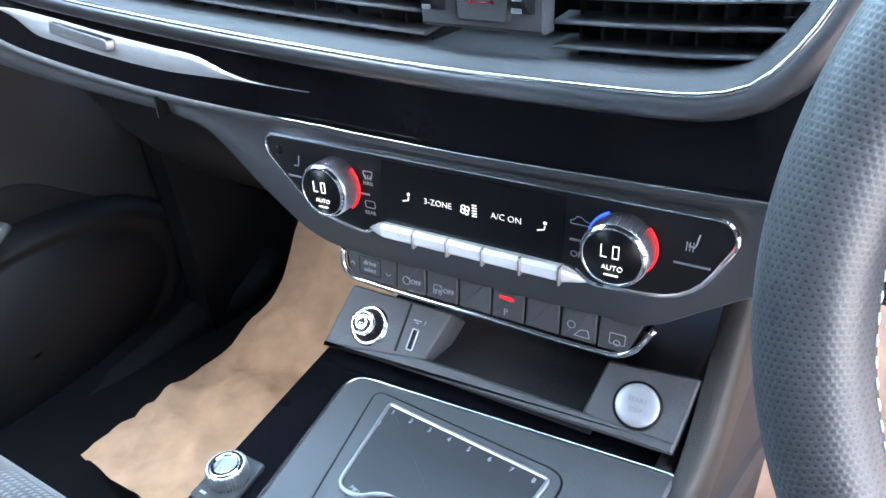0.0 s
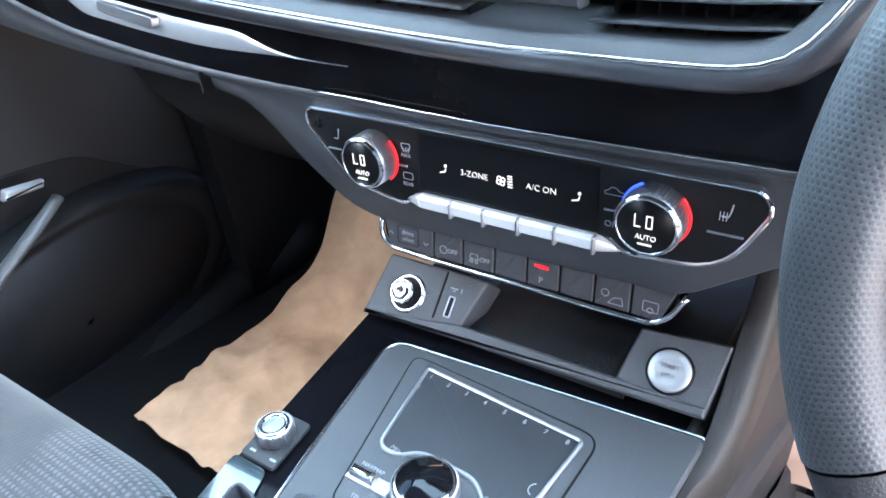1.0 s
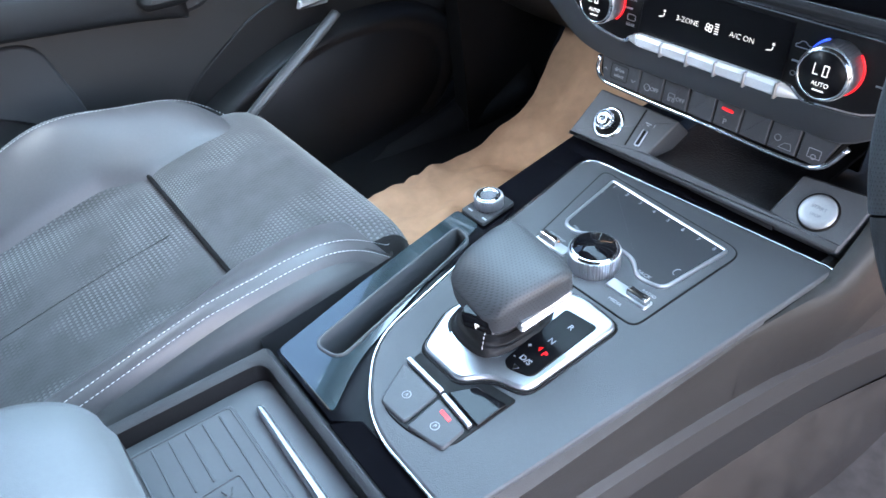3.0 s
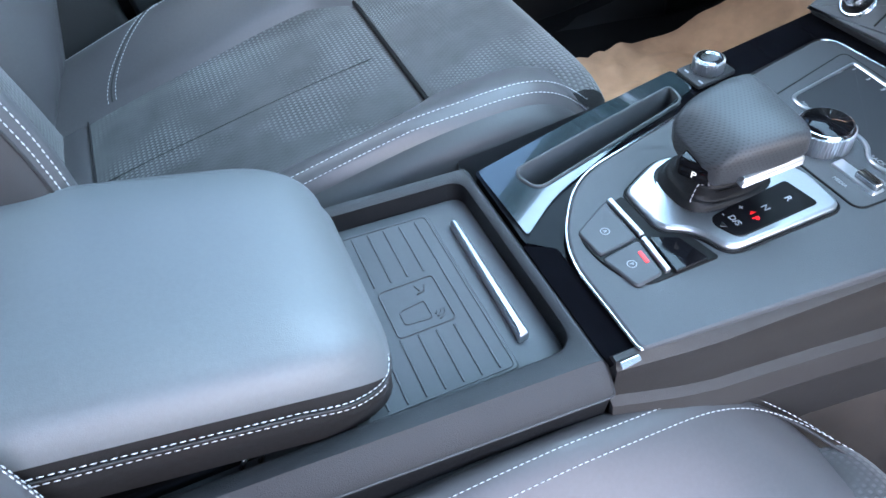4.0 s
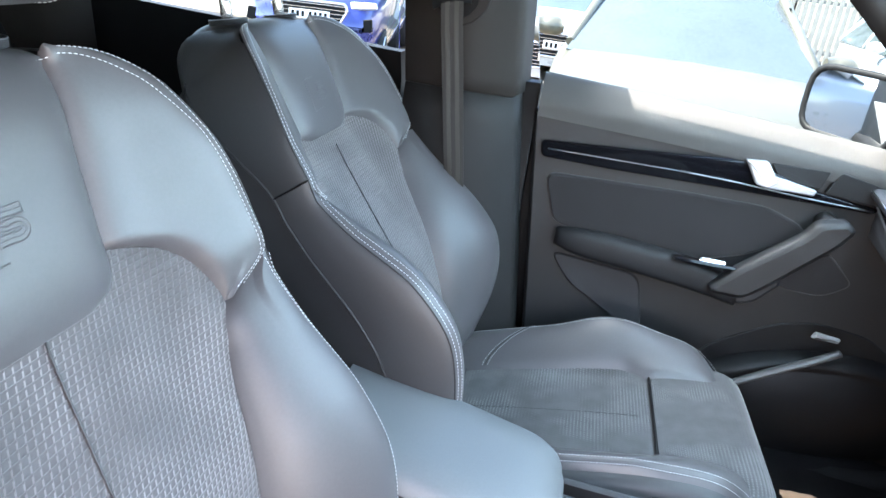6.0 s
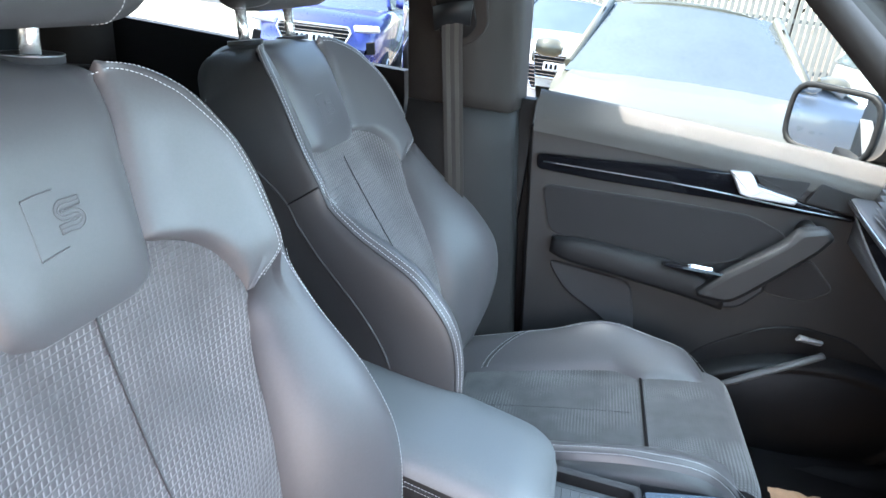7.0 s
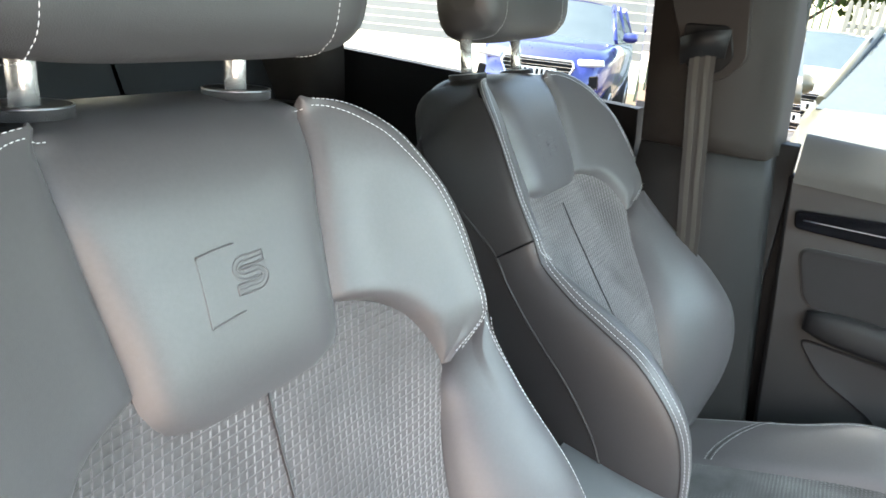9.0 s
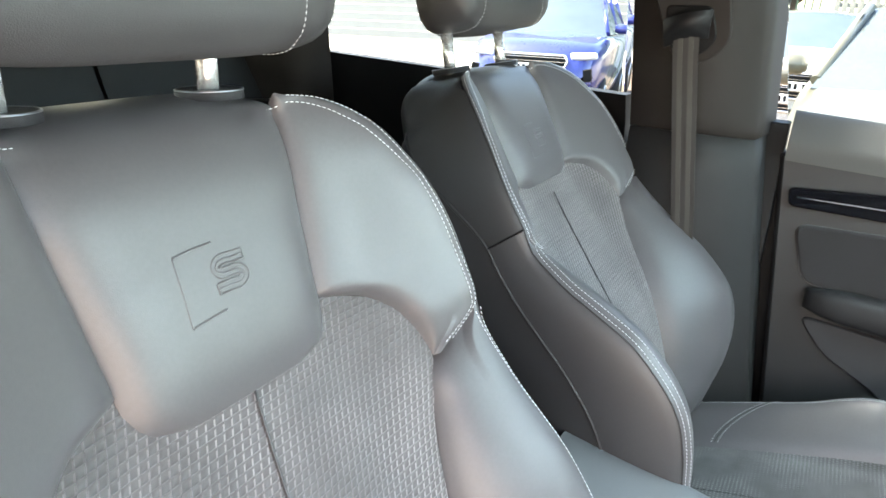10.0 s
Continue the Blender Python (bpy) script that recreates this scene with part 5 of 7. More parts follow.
for tx, ty, st, rot in ((-0.026, 0.243, "NAV/MAP", -2), (-0.022, 0.217, "TEL", 0), (0.084, 0.2445, "RADIO", 0), (0.070, 0.2165, "MEDIA", 0)):
    lettering(st, 0.0048, DK @ pose(tx, ty, 0.0070, 0, 0, rot), DIM, pad, "lettering")
for x in (-0.047, 0.085):
    pts = [(x + 0.004 * math.cos(a), (0.325 if x < 0 else 0.282) + 0.005 * math.sin(a), 0.0088) for a in (np.linspace(-1.4, 1.4, 10) + (0 if x < 0 else math.pi))]
    part("corner_mark", tube([DK @ Vector(p) for p in pts], 0.0005, 5), pad, "", DIM)
cm = DK @ pose(0.024, 0.240, 0.006)
part("controller_ring", knurl(0.0235, 0.0, 0.019, 60, cm, 0.0005), pad, "knurled chrome controller ring", SATIN, 30)
part("controller_top", lathe([(0.0225, 0.019), (0.0215, 0.0212), (0.0200, 0.0216), (0.0001, 0.0214)], 40, cm), pad, "", CHROME)
part("controller_cap", lathe([(0.0196, 0.0214), (0.0190, 0.0224), (0.0001, 0.0227)], 40, cm), pad, "gloss black controller cap", PIANO)
for x0, x1 in ((-0.040, -0.002), (0.050, 0.094)):
    part("controller_rail", box(x0, x1, 0.226, 0.238, 0.006, 0.0085, 0.002, 0.0008, DK), pad, "", SATIN)
    xm = (x0 + x1) / 2 + (-0.005 if x0 < 0 else 0.01)
    part("toggle_key", plate(rounded([(xm - 0.011, 0.228), (xm + 0.011, 0.228), (xm + 0.011, 0.2365), (xm - 0.011, 0.2365)], 0.002), 0.008, 0.0165, 0.003, DK), pad, "chrome toggle key", CHROME, 40)
part("indicator", box(-0.006, 0.002, 0.243, 0.246, 0.0066, 0.0078, 0.001, 0.0003, DK), pad, "lit amber mark", AMBER_LIT)

# gear selector
gear = thing("gear_selector", "black perforated leather gear lever on a silver plate", "gear lever", DK @ Vector((0.045, 0.12, 0)))
GP = [(-0.024, 0.110, .02), (0.040, 0.200, .02), (0.093, 0.196, .010), (0.092, 0.092, .012), (0.062, 0.082, .02), (0.048, 0.060, .008), (0.000, 0.060, .008)]
part("gear_plate", plate(rounded(GP, .01, 6), 0.005, 0.0115, 0.003, DK), gear, "satin silver selector plate", SATIN, 40)
part("plate_joint", tube(np.array([DK @ Vector((x, y, 0.0064)) for x, y in inset(rounded(GP, .01, 6), -0.0015)]), 0.0012, 6, closed=True), gear, "", DEEP)
part("position_panel", plate(rounded([(0.052, 0.176, .004), (0.084, 0.180, .004), (0.086, 0.104, .006), (0.066, 0.096, .006), (0.058, 0.100, .004), (0.056, 0.118, .004)], .004), 0.0116, 0.0128, 0.0004, DK), gear, "dark position panel", SCREEN)
for st, x, y, mt, sz in (("R", 0.070, 0.163, DIM, .0095), ("N", 0.070, 0.141, DIM, .0095), ("P", 0.076, 0.127, RED_LIT, .0095), ("D/S", 0.070, 0.112, DIM, .0095), ("+", 0.061, 0.125, DIM, .008), ("-", 0.061, 0.109, DIM, .008)):
    lettering(st, sz * 0.8, DK @ pose(x, y, 0.0130), mt, gear, "lettering", bold=0.0001)
part("arrow_mark", plate([(0.067, 0.103), (0.073, 0.103), (0.070, 0.0985)], 0.0128, 0.0131, 0.0001, DK), gear, "", DIM)
part("arrow_mark", plate([(0.0675, 0.129), (0.0705, 0.132), (0.0705, 0.126)], 0.0128, 0.0131, 0.0001, DK), gear, "", RED_LIT)
# gaiter and handle
gb = np.array([[tuple(DK @ Vector((0.022 + (0.034 - 0.017 * k) * np.sign(math.cos(a)) * abs(math.cos(a)) ** 0.7 + 0.010 * k + 0.0018 * math.sin(9 * k + 3 * math.cos(a)), 0.128 + (0.044 - 0.022 * k) * np.sign(math.sin(a)) * abs(math.sin(a)) ** 0.7 - 0.004 * k, 0.010 + 0.043 * k + 0.003 * math.sin(20 * k + 2 * a)))) for a in np.linspace(0, 2 * np.pi, 36, endpoint=False)] for k in np.linspace(0, 1, 14)])
part("gaiter", grid(gb, close_v=True), gear, "black leather gaiter", HARD)
part("stitching", stitches(smooth_path([gb[i][30] + np.array((0, -0.0008, 0.0005)) for i in range(2, 12)], 30), 0.0035, 0.0018, 0.0005), gear, "white stitching", STITCH)
# handle: a broad wedge that widens towards the front, tilted to the driver
hx, hy, hz = 0.031, 0.121, 0.0640
hs = []
for k in np.r_[0, 0.02, np.linspace(0.05, 0.95, 18), 0.98, 1]:
    yy = -0.031 + 0.080 * k
    wl = spline([0, 0.05, 0.16, 0.45, 0.80, 0.95, 1], [0.019, 0.028, 0.033, 0.038, 0.040, 0.036, 0.022])(k)
    zt = spline([0, 0.05, 0.20, 0.45, 0.80, 0.95, 1], [0.002, 0.007, 0.018, 0.023, 0.022, 0.016, 0.008])(k)
    zb = spline([0, 0.06, 0.3, 0.6, 1], [-0.015, -0.020, -0.019, -0.014, -0.004])(k)
    ring = []
    for a in np.linspace(0, 2 * np.pi, 40, endpoint=False):
        c, s_ = math.cos(a), math.sin(a)
        ring.append(tuple(DK @ pose(hx, hy, hz, 6, 4, -4) @ Vector((wl * np.sign(c) * abs(c) ** 0.42, yy, (zt if s_ > 0 else -zb) * np.sign(s_) * abs(s_) ** 0.5))))
    hs.append(ring)
hg = grid(np.array(hs), close_v=True, caps=True)
ha = np.array(hs)
len_g = np.cumsum(np.linalg.norm(np.diff(ha, axis=1, prepend=ha[:, :1]), axis=2), axis=1)
part("lever_grip", (*hg, np.stack([len_g.ravel(), ha[:, :, 1].ravel()], 1)), gear, "perforated black leather grip", perforated("perforated_leather", (0.034, 0.035, 0.038), 0.0026, 0.22))
hm = DK @ pose(hx, hy, hz, 6, 4, -4)
part("grip_trim", box(0.030, 0.0405, -0.010, 0.042, -0.014, -0.006, 0.003, 0.002, hm), gear, "satin grip trim", SATIN)
bm_ = hm @ pose(0.012, -0.0285, -0.0085, 0, 0, 28)
part("park_button", box(-0.014, 0.014, -0.006, 0.006, -0.0085, 0.0085, 0.004, 0.002, bm_), gear, "gloss black park button", PIANO)
lettering("P", 0.009, bm_ @ pose(0, -0.0063, -0.003, 90, 0, 0), WHITE_LIT, gear, "lettering")
part("lever_neck", tube([tuple(DK @ Vector((0.032, 0.124, 0.035))), tuple(DK @ Vector((0.034, 0.126, 0.052)))], [0.019, 0.022], 16), gear, "", DEEP)

# parking brake and hold keys
keys = thing("parking_brake_keys", "two grey parking brake keys with a lit red mark", "switch panel", DK @ Vector((0.05, 0.04, 0)))
KP = [(0.000, 0.058, .006), (0.046, 0.058, .004), (0.062, 0.078, .006), (0.091, 0.084, .004), (0.090, 0.016, .014), (0.055, 0.002, .02), (0.018, 0.002, .02)]
part("key_surround", plate(rounded(KP, .008, 6), 0.004, 0.0066, 0.0006, DK), keys, "", DEEP)
deck([(0.0015, 0.0405), (0.0475, 0.0405), (0.0505, 0.0055), (0.021, 0.0035)], 0.006, 0.0090, "hold_key", SOFT_GREY, "", 0.0015, 0.004, keys)
deck([(0.0500, 0.0395), (0.0865, 0.0365), (0.0885, 0.0130), (0.0540, 0.0050)], 0.006, 0.0090, "brake_key", SOFT_GREY, "", 0.0015, 0.004, keys)
deck([(0.0015, 0.0470), (0.0475, 0.0470), (0.0475, 0.0425), (0.0015, 0.0425)], 0.006, 0.0105, "key_bar", SATIN, "", 0.001, 0.001, keys)
deck([(0.0500, 0.0460), (0.0865, 0.0430), (0.0865, 0.0385), (0.0500, 0.0415)], 0.006, 0.0105, "key_bar", SATIN, "", 0.001, 0.001, keys)
deck([(0.051, 0.048), (0.062, 0.068), (0.090, 0.074), (0.090, 0.045)], 0.006, 0.0095, "dark_window", PIANO, "", 0.001, 0.002, keys)
deck([(0.061, 0.0345), (0.073, 0.0338), (0.073, 0.0308), (0.061, 0.0315)], 0.0089, 0.0096, "indicator", RED_LIT, "lit red mark", 0.0002, 0.0005, keys)
for x, y, st in ((0.031, 0.022, "A"), (0.069, 0.021, "P")):
    part("brake_symbol", tube([tuple(DK @ Vector((x + 0.0035 * math.cos(a), y + 0.0035 * math.sin(a), 0.0092))) for a in np.linspace(0, 2 * np.pi, 24, endpoint=False)], 0.0004, 5, closed=True), keys, "", DIM)
    lettering(st, 0.0042, DK @ pose(x, y, 0.0093), DIM, keys, "lettering")

# charging tray between deck and armrest
tray = thing("charging_tray", "black rubber phone tray with raised ribs and a charging sign", "storage tray", (0, -0.13, 0.78))
TO = [(-0.108, -0.034, .006), (0.1305, -0.034, .006), (0.108, -0.46, .02), (-0.128, -0.46, .02)]
TI = [(-0.094, -0.046, .014), (0.106, -0.046, .022), (0.094, -0.40, .02), (-0.112, -0.40, .02)]
to, ti = rounded(TO, .01, 6), rounded(TI, .015, 6)
zt = 0.812
rings = [np.c_[to * (1.088, 1), np.full(len(to), zt - 0.0225)], np.c_[to * (1.07, 1), np.full(len(to), zt - 0.016)], np.c_[to, np.full(len(to), zt - 0.006)], np.c_[inset(to, 0.005), np.full(len(to), zt)], np.c_[inset(ti, -0.004), np.full(len(ti), zt)], np.c_[ti, np.full(len(ti), zt - 0.004)], np.c_[inset(ti, 0.001), np.full(len(ti), 0.785)]]
part("tray_body", grid(np.array(rings[:6]), close_v=True), tray, "grained black tray surround", SOFT, 50)
# inner wall in darker plastic: the tray's deep shade put into its colour
part("tray_wall", grid(np.array(rings[5:]), close_v=True), tray, "inner wall, darkened for the shade in the tray", HARD, 50)
part("tray_joint", tube(np.c_[to * (1.089, 1), np.full(len(to), zt - 0.0235)], 0.0010, 6, closed=True), tray, "pale joint line", SOFT_GREY)
part("tray_under", grid(np.array([np.c_[to * (1.075, 1), np.full(len(to), zt - 0.024)], np.c_[to * (1.04, 1), np.full(len(to), zt - 0.06)], np.c_[to * (1.04, 1), np.full(len(to), 0.62)]]), close_v=True), tray, "", HARD)
part("tray_floor", plate(inset(ti, 0.001), 0.78, 0.790, 0.001), tray, "", RUBBER)
part("rubber_mat", plate(rounded([(-0.082, -0.085, .006), (0.096, -0.085, .006), (0.094, -0.38, .006), (-0.096, -0.38, .006)], .006), 0.790, 0.7935, 0.001), tray, "ribbed rubber mat", RUBBER)
for k in range(8):
    y = -0.0985 - 0.0142 * k
    for xa, xb in (((-0.076, 0.090),) if k < 1 else ((-0.076, -0.020), (0.041, 0.090))):
        part("mat_rib", box(xa - 0.001 * k, xb, y - 0.0008, y + 0.0008, 0.7935, 0.7944, 0.0007, 0.0004), tray, "", RUBBER)
part("mat_edge", band(rounded([(-0.080, -0.0875), (0.0935, -0.0875), (0.0915, -0.377), (-0.093, -0.377)], .006), 0.0010, 0.7935, 0.7943, 0.0003), tray, "", RUBBER)
part("sign_frame", band(rounded([(-0.014, -0.108), (0.036, -0.108), (0.036, -0.156), (-0.014, -0.156)], .005), 0.0012, 0.7935, 0.7948, 0.0004), tray, "", RUBBER)
part("charging_sign", join(band(rounded([(0.008, -0.124), (0.028, -0.124), (0.026, -0.147), (0.011, -0.147)], .004), 0.0010, 0.7935, 0.7946, 0.0004), *[tube([(0.022 + 0.0030 * math.cos(a) * (k + 1), -0.122 + 0.0030 * math.sin(a) * (k + 1), 0.7941) for a in np.linspace(0.2, 1.5, 6)], 0.0006, 5) for k in range(3)], tube([(-0.006, -0.118, 0.7941), (0.000, -0.121, 0.7941), (0.001, -0.127, 0.7941)], 0.0006, 5), tube([(-0.008, -0.126, 0.7941), (-0.002, -0.124, 0.7941)], 0.0006, 5)), tray, "", RUBBER)
part("silver_strip", plate(rounded([(-0.060, -0.0655), (0.066, -0.0665), (0.074, -0.066), (0.075, -0.076), (0.067, -0.0745), (-0.062, -0.0715)], .003), 0.790, 0.7985, 0.002), tray, "satin silver clip strip", SATIN, 40)

# armrest
arm_r = thing("armrest", "grey leather centre armrest with double white stitching", "armrest", (0, -0.35, 0.75))
secs = []
for k in np.linspace(0, 1, 34) ** 1.5:
    y = -0.174 - 0.329 * k
    e = (1 - (1 - min(k / 0.20, 1)) ** 2.4) ** 0.5
    yb = y
    wd = 0.101 * (0.72 + 0.28 * e)
    cut = 0.25 + 0.35 * e
    ztop = 0.846 + 0.027 * e + 0.004 * math.sin(np.pi * k) + 0.068 * k
    zlow = 0.797 + 0.082 * k + 0.012 * (1 - e)
    ring = []
    for a, (cx, cz) in enumerate(((-1.0, 0.0), (-1.0, cut * 0.5), (-0.985, cut), (-0.93, 0.85), (-0.80, 0.97), (-0.5, 1.0), (0, 1.01), (0.5, 1.0), (0.80, 0.97), (0.93, 0.85), (0.985, cut), (1.0, cut * 0.5), (1.0, 0.0), (0.9, -0.05), (-0.9, -0.05))):
        ring.append((cx * wd * (1.22 if cx < 0 else 1.0), yb, zlow + (ztop - zlow) * cz))
    secs.append(ring)
front = [[(x * 0.88, -0.170, 0.826 + (z - 0.826) * 0.70) for x, y, z in secs[0]]]
loft = np.array(front + secs)
# light from above is put into the colours: pale pad, dark side and front
part("arm_pad", grid(loft[:, 2:11]), arm_r, "smooth grey leather pad, lightened for light from above", LEATHER_ARM_LIT)
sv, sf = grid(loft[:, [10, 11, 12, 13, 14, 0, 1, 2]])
part("arm_side", (sv, sf), arm_r, "leather side of the armrest, darkened for shade", LEATHER_ARM_SHADED)
part("arm_front", (front[0], [tuple(range(15))]), arm_r, "leather front of the armrest, darkened for shade", LEATHER_ARM_SHADED)
for dz in (-0.0005, -0.0078, -0.0042):
    zz = 0.845 + dz
    line = smooth_path([(0.1025, -0.50, zz + 0.066), (0.1025, -0.36, zz + 0.036), (0.1022, -0.24, zz + 0.006), (0.1000, -0.205, zz - 0.006), (0.084, -0.1795, zz - 0.017), (0.06, -0.1715, zz - 0.020), (-0.075, -0.1715, zz - 0.020), (-0.102, -0.1795, zz - 0.017), (-0.1215, -0.205, zz - 0.006), (-0.1255, -0.36, zz + 0.036)], 160)
    if dz == -0.0042:
        part("arm_joint", tube(line, 0.0010, 6), arm_r, "", LEATHER_SIDE)
        continue
    part("stitching", stitches(line), arm_r, "double white stitching", STITCH)
part("arm_base", box(-0.110, 0.085, -0.50, -0.19, 0.765, 0.801, 0.02, 0.005), arm_r, "", DEEP)
part("arm_rear", box(-0.122, 0.10, -0.62, -0.508, 0.70, 0.925, 0.02, 0.015), arm_r, "", LEATHER_SIDE)
part("console_rear", box(-0.145, 0.145, -0.95, -0.46, 0.47, 0.765, 0.03, 0.02), console, "", SOFT)
part("arm_seam", tube(smooth_path([(-0.1225, -0.472, 0.880), (-0.122, -0.472, 0.915), (-0.105, -0.472, 0.9300), (0.0, -0.472, 0.9295), (0.085, -0.472, 0.9275), (0.100, -0.472, 0.915), (0.1005, -0.472, 0.880)], 40), 0.0022, 6), arm_r, "", DEEP)
for hy_ in (-0.262, -0.274):
    part("latch_pin", tube([(0.082, hy_, 0.806), (0.094, hy_ - 0.004, 0.818), (0.096, hy_ - 0.010, 0.806)], 0.0022, 8), arm_r, "bright latch pin", CHROME)
part("arm_hinge", box(-0.09, 0.09, -0.50, -0.24, 0.75, 0.77, 0.01, 0.003), arm_r, "", GREY_METAL)

buckle = thing("belt_buckle", "black seat belt buckle with a red release button", "belt buckle", (0.150, -0.318, 0.60))
bk = pose(0.150, -0.318, 0.812, -12, 6, 0)
part("buckle_body", box(-0.012, 0.012, -0.026, 0.026, -0.085, 0.0, 0.006, 0.003, bk), buckle, "", HARD)
part("release_button", box(-0.009, 0.009, -0.006, 0.0235, -0.006, 0.0035, 0.003, 0.0015, bk), buckle, "red release button", material("release_red", (0.62, 0.02, 0.02), 0.4, vary=0.05, scale=200))
part("buckle_stalk", tube([tuple(bk @ Vector((0, 0, -0.08))), (0.150, -0.348, 0.58)], 0.008, 8), buckle, "", DEEP)

# ---- dashboard ----
CL = pose(0, 0.402, 0, 90, 0, 0)                  # climate plane: local x, height, towards the seats
DASH_GREY = material("dash_plastic", (0.046, 0.050, 0.057), 0.46, vary=0.10, scale=400, bump=0.2, bump_scale=1200, spec=0.6)
dash = thing("dashboard", "dark dashboard with gloss black strip, chrome edging and air vents", "dashboard", (0, 0.5, 1.0))
# lower panel around climate unit, overhanging the console
dx = np.linspace(-0.74, 0.74, 130)
lip_z = spline([-0.74, -0.55, -0.356, -0.109, 0.058, 0.150, 0.187], [1.185, 1.158, 1.136, 1.117, 1.110, 1.110, 1.112])


def panel_top(x):
    return 1.048 + (0.115 * (-x / 0.74) ** 2.6 + 0.003 * min(1.0, -x / 0.15) if x < 0 else 0.02 * (x / 0.74) ** 1.8)


def swell(x):
    """How far the passenger's half of the strip and panel comes forward."""
    return 0.022 * min(max((-x - 0.12) / 0.35, 0), 1)


def low_edge(x):
    return float(spline([-0.74, -0.56, -0.41, -0.295, -0.258, -0.235, -0.210, -0.186, -0.162, -0.135, -0.10, 0.0, 0.10, 0.135, 0.17, 0.208, 0.30, 0.45, 0.74], [1.085, 1.062, 1.046, 1.033, 1.024, 1.006, 0.982, 0.962, 0.944, 0.934, 0.932, 0.932, 0.933, 0.935, 0.958, 0.982, 0.99, 0.99, 0.99])(x))
rows = []
for x in dx:
    zt = panel_top(x)
    zl = low_edge(x)
    yb = 0.400 - 1.1 * swell(x)
    rows.append([(x, yb - 0.006, zt), (x, yb - 0.010, zt - 0.003), (x, yb - 0.006, zt - 0.008), (x, yb, zt - 0.012), (x, yb + 0.000, (zt + zl) / 2), (x, yb + 0.002, zl + 0.005), (x, yb + 0.010, zl), (x, yb + 0.07, zl - 0.004), (x, yb + 0.30, zl + 0.01)])
part("lower_panel", grid(np.array(rows)), dash, "grained dark lower dashboard", DASH_GREY)
part("panel_joint", box(-0.2985, -0.2970, 0.376, 0.395, 1.038, 1.0570, 0.0003, 0.0002), dash, "", DEEP)
# gloss black strip; its tapered sky reflection is added as a pale satin sheet
def strip_y(x, z):
    z0, z1 = panel_top(x) - 0.002, float(lip_z(x)) - 0.003
    return 0.392 - swell(x) + (0.005 + 0.1 * swell(x)) * (z - z0) / (z1 - z0)


rows = [[(x, strip_y(x, z), z) for z in np.linspace(panel_top(x) - 0.002, float(lip_z(x)) - 0.003, 12)] for x in dx]
part("gloss_strip", grid(np.array(rows)), dash, "gloss black strip", material("gloss_dash", (0.004, 0.004, 0.005), 0.08, vary=0.1, scale=60, spec=0.14))
reflection_top = spline([-0.50, -0.474, -0.416, -0.343, -0.285, -0.246, -0.216, -0.188, -0.160, -0.130], [1.124, 1.1235, 1.117, 1.106, 1.099, 1.0945, 1.085, 1.079, 1.0762, 1.0750])
reflection_low = spline([-0.50, -0.472, -0.447, -0.408, -0.360, -0.286, -0.204, -0.160, -0.130], [1.1225, 1.115, 1.102, 1.095, 1.088, 1.080, 1.0775, 1.0757, 1.0746])
rows = [[(x, strip_y(x, z) - 0.0010 - 0.0012 * math.sin(math.pi * k) ** 0.5, z) for k in np.linspace(0, 1, 7) for z in [float(reflection_low(x)) + (float(reflection_top(x)) - float(reflection_low(x))) * k]] for x in np.linspace(-0.498, -0.131, 70)]
part("strip_inlay", grid(np.array(rows)), dash, "tapered sky reflection on the gloss strip, laid on as pale satin", material("reflection_satin", (0.62, 0.66, 0.70), 0.34, 0.75, vary=0.05, scale=300))
part("silver_line", tube(np.array([(x, 0.3865 - swell(x), panel_top(x) + 0.0005) for x in np.linspace(-0.165, 0.40, 50)]), 0.0009, 6), dash, "thin silver line", CHROME)
m_plate = Matrix.Translation((-0.378, 0.3728, 1.1040)) @ Matrix.Rotation(radians(8), 4, "Y") @ Matrix.Rotation(radians(86), 4, "X")
part("badge_plate", plate(rounded([(-0.040, -0.0055), (0.040, -0.0055), (0.040, 0.0055), (-0.040, 0.0055)], .003, 5), -0.006, 0.0016, 0.0008, m_plate), dash, "small silver plate", SATIN, 40)
# upper dash with vents behind the lip
lip = smooth_path([(-0.74, 0.352, 1.185), (-0.55, 0.351, 1.158), (-0.356, 0.350, 1.136), (-0.109, 0.349, 1.117), (0.058, 0.348, 1.110), (0.150, 0.348, 1.110), (0.187, 0.348, 1.118), (0.206, 0.348, 1.138), (0.222, 0.350, 1.170), (0.236, 0.352, 1.21)], 80)
d_lip = np.gradient(lip, axis=0)
n_lip = np.stack([-d_lip[:, 2], 0 * d_lip[:, 0], d_lip[:, 0]], 1)
n_lip /= np.linalg.norm(n_lip, axis=1)[:, None]


def lip_row(off, dy):
    """A line beside the lip: off inwards (up), dy away from the seats."""
    return lip + n_lip * np.reshape(off, (-1, 1)) + np.array((0, dy, 0))


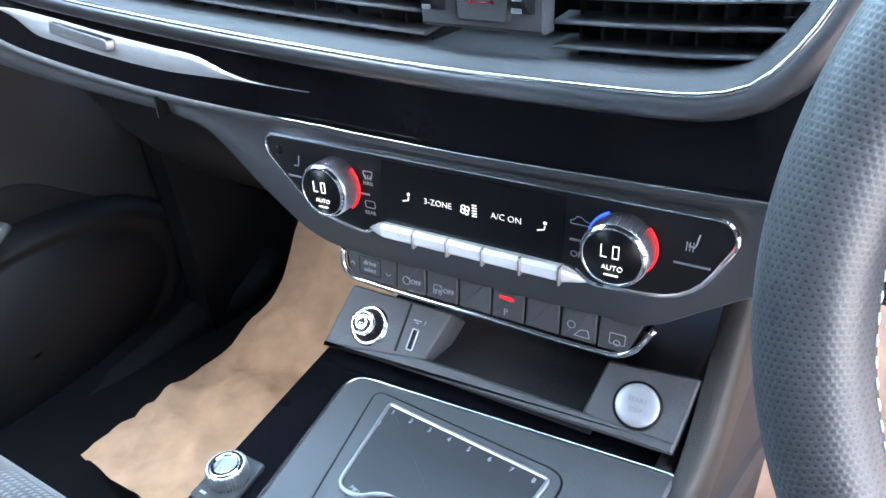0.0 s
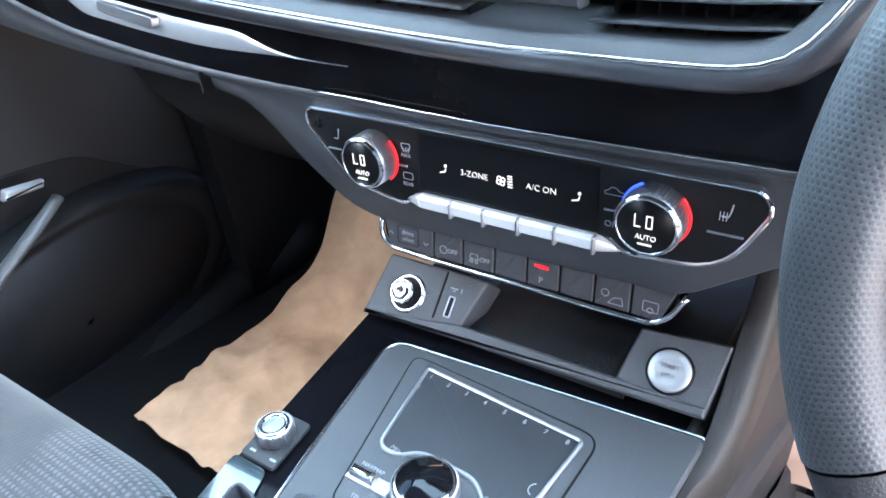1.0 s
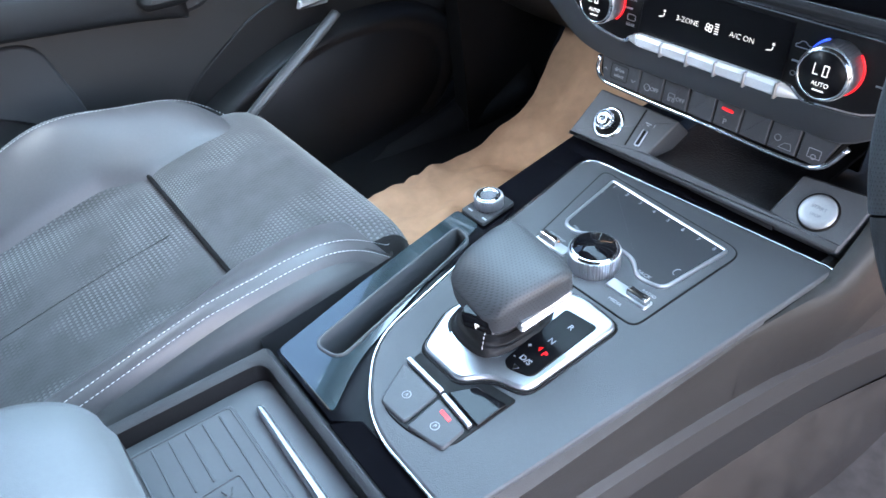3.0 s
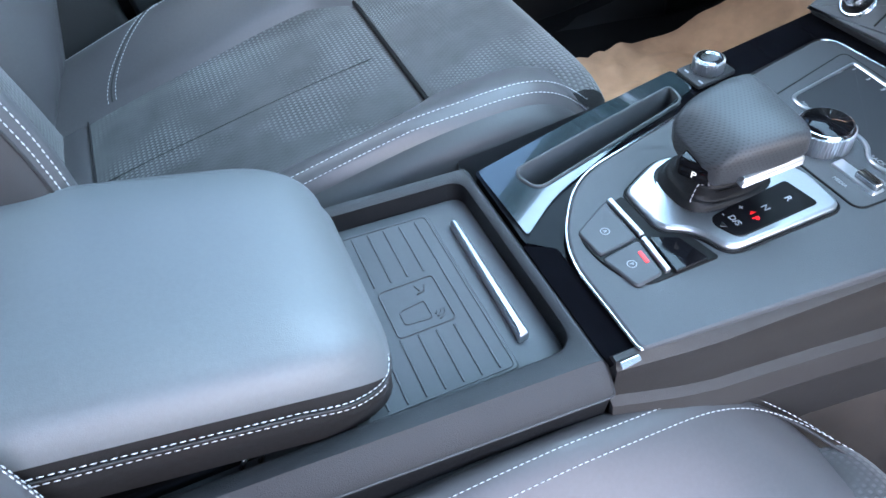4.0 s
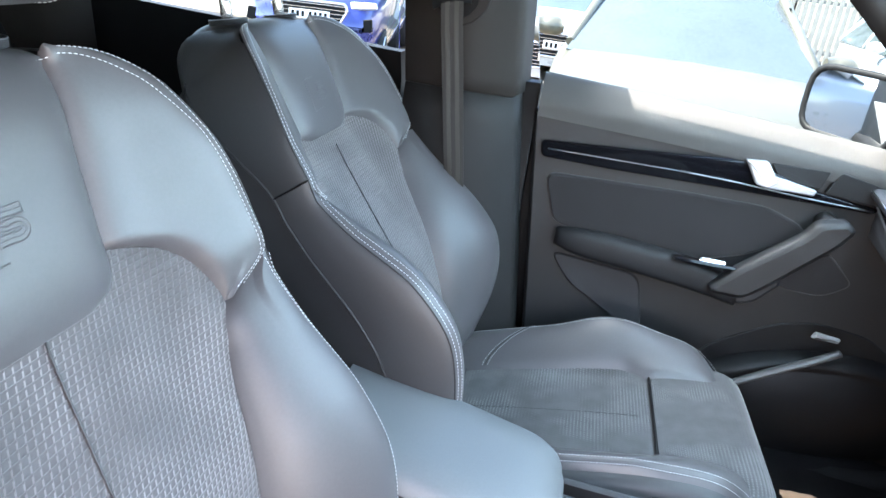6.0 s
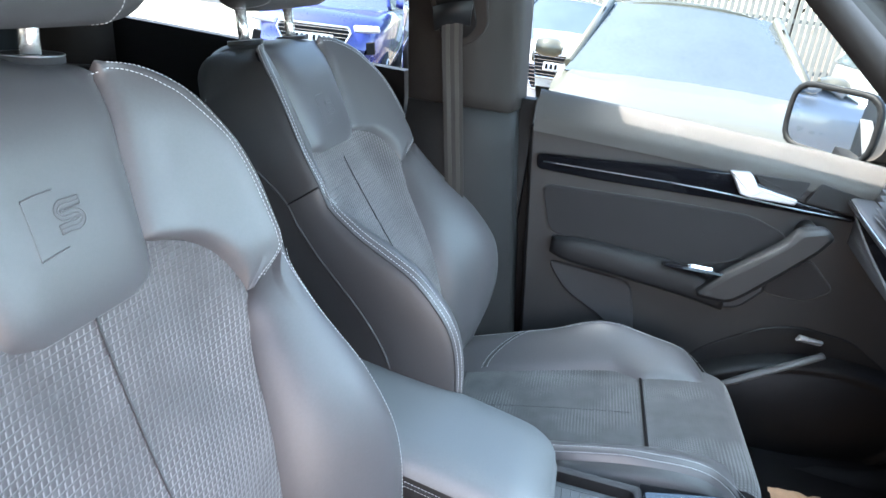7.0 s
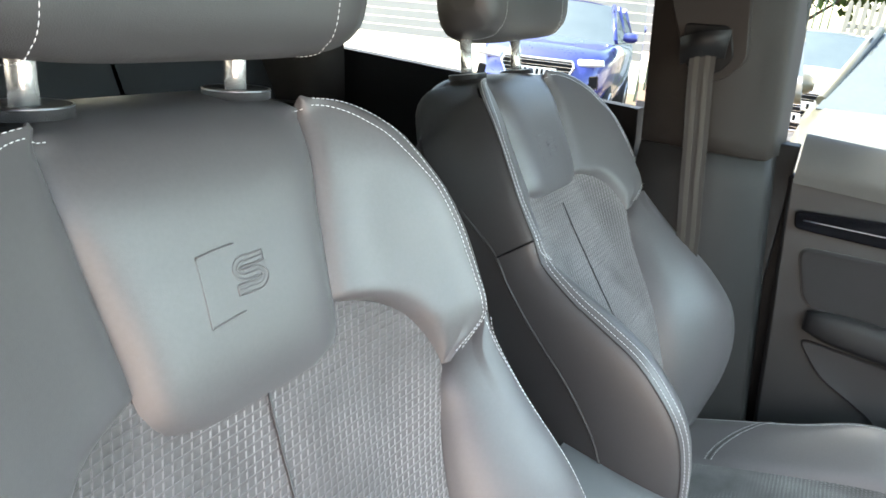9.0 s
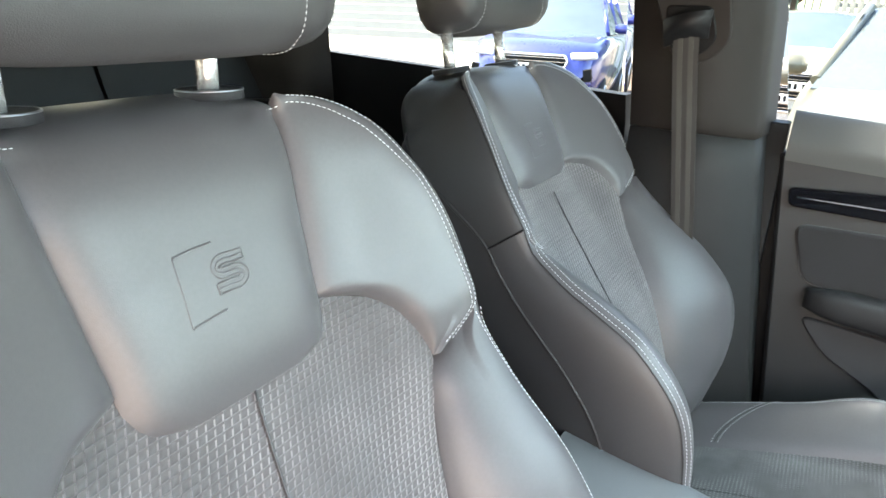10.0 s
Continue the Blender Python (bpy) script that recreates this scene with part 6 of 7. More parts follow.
part("chrome_lip", grid(np.array([lip_row(a, b) for a, b in ((0.006, -0.003), (0.004, -0.0045), (0.0, -0.0045), (-0.005, -0.002), (-0.009, 0.004), (-0.011, 0.014))])), dash, "satin grey metal lip", material("lip_metal", (0.20, 0.205, 0.22), 0.30, 0.9, vary=0.06, scale=500))
part("lip_highlight", tube(lip_row(0.0062, -0.0030), 0.0017, 8), dash, "bright chrome edge", CHROME)
part("lip_underside", grid(np.array([lip_row(a, b) for a, b in ((-0.011, 0.013), (-0.010, 0.035), (-0.004, 0.060))])), dash, "", DEEP)
part("upper_dash", quad_wall(np.array([[(x, 0.37 + 0.06 * k, 1.14 + 0.14 * k) for x in np.linspace(-0.74, 0.74, 20)] for k in np.linspace(0.45, 1, 4)] + [[(x, 0.43 + 0.35 * k, 1.28 - 0.10 * k * k + 0.0 * x) for x in np.linspace(-0.74, 0.74, 20)] for k in np.linspace(0.1, 1, 8)]), -0.02, (0, 0, 1)), dash, "soft black dashboard top", SOFT)
wid = np.interp(lip[:, 0], [-0.74, -0.3, 0.0, 0.2], [0.005, 0.006, 0.0075, 0.008])
part("vent_surround", grid(np.array([lip_row(0.0065, -0.002), lip_row(0.008, -0.001), lip_row(0.0065 + wid * 0.8, 0.003), lip_row(0.0065 + wid, 0.006), lip_row(0.0065 + wid, 0.03), lip_row(0.0065 + wid, 0.08)])), dash, "grey vent surround", SOFT_GREY)
part("vent_back", quad_wall(np.array([[(x, 0.43, z) for x in np.linspace(-0.64, 0.24, 12)] for z in (1.10, 1.27)]), 0.01, (0, 1, 0)), dash, "", DEEP)
for x0, x1 in ((-0.62, -0.002), (0.080, 0.192)):
    for k in range(6):
        n = 14 if x0 < 0 else 7
        xs_ = np.linspace(x0, x1 + 0.006 * k, n)
        sl = [[(x, 0.360 + d, float(lip_z(x)) + 0.0205 + 0.0128 * k + e) for d, e in ((0, 0.0010), (0.002, 0.0016), (0.022, 0.003), (0.022, 0.001), (0.002, -0.0008), (0, -0.0004))] for x in xs_]
        part("vent_slat", grid(np.array(sl), close_v=True, caps=True), dash, "", SOFT_GREY)
    nv = 34 if x0 < 0 else 9
    for x in np.linspace(x0 + 0.010, x1 - 0.004, nv):
        zz = float(lip_z(x)) - 1.11
        part("vent_vane", box(x - 0.0008, x + 0.0008, 0.374, 0.41, 1.118 + zz, 1.22 + zz, 0.0005, 0.0005), dash, "", HARD)
part("vent_tab", tube([(0.121, 0.356, 1.1625), (0.131, 0.352, 1.1630), (0.151, 0.352, 1.1630), (0.161, 0.356, 1.1625)], 0.0032, 8), dash, "chrome vent tab", CHROME)
part("hazard_panel", plate(rounded([(0.000, 1.139), (0.078, 1.137), (0.078, 1.26), (0.000, 1.26)], .002), 0, 0.012, 0.002, pose(0, 0.366, 0, 90, 0, 0)), dash, "grey hazard switch panel", SOFT_GREY)
part("hazard_switch", plate(rounded([(0.026, 1.1435), (0.058, 1.1430), (0.060, 1.178), (0.024, 1.178)], .003), 0.011, 0.0155, 0.001, pose(0, 0.366, 0, 90, 0, 0)), dash, "hazard warning switch", SOFT_GREY)
part("hazard_sign", join(tube(np.array([tuple(pose(0, 0.366, 0, 90, 0, 0) @ Vector((x, y, 0.0158))) for x, y in ((0.0345, 1.1535), (0.0495, 1.1535), (0.042, 1.166))]), 0.0009, 5, closed=True)), dash, "red triangle sign", material("red_print", (0.7, 0.03, 0.05), 0.5))
for x in (0.013, 0.068):
    part("vent_wheel", tube([(x - 0.004, 0.354, 1.162), (x + 0.004, 0.354, 1.162)], 0.014, 20), dash, "ridged vent wheel", HARD)
    part("wheel_mark", join(*[box(x - 0.003, x + 0.003, 0.3398, 0.3405, z - 0.0012, z + 0.0012, 0.0004, 0.0002) for z in (1.152, 1.158, 1.164)]), dash, "", SOFT_GREY)

# climate unit
clim = thing("climate_panel", "black climate control panel with two chrome dials and lit display", "climate panel", (0, 0.392, 1.0))
BEZ = [(-0.184, 1.036, .010), (0.179, 1.033, .010), (0.187, 1.020, .010), (0.163, 0.973, .03), (0.098, 0.968, .01), (0.086, 0.978, .004), (-0.076, 0.976, .004), (-0.088, 0.964, .01), (-0.140, 0.972, .03), (-0.188, 1.022, .010)]
bez = rounded(BEZ, .008, 6)
part("bezel_face", plate(bez, -0.004, 0.010, 0.001, CL), clim, "dark panel face", HARD)
part("chrome_bezel", band(inset(bez, -0.001), 0.0030, 0.004, 0.0118, 0.001, CL), clim, "chrome outline", CHROME, 30)
part("display", plate(rounded([(-0.069, 1.030), (0.078, 1.029), (0.078, 0.980), (-0.073, 0.978)], .001), 0.009, 0.0112, 0.0003, CL), clim, "gloss black display", SCREEN)
for st, x in (("3-ZONE", -0.020), ("A/C ON", 0.0355)):
    lettering(st, 0.0068, CL @ pose(x, 1.0045, 0.0115), WHITE_LIT, clim, "lettering", bold=-0.00012)
def sit_sign(x, flip=1):
    pts = [(x - 0.0034 * flip, 1.0010), (x - 0.0005 * flip, 1.0018), (x + 0.0015 * flip, 1.0022), (x + 0.0022 * flip, 1.0050)]
    return join(tube([tuple(CL @ Vector((a, b, 0.0115))) for a, b in pts], 0.00055, 5), tube([tuple(CL @ Vector((x + 0.0022 * flip + 0.0009 * math.cos(a), 1.0072 + 0.0009 * math.sin(a), 0.0115))) for a in np.linspace(0, 2 * np.pi, 10, endpoint=False)], 0.0005, 5, closed=True))
part("seat_sign", sit_sign(-0.0475), clim, "", WHITE_LIT)
part("seat_sign", sit_sign(0.0625), clim, "", WHITE_LIT)
fan = [tube([tuple(CL @ Vector((0.003 + 0.0022 * math.cos(a) + 0.0017 * math.cos(b), 1.0045 + 0.0022 * math.sin(a) + 0.0017 * math.sin(b), 0.0115))) for b in np.linspace(0, 2 * np.pi, 10, endpoint=False)], 0.0005, 5, closed=True) for a in (0.6, 2.2, 3.7, 5.3)]
fan += [box(0.0085, 0.0125, 1.0003 + 0.0021 * k, 1.0014 + 0.0021 * k, 0.0112, 0.0115, 0.0003, 0.0001, CL) for k in range(5)]
part("fan_sign", join(*fan), clim, "", WHITE_LIT)
# toggles
TOGGLE = material("toggle_silver", (0.80, 0.81, 0.83), 0.35, 0.35, vary=0.05, scale=400)
xsn = np.linspace(-0.070, 0.078, 6)
for a, b in zip(xsn[:-1], xsn[1:]):
    tg = [[(x, y, h) for y, h in ((0.9795, 0.010), (0.9795, 0.0150), (0.9765, 0.0178), (0.9690, 0.0170), (0.9660, 0.0130), (0.9660, 0.006))] for x in (a + 0.0006, b - 0.0006)]
    part("toggle", moved(grid(np.array(tg), caps=True), CL), clim, "silver toggle key", TOGGLE, 30)
    part("toggle_rib", box(b - 0.0012, b + 0.0012, 0.9655, 0.9795, 0.010, 0.0188, 0.0008, 0.0008, CL), clim, "", SATIN)
for x, s in ((-0.070, -1), (0.078, 1)):
    tip = [[(x + s * 0.020 * k, 0.9725 + (y - 0.9725) * (1 - k) ** 0.8 - 0.004 * k, 0.006 + (h - 0.006) * (1 - 0.8 * k)) for y, h in ((0.9795, 0.010), (0.9795, 0.0150), (0.9765, 0.0178), (0.9690, 0.0170), (0.9660, 0.0130), (0.9660, 0.006))] for k in np.linspace(0, 0.98, 8)]
    part("toggle_tip", moved(grid(np.array(tip), caps=True), CL), clim, "", TOGGLE)
# dials
for x, blue in ((-0.1135, False), (0.1175, True)):
    dm = CL @ pose(x, 1.0040, 0.004) @ Matrix.Diagonal((0.84, 0.84, 1.5, 1.0))
    part("dial_collar", lathe([(0.0285, 0), (0.0280, 0.003), (0.0262, 0.0038)], 48, dm), clim, "", PIANO)
    part("dial_ring", knurl(0.0258, 0.002, 0.0165, 90, dm, 0.0003), clim, "knurled chrome dial", SATIN, 30)
    part("dial_rim", lathe([(0.0252, 0.0165), (0.0240, 0.0180), (0.0222, 0.0182), (0.0218, 0.0172)], 48, dm), clim, "", CHROME)
    part("dial_face", lathe([(0.0220, 0.0172), (0.0215, 0.0178), (0.0001, 0.0180)], 48, dm), clim, "gloss black dial display", SCREEN)
    w_, t_ = 0.0050, 0.0007
    seg = [(-0.0085, -0.0085 + t_, 0.0, 0.0105), (-0.0085, -0.0085 + w_, 0.0, t_), (0.0005, 0.0005 + t_, 0.0, 0.0105), (0.0005 + w_ - t_, 0.0005 + w_, 0.0, 0.0105), (0.0005, 0.0005 + w_, 0.0, t_), (0.0005, 0.0005 + w_, 0.0105 - t_, 0.0105)]
    for a, b, c, d in seg:
        part("digit_segment", box(a, b, c - 0.0005, d - 0.0005, 0.0179, 0.0184, 0.0002, 0.0001, dm), clim, "", WHITE_LIT)
    lettering("AUTO", 0.0060, dm @ pose(0.001, -0.0085, 0.0183), WHITE_LIT, clim, "lettering", bold=-0.00012)
    part("auto_mark", box(-0.005, 0.006, -0.0152, -0.0140, 0.018, 0.0184, 0.0005, 0.0001, dm), clim, "", WHITE_LIT)
    arc = [tuple(dm @ Vector((0.0268 * math.cos(a), 0.0268 * math.sin(a), 0.0055))) for a in np.linspace(-0.95, 0.75, 24)]
    part("red_arc", tube(arc, 0.0010, 6), clim, "red light arc", RED_LIT)
    if blue:
        arc = [tuple(dm @ Vector((0.0268 * math.cos(a), 0.0268 * math.sin(a), 0.0055))) for a in np.linspace(2.0, 2.9, 16)]
        part("blue_arc", tube(arc, 0.0009, 6), clim, "blue light arc", BLUE_LIT)
# panel joints and printed signs
for x, z0, z1 in ((-0.0935, 0.980, 1.030), (0.0945, 0.980, 1.028)):
    part("key_joint", box(x - 0.0125, x + 0.0105, 0.9985, 1.0000, 0.0098, 0.0108, 0.0003, 0.0002, CL), clim, "", SATIN)
part("key_joint", box(-0.171, -0.150, 1.0010, 1.0024, 0.0098, 0.0110, 0.0003, 0.0002, CL), clim, "", SATIN)
part("key_joint", box(0.150, 0.172, 0.9985, 0.9999, 0.0098, 0.0110, 0.0003, 0.0002, CL), clim, "", SATIN)
for st, x, z in (("MAX", -0.0835, 1.0085), ("REAR", -0.0840, 0.9835), ("OFF", 0.0885, 0.9885)):
    lettering(st, 0.0044 if st != "OFF" else 0.0066, CL @ pose(x, z, 0.0103), DIM, clim, "lettering")
part("screen_sign", join(band(rounded([(-0.088, 1.0190), (-0.078, 1.0190), (-0.0795, 1.0125), (-0.0865, 1.0125)], .002), 0.0007, 0.0100, 0.0105, 0.0002, CL), *[tube([tuple(CL @ Vector((-0.0855 + 0.0025 * k, 1.0115 + 0.004 * j, 0.0104))) for j in np.linspace(0, 1, 4)], 0.0004, 5) for k in range(3)]), clim, "", DIM)
part("rear_sign", band(rounded([(-0.0885, 0.9940), (-0.0785, 0.9940), (-0.0785, 0.9875), (-0.0885, 0.9875)], .002), 0.0007, 0.0100, 0.0105, 0.0002, CL), clim, "", DIM)
car_sign = rounded([(0.082, 1.0105), (0.096, 1.0105), (0.0965, 1.0135), (0.0925, 1.0140), (0.0900, 1.0165), (0.0860, 1.0165), (0.0845, 1.0140), (0.0818, 1.0135)], .001)
part("recirculate_sign", band(car_sign, 0.0006, 0.0100, 0.0105, 0.0002, CL), clim, "", DIM)
for x in (-0.155, 0.1605):
    part("seat_heat_sign", join(tube([tuple(CL @ Vector((x + a, 1.0115 + b, 0.0104))) for a, b in ((-0.003, 0.0), (0.001, 0.0), (0.002, 0.003), (0.003, 0.009))], 0.0006, 5), *([tube([tuple(CL @ Vector((x - 0.004 + 0.002 * k, 1.0085 + 0.006 * j, 0.0104))) for j in np.linspace(0, 1, 4)], 0.0004, 5) for k in range(3)] if x > 0 else [])), clim, "", DIM)
part("sensor_dot", lathe([(0.0042, 0.010), (0.0040, 0.0115), (0.0020, 0.0118), (0.0001, 0.0110)], 18, CL @ pose(-0.1735, 1.0225, 0)), clim, "", PIANO)

# switch strip below
ST = pose(0, 0.4165, 0.913, 84, 0, 0) @ pose(0, -0.913, 0)
strip = thing("switch_strip", "row of dark grey push buttons with a silver lower edge", "switch panel", (0, 0.41, 0.91))
part("strip_body", plate(rounded([(-0.136, 0.937, .002), (0.137, 0.939, .002), (0.120, 0.902, .010), (-0.120, 0.902, .014), (-0.136, 0.908, .01)], .006), -0.02, 0.002, 0.001, ST), strip, "", DEEP)
bx = [-0.134, -0.079, -0.049, -0.018, 0.012, 0.041, 0.070, 0.099, 0.134]
for i, (a, b) in enumerate(zip(bx[:-1], bx[1:])):
    cut = -0.012 if i == 7 else 0
    part("push_button", plate(rounded([(a + 0.0008, 0.9360), (b - 0.0008, 0.9360), (b - 0.0008 + cut, 0.9052), (a + 0.0008 + (0.006 if i == 0 else 0), 0.9052)], .0012), 0.0, 0.0065, 0.0012, ST), strip, "", SOFT_GREY, 40)
part("silver_edge", tube(np.array([tuple(ST @ Vector(p)) for p in smooth_path([(-0.137, 0.929, 0.004), (-0.1365, 0.912, 0.005), (-0.128, 0.9035, 0.005), (-0.11, 0.9020, 0.005), (0.0, 0.9015, 0.005), (0.112, 0.9015, 0.005), (0.126, 0.909, 0.005), (0.138, 0.929, 0.003)], 60)]), 0.0024, 8), strip, "silver edge", CHROME)
for st, x, z, sz in (("drive", -0.1065, 0.9215, .0065), ("select", -0.1065, 0.9150, .0055), ("OFF", -0.059, 0.915, .006), ("OFF", -0.027, 0.915, .006), ("P", 0.0250, 0.9120, .0078)):
    lettering(st, sz, ST @ pose(x, z, 0.0068), DIM, strip, "lettering")
part("indicator", box(0.0225, 0.0315, 0.9225, 0.9250, 0.0060, 0.0072, 0.0006, 0.0002, ST), strip, "lit red mark", RED_LIT)
part("key_outline", band(rounded([(-0.118, 0.927), (-0.095, 0.927), (-0.095, 0.910), (-0.118, 0.910)], .002), 0.0006, 0.0064, 0.0069, 0.0002, ST), strip, "", DEEP)
part("red_indicator", plate(rounded([(0.019, 0.9255), (0.030, 0.9255), (0.030, 0.9230), (0.019, 0.9230)], .0005), 0.0062, 0.0070, 0.0002, ST), strip, "lit red mark", RED_LIT)
def ring_sign(x, z, r):
    return tube([tuple(ST @ Vector((x + r * math.cos(a), z + r * math.sin(a), 0.0068))) for a in np.linspace(0, 2 * np.pi, 16, endpoint=False)], 0.0004, 5, closed=True)
part("stop_sign", ring_sign(-0.0685, 0.915, 0.0036), strip, "", DIM)
part("skid_sign", join(ring_sign(-0.0400, 0.912, 0.0014), ring_sign(-0.0350, 0.912, 0.0014), band([tuple(ST @ Vector((0, 0, 0)))[:2]] * 0 + [(-0.042, 0.914), (-0.033, 0.914), (-0.034, 0.919), (-0.041, 0.919)], 0.0006, 0.0064, 0.0069, 0.0002, ST)), strip, "", DIM)
part("hill_sign", join(ring_sign(0.079, 0.9175, 0.0030), band(rounded([(0.081, 0.909), (0.094, 0.909), (0.092, 0.916), (0.086, 0.915)], .001), 0.0006, 0.0064, 0.0069, 0.0002, ST)), strip, "", DIM)
part("screen_sign", join(band(rounded([(0.108, 0.911), (0.120, 0.911), (0.120, 0.920), (0.108, 0.920)], .001), 0.0006, 0.0064, 0.0069, 0.0002, ST), ring_sign(0.114, 0.9125, 0.0022)), strip, "", DIM)
part("arrow_mark", join(tube([tuple(ST @ Vector(p)) for p in ((-0.128, 0.917, .0068), (-0.1255, 0.9195, .0068), (-0.123, 0.917, .0068))], 0.0004, 5), tube([tuple(ST @ Vector(p)) for p in ((-0.0895, 0.9165, .0068), (-0.087, 0.914, .0068), (-0.0845, 0.9165, .0068))], 0.0004, 5)), strip, "", DIM)

# shelf front below: socket, usb, open box, start button
SH = pose(0, 0.405, 0.862, 45, 0, 0)              # local x, up the slope, out of it
SHELF_RUBBER = material("shelf_rubber", (0.012, 0.012, 0.0135), 0.6, vary=0.15, scale=300, bump=0.5, bump_scale=500, spec=0.3)
shelf = thing("front_shelf", "dark grey slanted shelf with socket, port and start button", "storage shelf", (0, 0.4, 0.86))
part("shelf_left", plate(rounded([(-0.150, -0.030), (-0.046, -0.017), (-0.034, 0.030), (-0.142, 0.030)], .003), -0.03, 0.0, 0.002, SH), shelf, "", SOFT_GREY, 40)
part("shelf_right", plate(rounded([(0.096, -0.014), (0.166, -0.022), (0.172, 0.036), (0.104, 0.030)], .003), -0.03, 0.0, 0.002, SH), shelf, "", SOFT_GREY, 40)
part("shelf_lip", plate(rounded([(-0.150, -0.030), (0.166, -0.022), (0.166, -0.013), (-0.05, -0.014)], .002), -0.03, 0.001, 0.002, SH), shelf, "", SOFT_GREY, 40)
part("shelf_floor", weld(quad_wall(np.array([[(x, y, 0.842 + (y - 0.40) * 0.10) for x in (-0.05, 0.03, 0.105)] for y in (0.392, 0.47, 0.55)]), -0.005, (0, 0, 1))), shelf, "dark rubber shelf floor", SHELF_RUBBER, 40)
part("shelf_back", box(-0.04, 0.105, 0.550, 0.556, 0.83, 0.92, 0.001, 0.001), shelf, "", DEEP)
# flank beside the start button, running down into the footwell
rows = []
for y in np.linspace(0.27, 0.76, 30):
    k = min(max((y - 0.27) / 0.15, 0), 1)
    k = k * k * (3 - 2 * k)
    w = 0.140 + 0.030 * min((y + 0.02) / 0.42, 1)
    top = min(max(0.8305 + 0.0385 * (y - 0.34) - 0.006 * (1 - k), y + 0.4565), 0.985)
    base = w - 0.001 + 0.0025 * k
    rows.append([(base, y, top - 0.014), (base + 0.001, y, top - 0.001), (base + 0.002, y, top), (base + 0.003 + 0.012 * k, y, top - 0.0008), (base + 0.004 + 0.015 * k, y, top - 0.005), (w + 0.004 + 0.020 * k, y, top - 0.016), (w + 0.0055 + 0.016 * k, y, max(0.79, float(strip_z(y)) + 0.04)), (w + 0.0070 + 0.006 * k, y, float(strip_z(y)) + 0.008), (w + 0.004, y, float(strip_z(y)) - 0.002)])
part("shelf_flank", grid(np.array(rows)), console, "grey-brown console flank beside the shelf", FLANK, 50)
lm = SH @ pose(-0.109, -0.002, 0)
part("socket_ring", lathe([(0.0185, 0), (0.0180, 0.0022), (0.0150, 0.0022), (0.0140, -0.002)], 36, lm), shelf, "", CHROME)
part("socket_well", lathe([(0.0148, 0.0012), (0.0130, 0.0005), (0.0001, 0.0003)], 30, lm), shelf, "", DEEP)
part("lighter_knob", knurl(0.0105, 0.0, 0.014, 28, lm, 0.0005), shelf, "chrome cigarette lighter", CHROME, 30)
part("lighter_cap", lathe([(0.0098, 0.0138), (0.0085, 0.0158), (0.004, 0.0150), (0.0001, 0.0146)], 24, lm), shelf, "", CHROME)
part("usb_port", band(rounded([(-0.066, -0.012), (-0.059, -0.012), (-0.059, 0.008), (-0.066, 0.008)], .002), 0.0014, 0.0, 0.0014, 0.0004, SH), shelf, "", GREY_METAL)
part("usb_well", plate(rounded([(-0.0648, -0.0108), (-0.0602, -0.0108), (-0.0602, 0.0068), (-0.0648, 0.0068)], .001), -0.001, 0.0006, 0.0002, SH), shelf, "", DEEP)
part("usb_sign", join(box(-0.068, -0.060, 0.0145, 0.0155, 0, 0.0004, 0.0002, 0.0001, SH), box(-0.065, -0.062, 0.0125, 0.0133, 0, 0.0004, 0.0002, 0.0001, SH)), shelf, "", DIM)
lettering("1", 0.006, SH @ pose(-0.056, 0.0145, 0.0004), DIM, shelf, "lettering")
part("shelf_groove", box(-0.0765, -0.0745, -0.016, 0.028, -0.001, 0.0008, 0.0006, 0.0004, SH), shelf, "", DEEP)
sm = SH @ pose(0.134, 0.004, 0)
part("start_ring", lathe([(0.0180, 0), (0.0178, 0.0015), (0.0160, 0.0015)], 40, sm), shelf, "", DEEP)
part("start_button", lathe([(0.0162, 0.0), (0.0160, 0.0035), (0.0152, 0.0042), (0.010, 0.0043), (0.0001, 0.0043)], 40, sm), shelf, "brushed silver start button", material("button_silver", (0.40, 0.41, 0.43), 0.48, 0.8, vary=0.06, scale=500))
lettering("START", 0.0050, sm @ pose(0, 0.003, 0.0045), GREY_METAL, shelf, "lettering")
lettering("STOP", 0.0042, sm @ pose(0, -0.004, 0.0045), GREY_METAL, shelf, "lettering")

# glove box and footwell lining
structure("wall_glovebox", quad_wall(np.array([[(x, 0.52 + 0.10 * k + 0.22 * k * k, 1.01 - 0.30 * k) for x in np.linspace(-0.66, -0.19, 10)] for k in np.linspace(0, 1, 8)]), 0.02, (0, 1, 0)), SOFT, "dark glovebox underside above the footwell", "trim")
structure("wall_kick_panel", quad_wall(np.array([[(-0.69 + 0.05 * math.sin(3 * z), y, z) for y in np.linspace(0.62, 1.0, 6)] for z in np.linspace(0.47, 1.0, 8)]), -0.04, (1, 0, 0)), HARD, "dark footwell side lining", "trim")
structure("trim_sill", tube(smooth_path([(-0.70, -0.3, 0.53), (-0.70, 0.2, 0.53), (-0.69, 0.6, 0.545), (-0.66, 0.8, 0.60)], 24), 0.045, 12), HARD, "dark door sill cover", "trim")

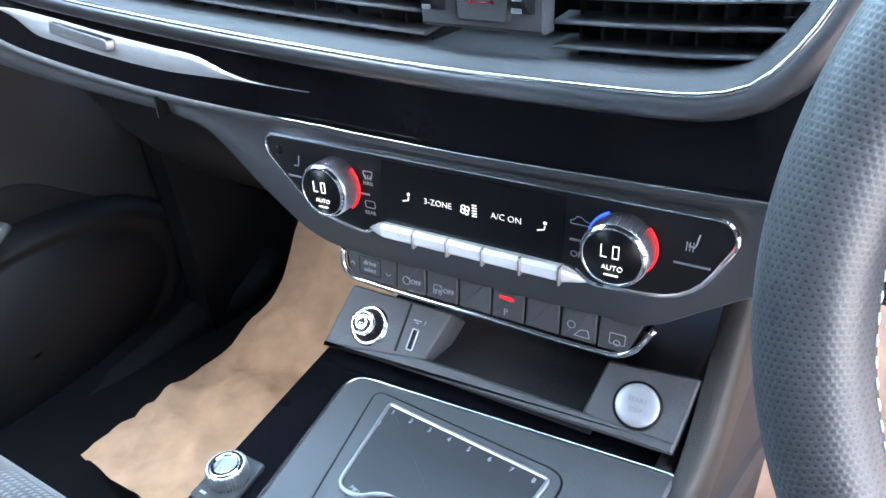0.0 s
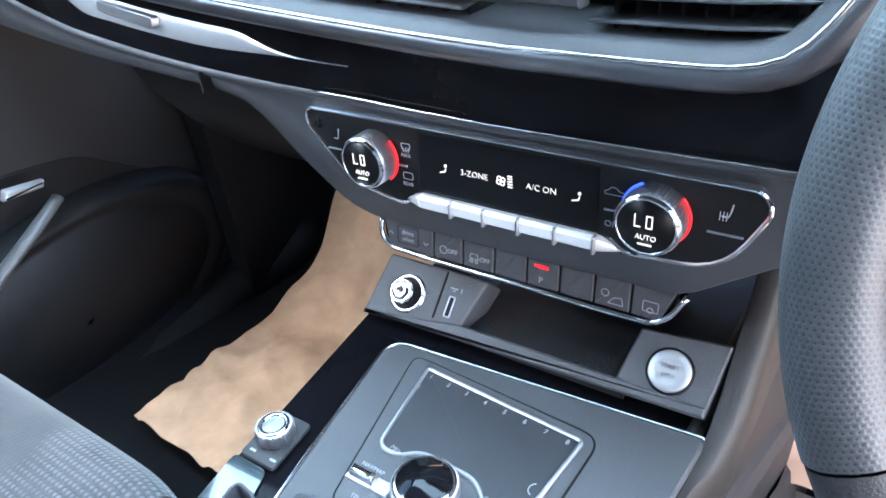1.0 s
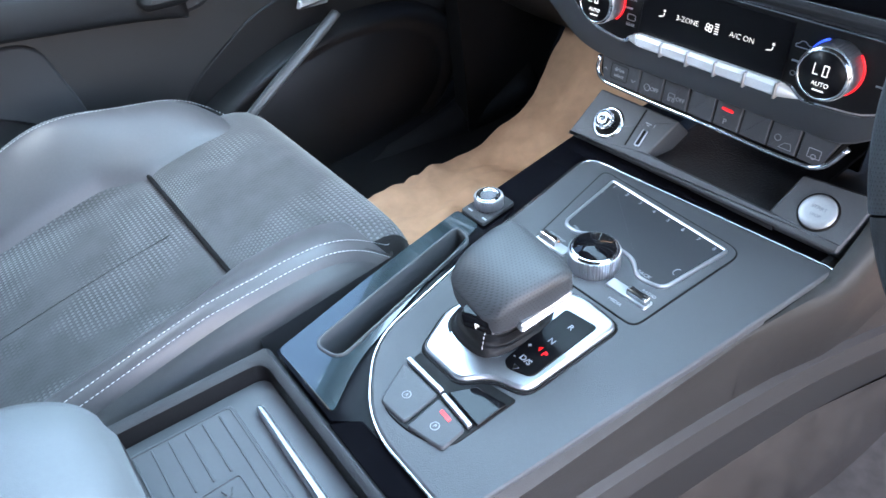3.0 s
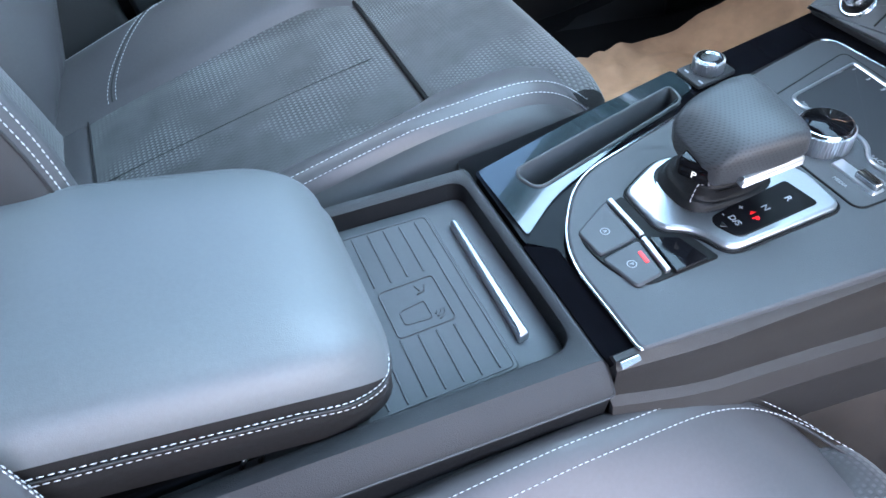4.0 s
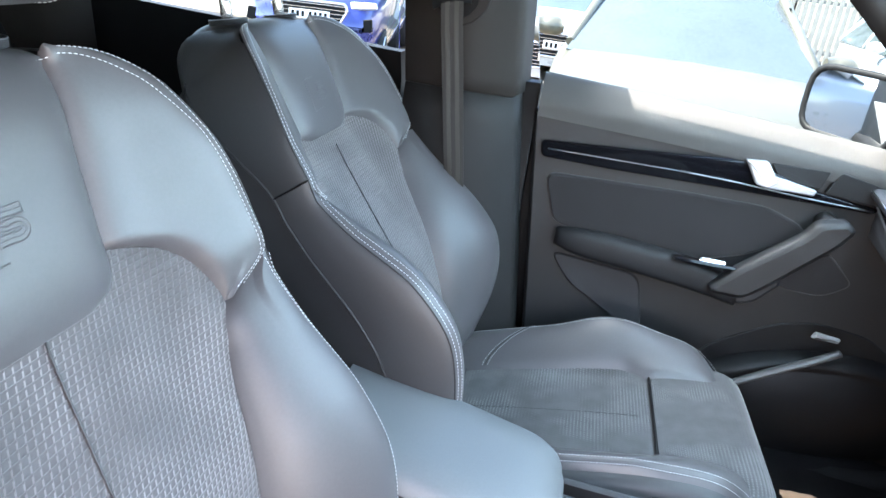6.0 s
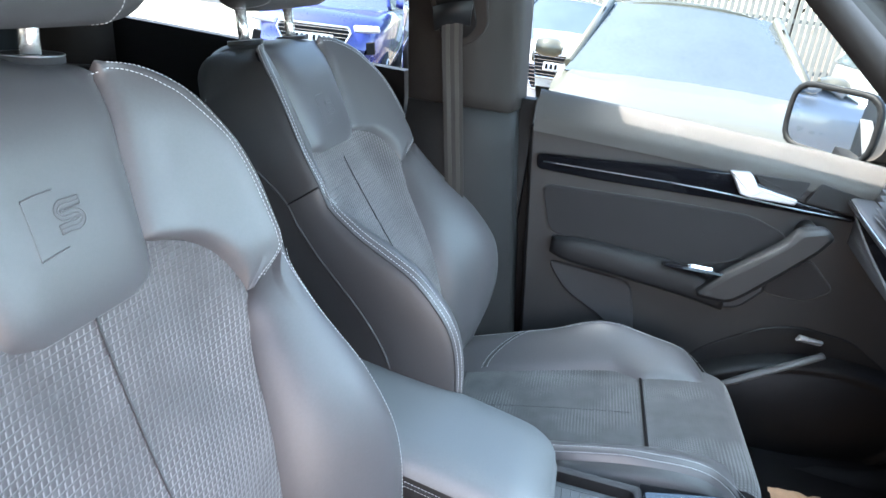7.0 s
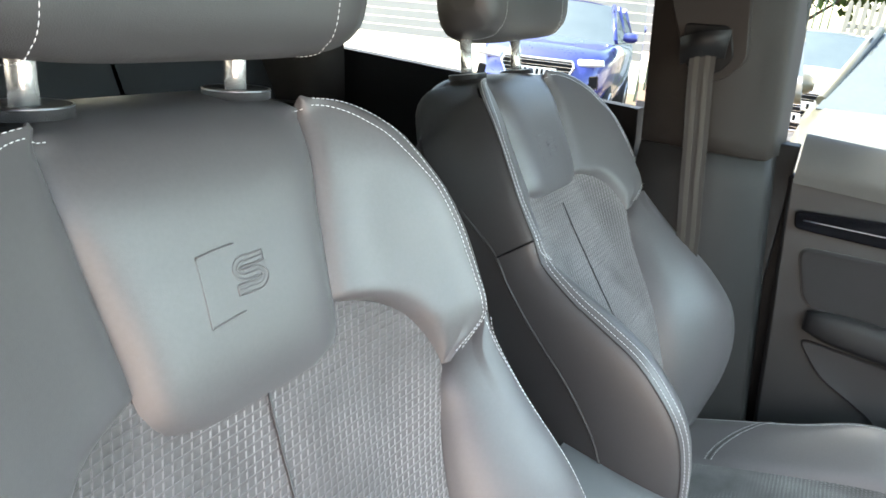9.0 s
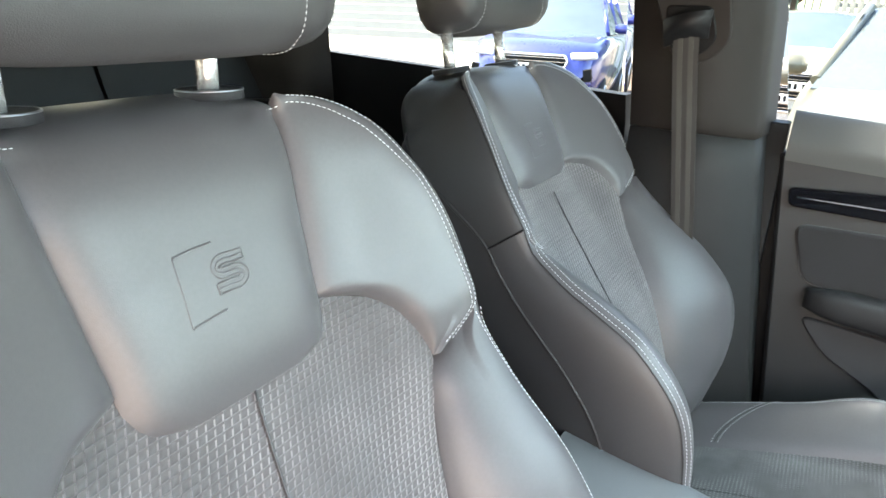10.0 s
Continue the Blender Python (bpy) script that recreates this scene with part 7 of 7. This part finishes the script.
# steering wheel
SW = Matrix.Translation((0.409, 0.236, 1.108)) @ Matrix.Rotation(radians(73.4), 4, "X")
wheel = thing("steering_wheel", "black perforated leather steering wheel with white inner stitching", "steering wheel", (0.409, 0.236, 1.108))
perf = perforated("rim_leather", (0.050, 0.052, 0.056), 0.0022, 0.18, 0.46)
def rim(a0, a1, n, r=0.0185, big=0.180):
    ring = []
    for a in np.linspace(a0, a1, n):
        c, s_ = math.cos(a), math.sin(a)
        ring.append([tuple(SW @ Vector(((big + r * math.cos(b)) * c, (big + r * math.cos(b)) * s_, 0.9 * r * math.sin(b)))) for b in np.linspace(0, 2 * np.pi, 20, endpoint=False)])
    uv = [(a * big, b * r) for a in np.linspace(a0, a1, n) for b in np.linspace(0, 2 * np.pi, 21)]
    ring = np.concatenate([np.array(ring), np.array(ring)[:, :1]], 1)
    return (*grid(ring), np.array(uv))
part("rim_grip", rim(radians(125), radians(208), 60), wheel, "perforated leather grip", perf)
part("rim_smooth", rim(radians(208.5), radians(484.5), 120, 0.0180), wheel, "smooth leather rim", LEATHER_SIDE)
st_p = [tuple(SW @ Vector(((0.180 - 0.0182) * math.cos(a), (0.180 - 0.0182) * math.sin(a), 0.004))) for a in np.linspace(radians(125), radians(208), 120)]
part("stitching", stitches(st_p, 0.004, 0.003, 0.0006), wheel, "white stitching", STITCH)
part("wheel_hub", lathe([(0.055, -0.03), (0.062, -0.01), (0.060, 0.012), (0.045, 0.022), (0.0001, 0.024)], 36, SW), wheel, "", HARD)
for a in (radians(180), radians(0), radians(270)):
    part("wheel_spoke", moved(tube([(0.05, 0, 0.0), (0.10, 0, -0.004), (0.158, 0, -0.002)], [0.026, 0.018, 0.022], 12, flat=0.45), SW @ Matrix.Rotation(a - radians(12 if a > 3 and a < 4 else 0), 4, "Z")), wheel, "", HARD)
part("steering_column", tube([tuple(SW @ Vector((0, 0, -0.03))), tuple(SW @ Vector((0, 0, -0.25)))], [0.05, 0.08], 20), wheel, "", HARD)

# ---- outside ----
structure("ground", quad_wall(np.array([[(x, y, 0.0) for x in np.linspace(-400, 400, 9)] for y in np.linspace(-400, 400, 9)]), -0.5, (0, 0, 1)), ASPHALT, "pale sunlit yard paving", "ground")


def build_car(label, body_paint, at, turn, up=0.0, clear=(0.055, 0.072, 0.080)):
    """A parked car; local +y is its nose."""
    root = thing("parked_car", label, "car", at, "parked cars")
    m = Matrix.Translation(at) @ Matrix.Rotation(radians(turn), 4, "Z")
    ln, wd = 4.5, 0.92
    st = np.linspace(-1, 1, 28)
    top = spline([-1, -0.97, -0.8, -0.5, 0.25, 0.40, 0.75, 0.93, 1.0], [0.70, 0.90, 0.96, 0.96, 0.96, 0.95, 0.86, 0.74, 0.55])
    rows = []
    for s in st:
        t = float(top(s)) + up
        w = wd * (1 - 0.25 * abs(s) ** 7)
        low = 0.22 + up * 0.6
        rows.append([tuple(m @ Vector((x, s * ln / 2, z))) for x, z in ((-w * 0.93, low), (-w, 0.42 + up), (-w, t - 0.20), (-w * 0.97, t - 0.06), (-w * 0.85, t), (-w * 0.4, t + 0.03), (0, t + 0.04), (w * 0.4, t + 0.03), (w * 0.85, t), (w * 0.97, t - 0.06), (w, t - 0.20), (w, 0.42 + up), (w * 0.93, low))])
    part("car_body", grid(np.array(rows), caps=True), root, "", body_paint, 60)
    r1 = 1.42 + up * 1.2
    wa, wb = 0.80, 0.60
    roofp = [[(x * (wb + 0.03), y + 0.10 * (1 - x * x) * (y > 0), r1 - 0.01 + 0.045 * (1 - x * x) - 0.07 * abs(x) ** 5 - 0.035 * ((y + 0.55) / 0.9) ** 2) for x in np.linspace(-1, 1, 15)] for y in np.linspace(0.17, -1.45, 12)]
    part("car_roof", moved(quad_wall(np.array(roofp), -0.04, (0, 0, 1)), m), root, "", body_paint)
    tint = material("car_glass", clear, 0.06, spec=0.7)
    ws = [[(x * (wa + (wb - wa) * k), 1.0 - 0.85 * k + (0.16 - 0.06 * k) * (1 - x * x), 0.98 + up + (r1 - 0.05 - 0.98 - up) * k + 0.045 * (1 - x * x) * max(k, 0)) for x in np.linspace(-1, 1, 17)] for k in np.linspace(-0.16, 1, 12)]
    part("windscreen", moved(quad_wall(np.array(ws), 0.01, (0, 0.4, 1)), m), root, "dark windscreen", tint)
    rs = [[(x * (wa + (wb - wa) * k), -1.95 + 0.50 * k, 0.98 + up + (r1 - 0.08 - 0.98 - up) * k) for x in np.linspace(-1, 1, 7)] for k in np.linspace(0, 1, 5)]
    part("rear_window", moved(quad_wall(np.array(rs), 0.01, (0, -0.4, 1)), m), root, "", tint)
    for sx in (-1, 1):
        for y0, y1 in ((-1.85, -0.55), (-0.45, 0.80)):
            gl = [[(sx * (wa + 0.04 + (wb + 0.01 - wa) * k), y + (0.0 if y0 < -1 else (-0.5 * k if y > 0.5 else 0)), 0.94 + up + (r1 - 0.08 - 0.94 - up) * k) for y in np.linspace(y0, y1, 4)] for k in np.linspace(0, 1, 4)]
            part("side_window", moved(quad_wall(np.array(gl), 0.01 * sx, (1, 0, 0)), m), root, "", tint)
        part("roof_post", moved(tube([(sx * (wa + 0.02), 1.02, 0.96 + up), (sx * (wb + 0.03), 0.18, r1 - 0.03)], 0.035, 8), m), root, "", body_paint)
        part("roof_post", moved(tube([(sx * (wa + 0.02), -0.50, 0.94 + up), (sx * (wb + 0.03), -0.5, r1 - 0.02)], 0.04, 8), m), root, "", body_paint)
        part("roof_post", moved(tube([(sx * (wa + 0.0), -1.95, 0.95 + up), (sx * (wb + 0.02), -1.45, r1 - 0.05)], 0.06, 8), m), root, "", body_paint)
        mg = lathe([(0.05, -0.09), (0.085, -0.05), (0.09, 0.03), (0.06, 0.09)], 16)
        part("wing_mirror", moved(mg, m @ Matrix.Translation((sx * 1.0, 0.75, 1.03 + up)) @ Matrix.Rotation(radians(90), 4, "Y") @ Matrix.Diagonal((0.8, 1, 1.1, 1))), root, "", body_paint)
        for y in (1.42, -1.36):
            wm = m @ Matrix.Translation((sx * 0.80, y, 0.35)) @ Matrix.Rotation(radians(90 * sx), 4, "Y")
            wh = part("wheel", lathe([(0.20, 0.135), (0.24, 0.12), (0.335, 0.11), (0.345, 0.06), (0.345, -0.06), (0.33, -0.1)], 32, wm), root, "", TYRE)
            spokes = [box(0.04, 0.225, -0.022, 0.022, 0.10, 0.128, 0.01, 0.005, wm @ Matrix.Rotation(2 * math.pi * k / 5, 4, "Z")) for k in range(5)]
            part("wheel_rim", join(lathe([(0.06, 0.09), (0.06, 0.128), (0.0001, 0.13)], 16, wm), *spokes, band([(0.24 * math.cos(a), 0.24 * math.sin(a)) for a in np.linspace(0, 2 * np.pi, 28, endpoint=False)], 0.03, 0.09, 0.135, 0.005, wm)), wh, "alloy rim", SATIN)
        part("headlight", moved(plate(rounded([(0.52, 0.62 + up), (0.86, 0.66 + up), (0.84, 0.74 + up), (0.50, 0.72 + up)], .03), 0, 0.06, 0.02, Matrix(((sx, 0, 0, 0), (0, 0, 1, 2.13), (0, 1, 0, 0), (0, 0, 0, 1)))), m), root, "", LAMP_GLASS)
        part("side_intake", moved(plate(rounded([(0.52, 0.34 + up), (0.82, 0.38 + up), (0.80, 0.54 + up), (0.56, 0.50 + up)], .02), 0, 0.05, 0.01, Matrix(((sx, 0, 0, 0), (0, 0, 1, 2.17), (0, 1, 0, 0), (0, 0, 0, 1)))), m), root, "", DEEP)
    gm = m @ Matrix(((1, 0, 0, 0), (0, 0, 1, 2.20), (0, 1, 0, 0), (0, 0, 0, 1)))
    gp = rounded([(-0.46, 0.70 + up), (0.46, 0.70 + up), (0.50, 0.60 + up), (0.36, 0.34 + up), (-0.36, 0.34 + up), (-0.50, 0.60 + up)], .03)
    part("grille", plate(gp, 0.0, 0.055, 0.01, gm), root, "black grille", DEEP)
    part("grille_frame", band(gp, 0.03, 0.0, 0.075, 0.01, gm), root, "chrome grille frame", CHROME)
    for k in range(6):
        z = 0.40 + up + 0.05 * k
        hw = 0.36 + 0.13 * min(1, (z - 0.34 - up) / 0.26) - 0.03
        part("grille_bar", box(-hw, hw, z - 0.006, z + 0.006, 0.05, 0.068, 0.004, 0.003, gm), root, "", CHROME)
    pl = part("number_plate", box(-0.26, 0.26, 0.46 + up, 0.57 + up, 0.06, 0.080, 0.006, 0.002, gm), root, "", PLATE)
    for k in range(7):
        x = -0.21 + 0.065 * k + (0.03 if k > 3 else 0)
        part("plate_bar", box(x - 0.018, x + 0.018, 0.48 + up, 0.55 + up, 0.0805, 0.083, 0.003, 0.001, gm), pl, "", DEEP)
    return root


build_car("dark grey parked car with a clear windscreen", material("paint_dark", (0.105, 0.100, 0.078), 0.34, 0.2, vary=0.05, scale=20, coat=0.35), (-5.2, 0.45, 0), -92, 0.10, (0.062, 0.074, 0.080))
build_car("white parked car with a dark grille", paint("paint_white", (0.42, 0.42, 0.41)), (-11.4, -0.75, 0), -88)
build_car("silver parked car beside the fence", paint("paint_silver", (0.40, 0.41, 0.42)), (-9.6, 4.3, 0), -95, 0.05)
build_car("silver parked car seen in the door mirror", paint("paint_grey", (0.36, 0.37, 0.39)), (-1.9, -5.6, 0), -90)
build_car("blue parked off-roader with a chrome grille", paint("paint_blue", (0.02, 0.03, 0.20)), (-10.7, -4.25, 0), -80, 0.30)

# picket fence behind the yard
fence = thing("fence", "pale grey picket fence behind the parked cars", "fence", (-15.0, 3.0, 0))
pk = mesh("picket", *plate(rounded([(-0.045, 0), (0.045, 0), (0.045, 1.95), (0, 2.05), (-0.045, 1.95)], .01, 3), 0, 0.03, 0.005), FENCE, False)
for k in range(110):
    ob = part("picket", pk, fence)
    ob.matrix_basis = Matrix(((0, 0, 1, -15.0), (1, 0, 0, -0.6 + 0.135 * k), (0, 1, 0, 0.0), (0, 0, 0, 1)))
for z in (0.5, 1.5):
    part("fence_rail", box(-15.06, -15.0, -0.7, 14.3, z, z + 0.09, 0.01, 0.01), fence, "", FENCE)
gfence = thing("fence", "dark green slatted fence beside the white building", "fence", (-15.2, -2.5, 0))
gk = mesh("slat", *box(-0.05, 0.05, -0.015, 0.015, 0, 2.4, 0.005, 0.004), FENCE_GREEN, False)
for k in range(24):
    ob = part("slat", gk, gfence)
    ob.matrix_basis = Matrix.Translation((-15.2, -0.9 - 0.14 * k, 0.0))

# white building with ribbed cladding
hall = thing("building", "white industrial building with ribbed cladding", "building", (-17, -12, 0))
part("wall", box(-23, -17.05, -22, -4.4, 0, 6.0, 0.05, 0.05), hall, "", CLAD)
cm_ = mesh("cladding_board", *box(-0.02, 0.02, -7.9, 7.9, 0, 0.20, 0.005, 0.01), CLAD, False)
for k in range(26):
    ob = part("cladding_board", cm_, hall)
    ob.matrix_basis = pose(-17.03, -12.4, 0.75 + 0.215 * k, 0, 8, 0)
part("roof", box(-23.3, -16.8, -22.3, -4.1, 6.0, 6.25, 0.05, 0.05), hall, "", FENCE_GREEN)


def build_tree(at, height, seed):
    rnd = random.Random(seed)
    root = thing("tree", "leafy green tree behind the fence", "tree", at, "trees")
    x, y, z = at
    trunk = smooth_path([(x, y, 0), (x + 0.1, y, height * 0.3), (x - 0.05, y + 0.1, height * 0.7)], 12)
    pieces = [tube(trunk, np.linspace(0.16, 0.07, 12), 8)]
    for k in range(9):
        b = trunk[5 + k % 6]
        a = rnd.uniform(0, 6.28)
        pieces.append(tube([b, b + np.array((math.cos(a) * 0.6, math.sin(a) * 0.6, 0.5)), b + np.array((math.cos(a) * 1.3, math.sin(a) * 1.3, 1.2))], [0.05, 0.03, 0.012], 6))
    part("trunk", join(*pieces), root, "", BARK)
    v, f = [], []
    for k in range(2600):
        a, e, r = rnd.uniform(0, 6.28), rnd.uniform(-0.9, 1.5), rnd.uniform(0.3, 1) ** 0.5
        lump = 1 + 0.3 * noise.noise((math.cos(a) * 2 + seed, math.sin(a) * 2, e * 2))
        c = Vector((x + 1.9 * r * lump * math.cos(a) * math.cos(e), y + 1.9 * r * lump * math.sin(a) * math.cos(e), height * 0.68 + height * 0.36 * r * lump * math.sin(e)))
        q = Euler((rnd.uniform(0, 6.28), rnd.uniform(0, 6.28), rnd.uniform(0, 6.28))).to_matrix()
        s = rnd.uniform(0.11, 0.23)
        i = len(v)
        v += [tuple(c + q @ Vector(p)) for p in ((-s, 0, 0), (0, -0.5 * s, 0.1 * s), (s, 0, 0), (0, 0.5 * s, 0.1 * s))]
        f += [(i, i + 1, i + 2), (i, i + 2, i + 3)]
    tagged(part("crown", (v, f), root, "", HEDGE), kind="stuff")
    return root


for k, (ty, hh) in enumerate(((1.5, 4.6), (4.4, 5.2), (7.4, 4.8), (10.6, 5.4), (-1.6, 4.6))):
    build_tree((-17.6 - 0.6 * (k % 2), ty, 0), hh, k)
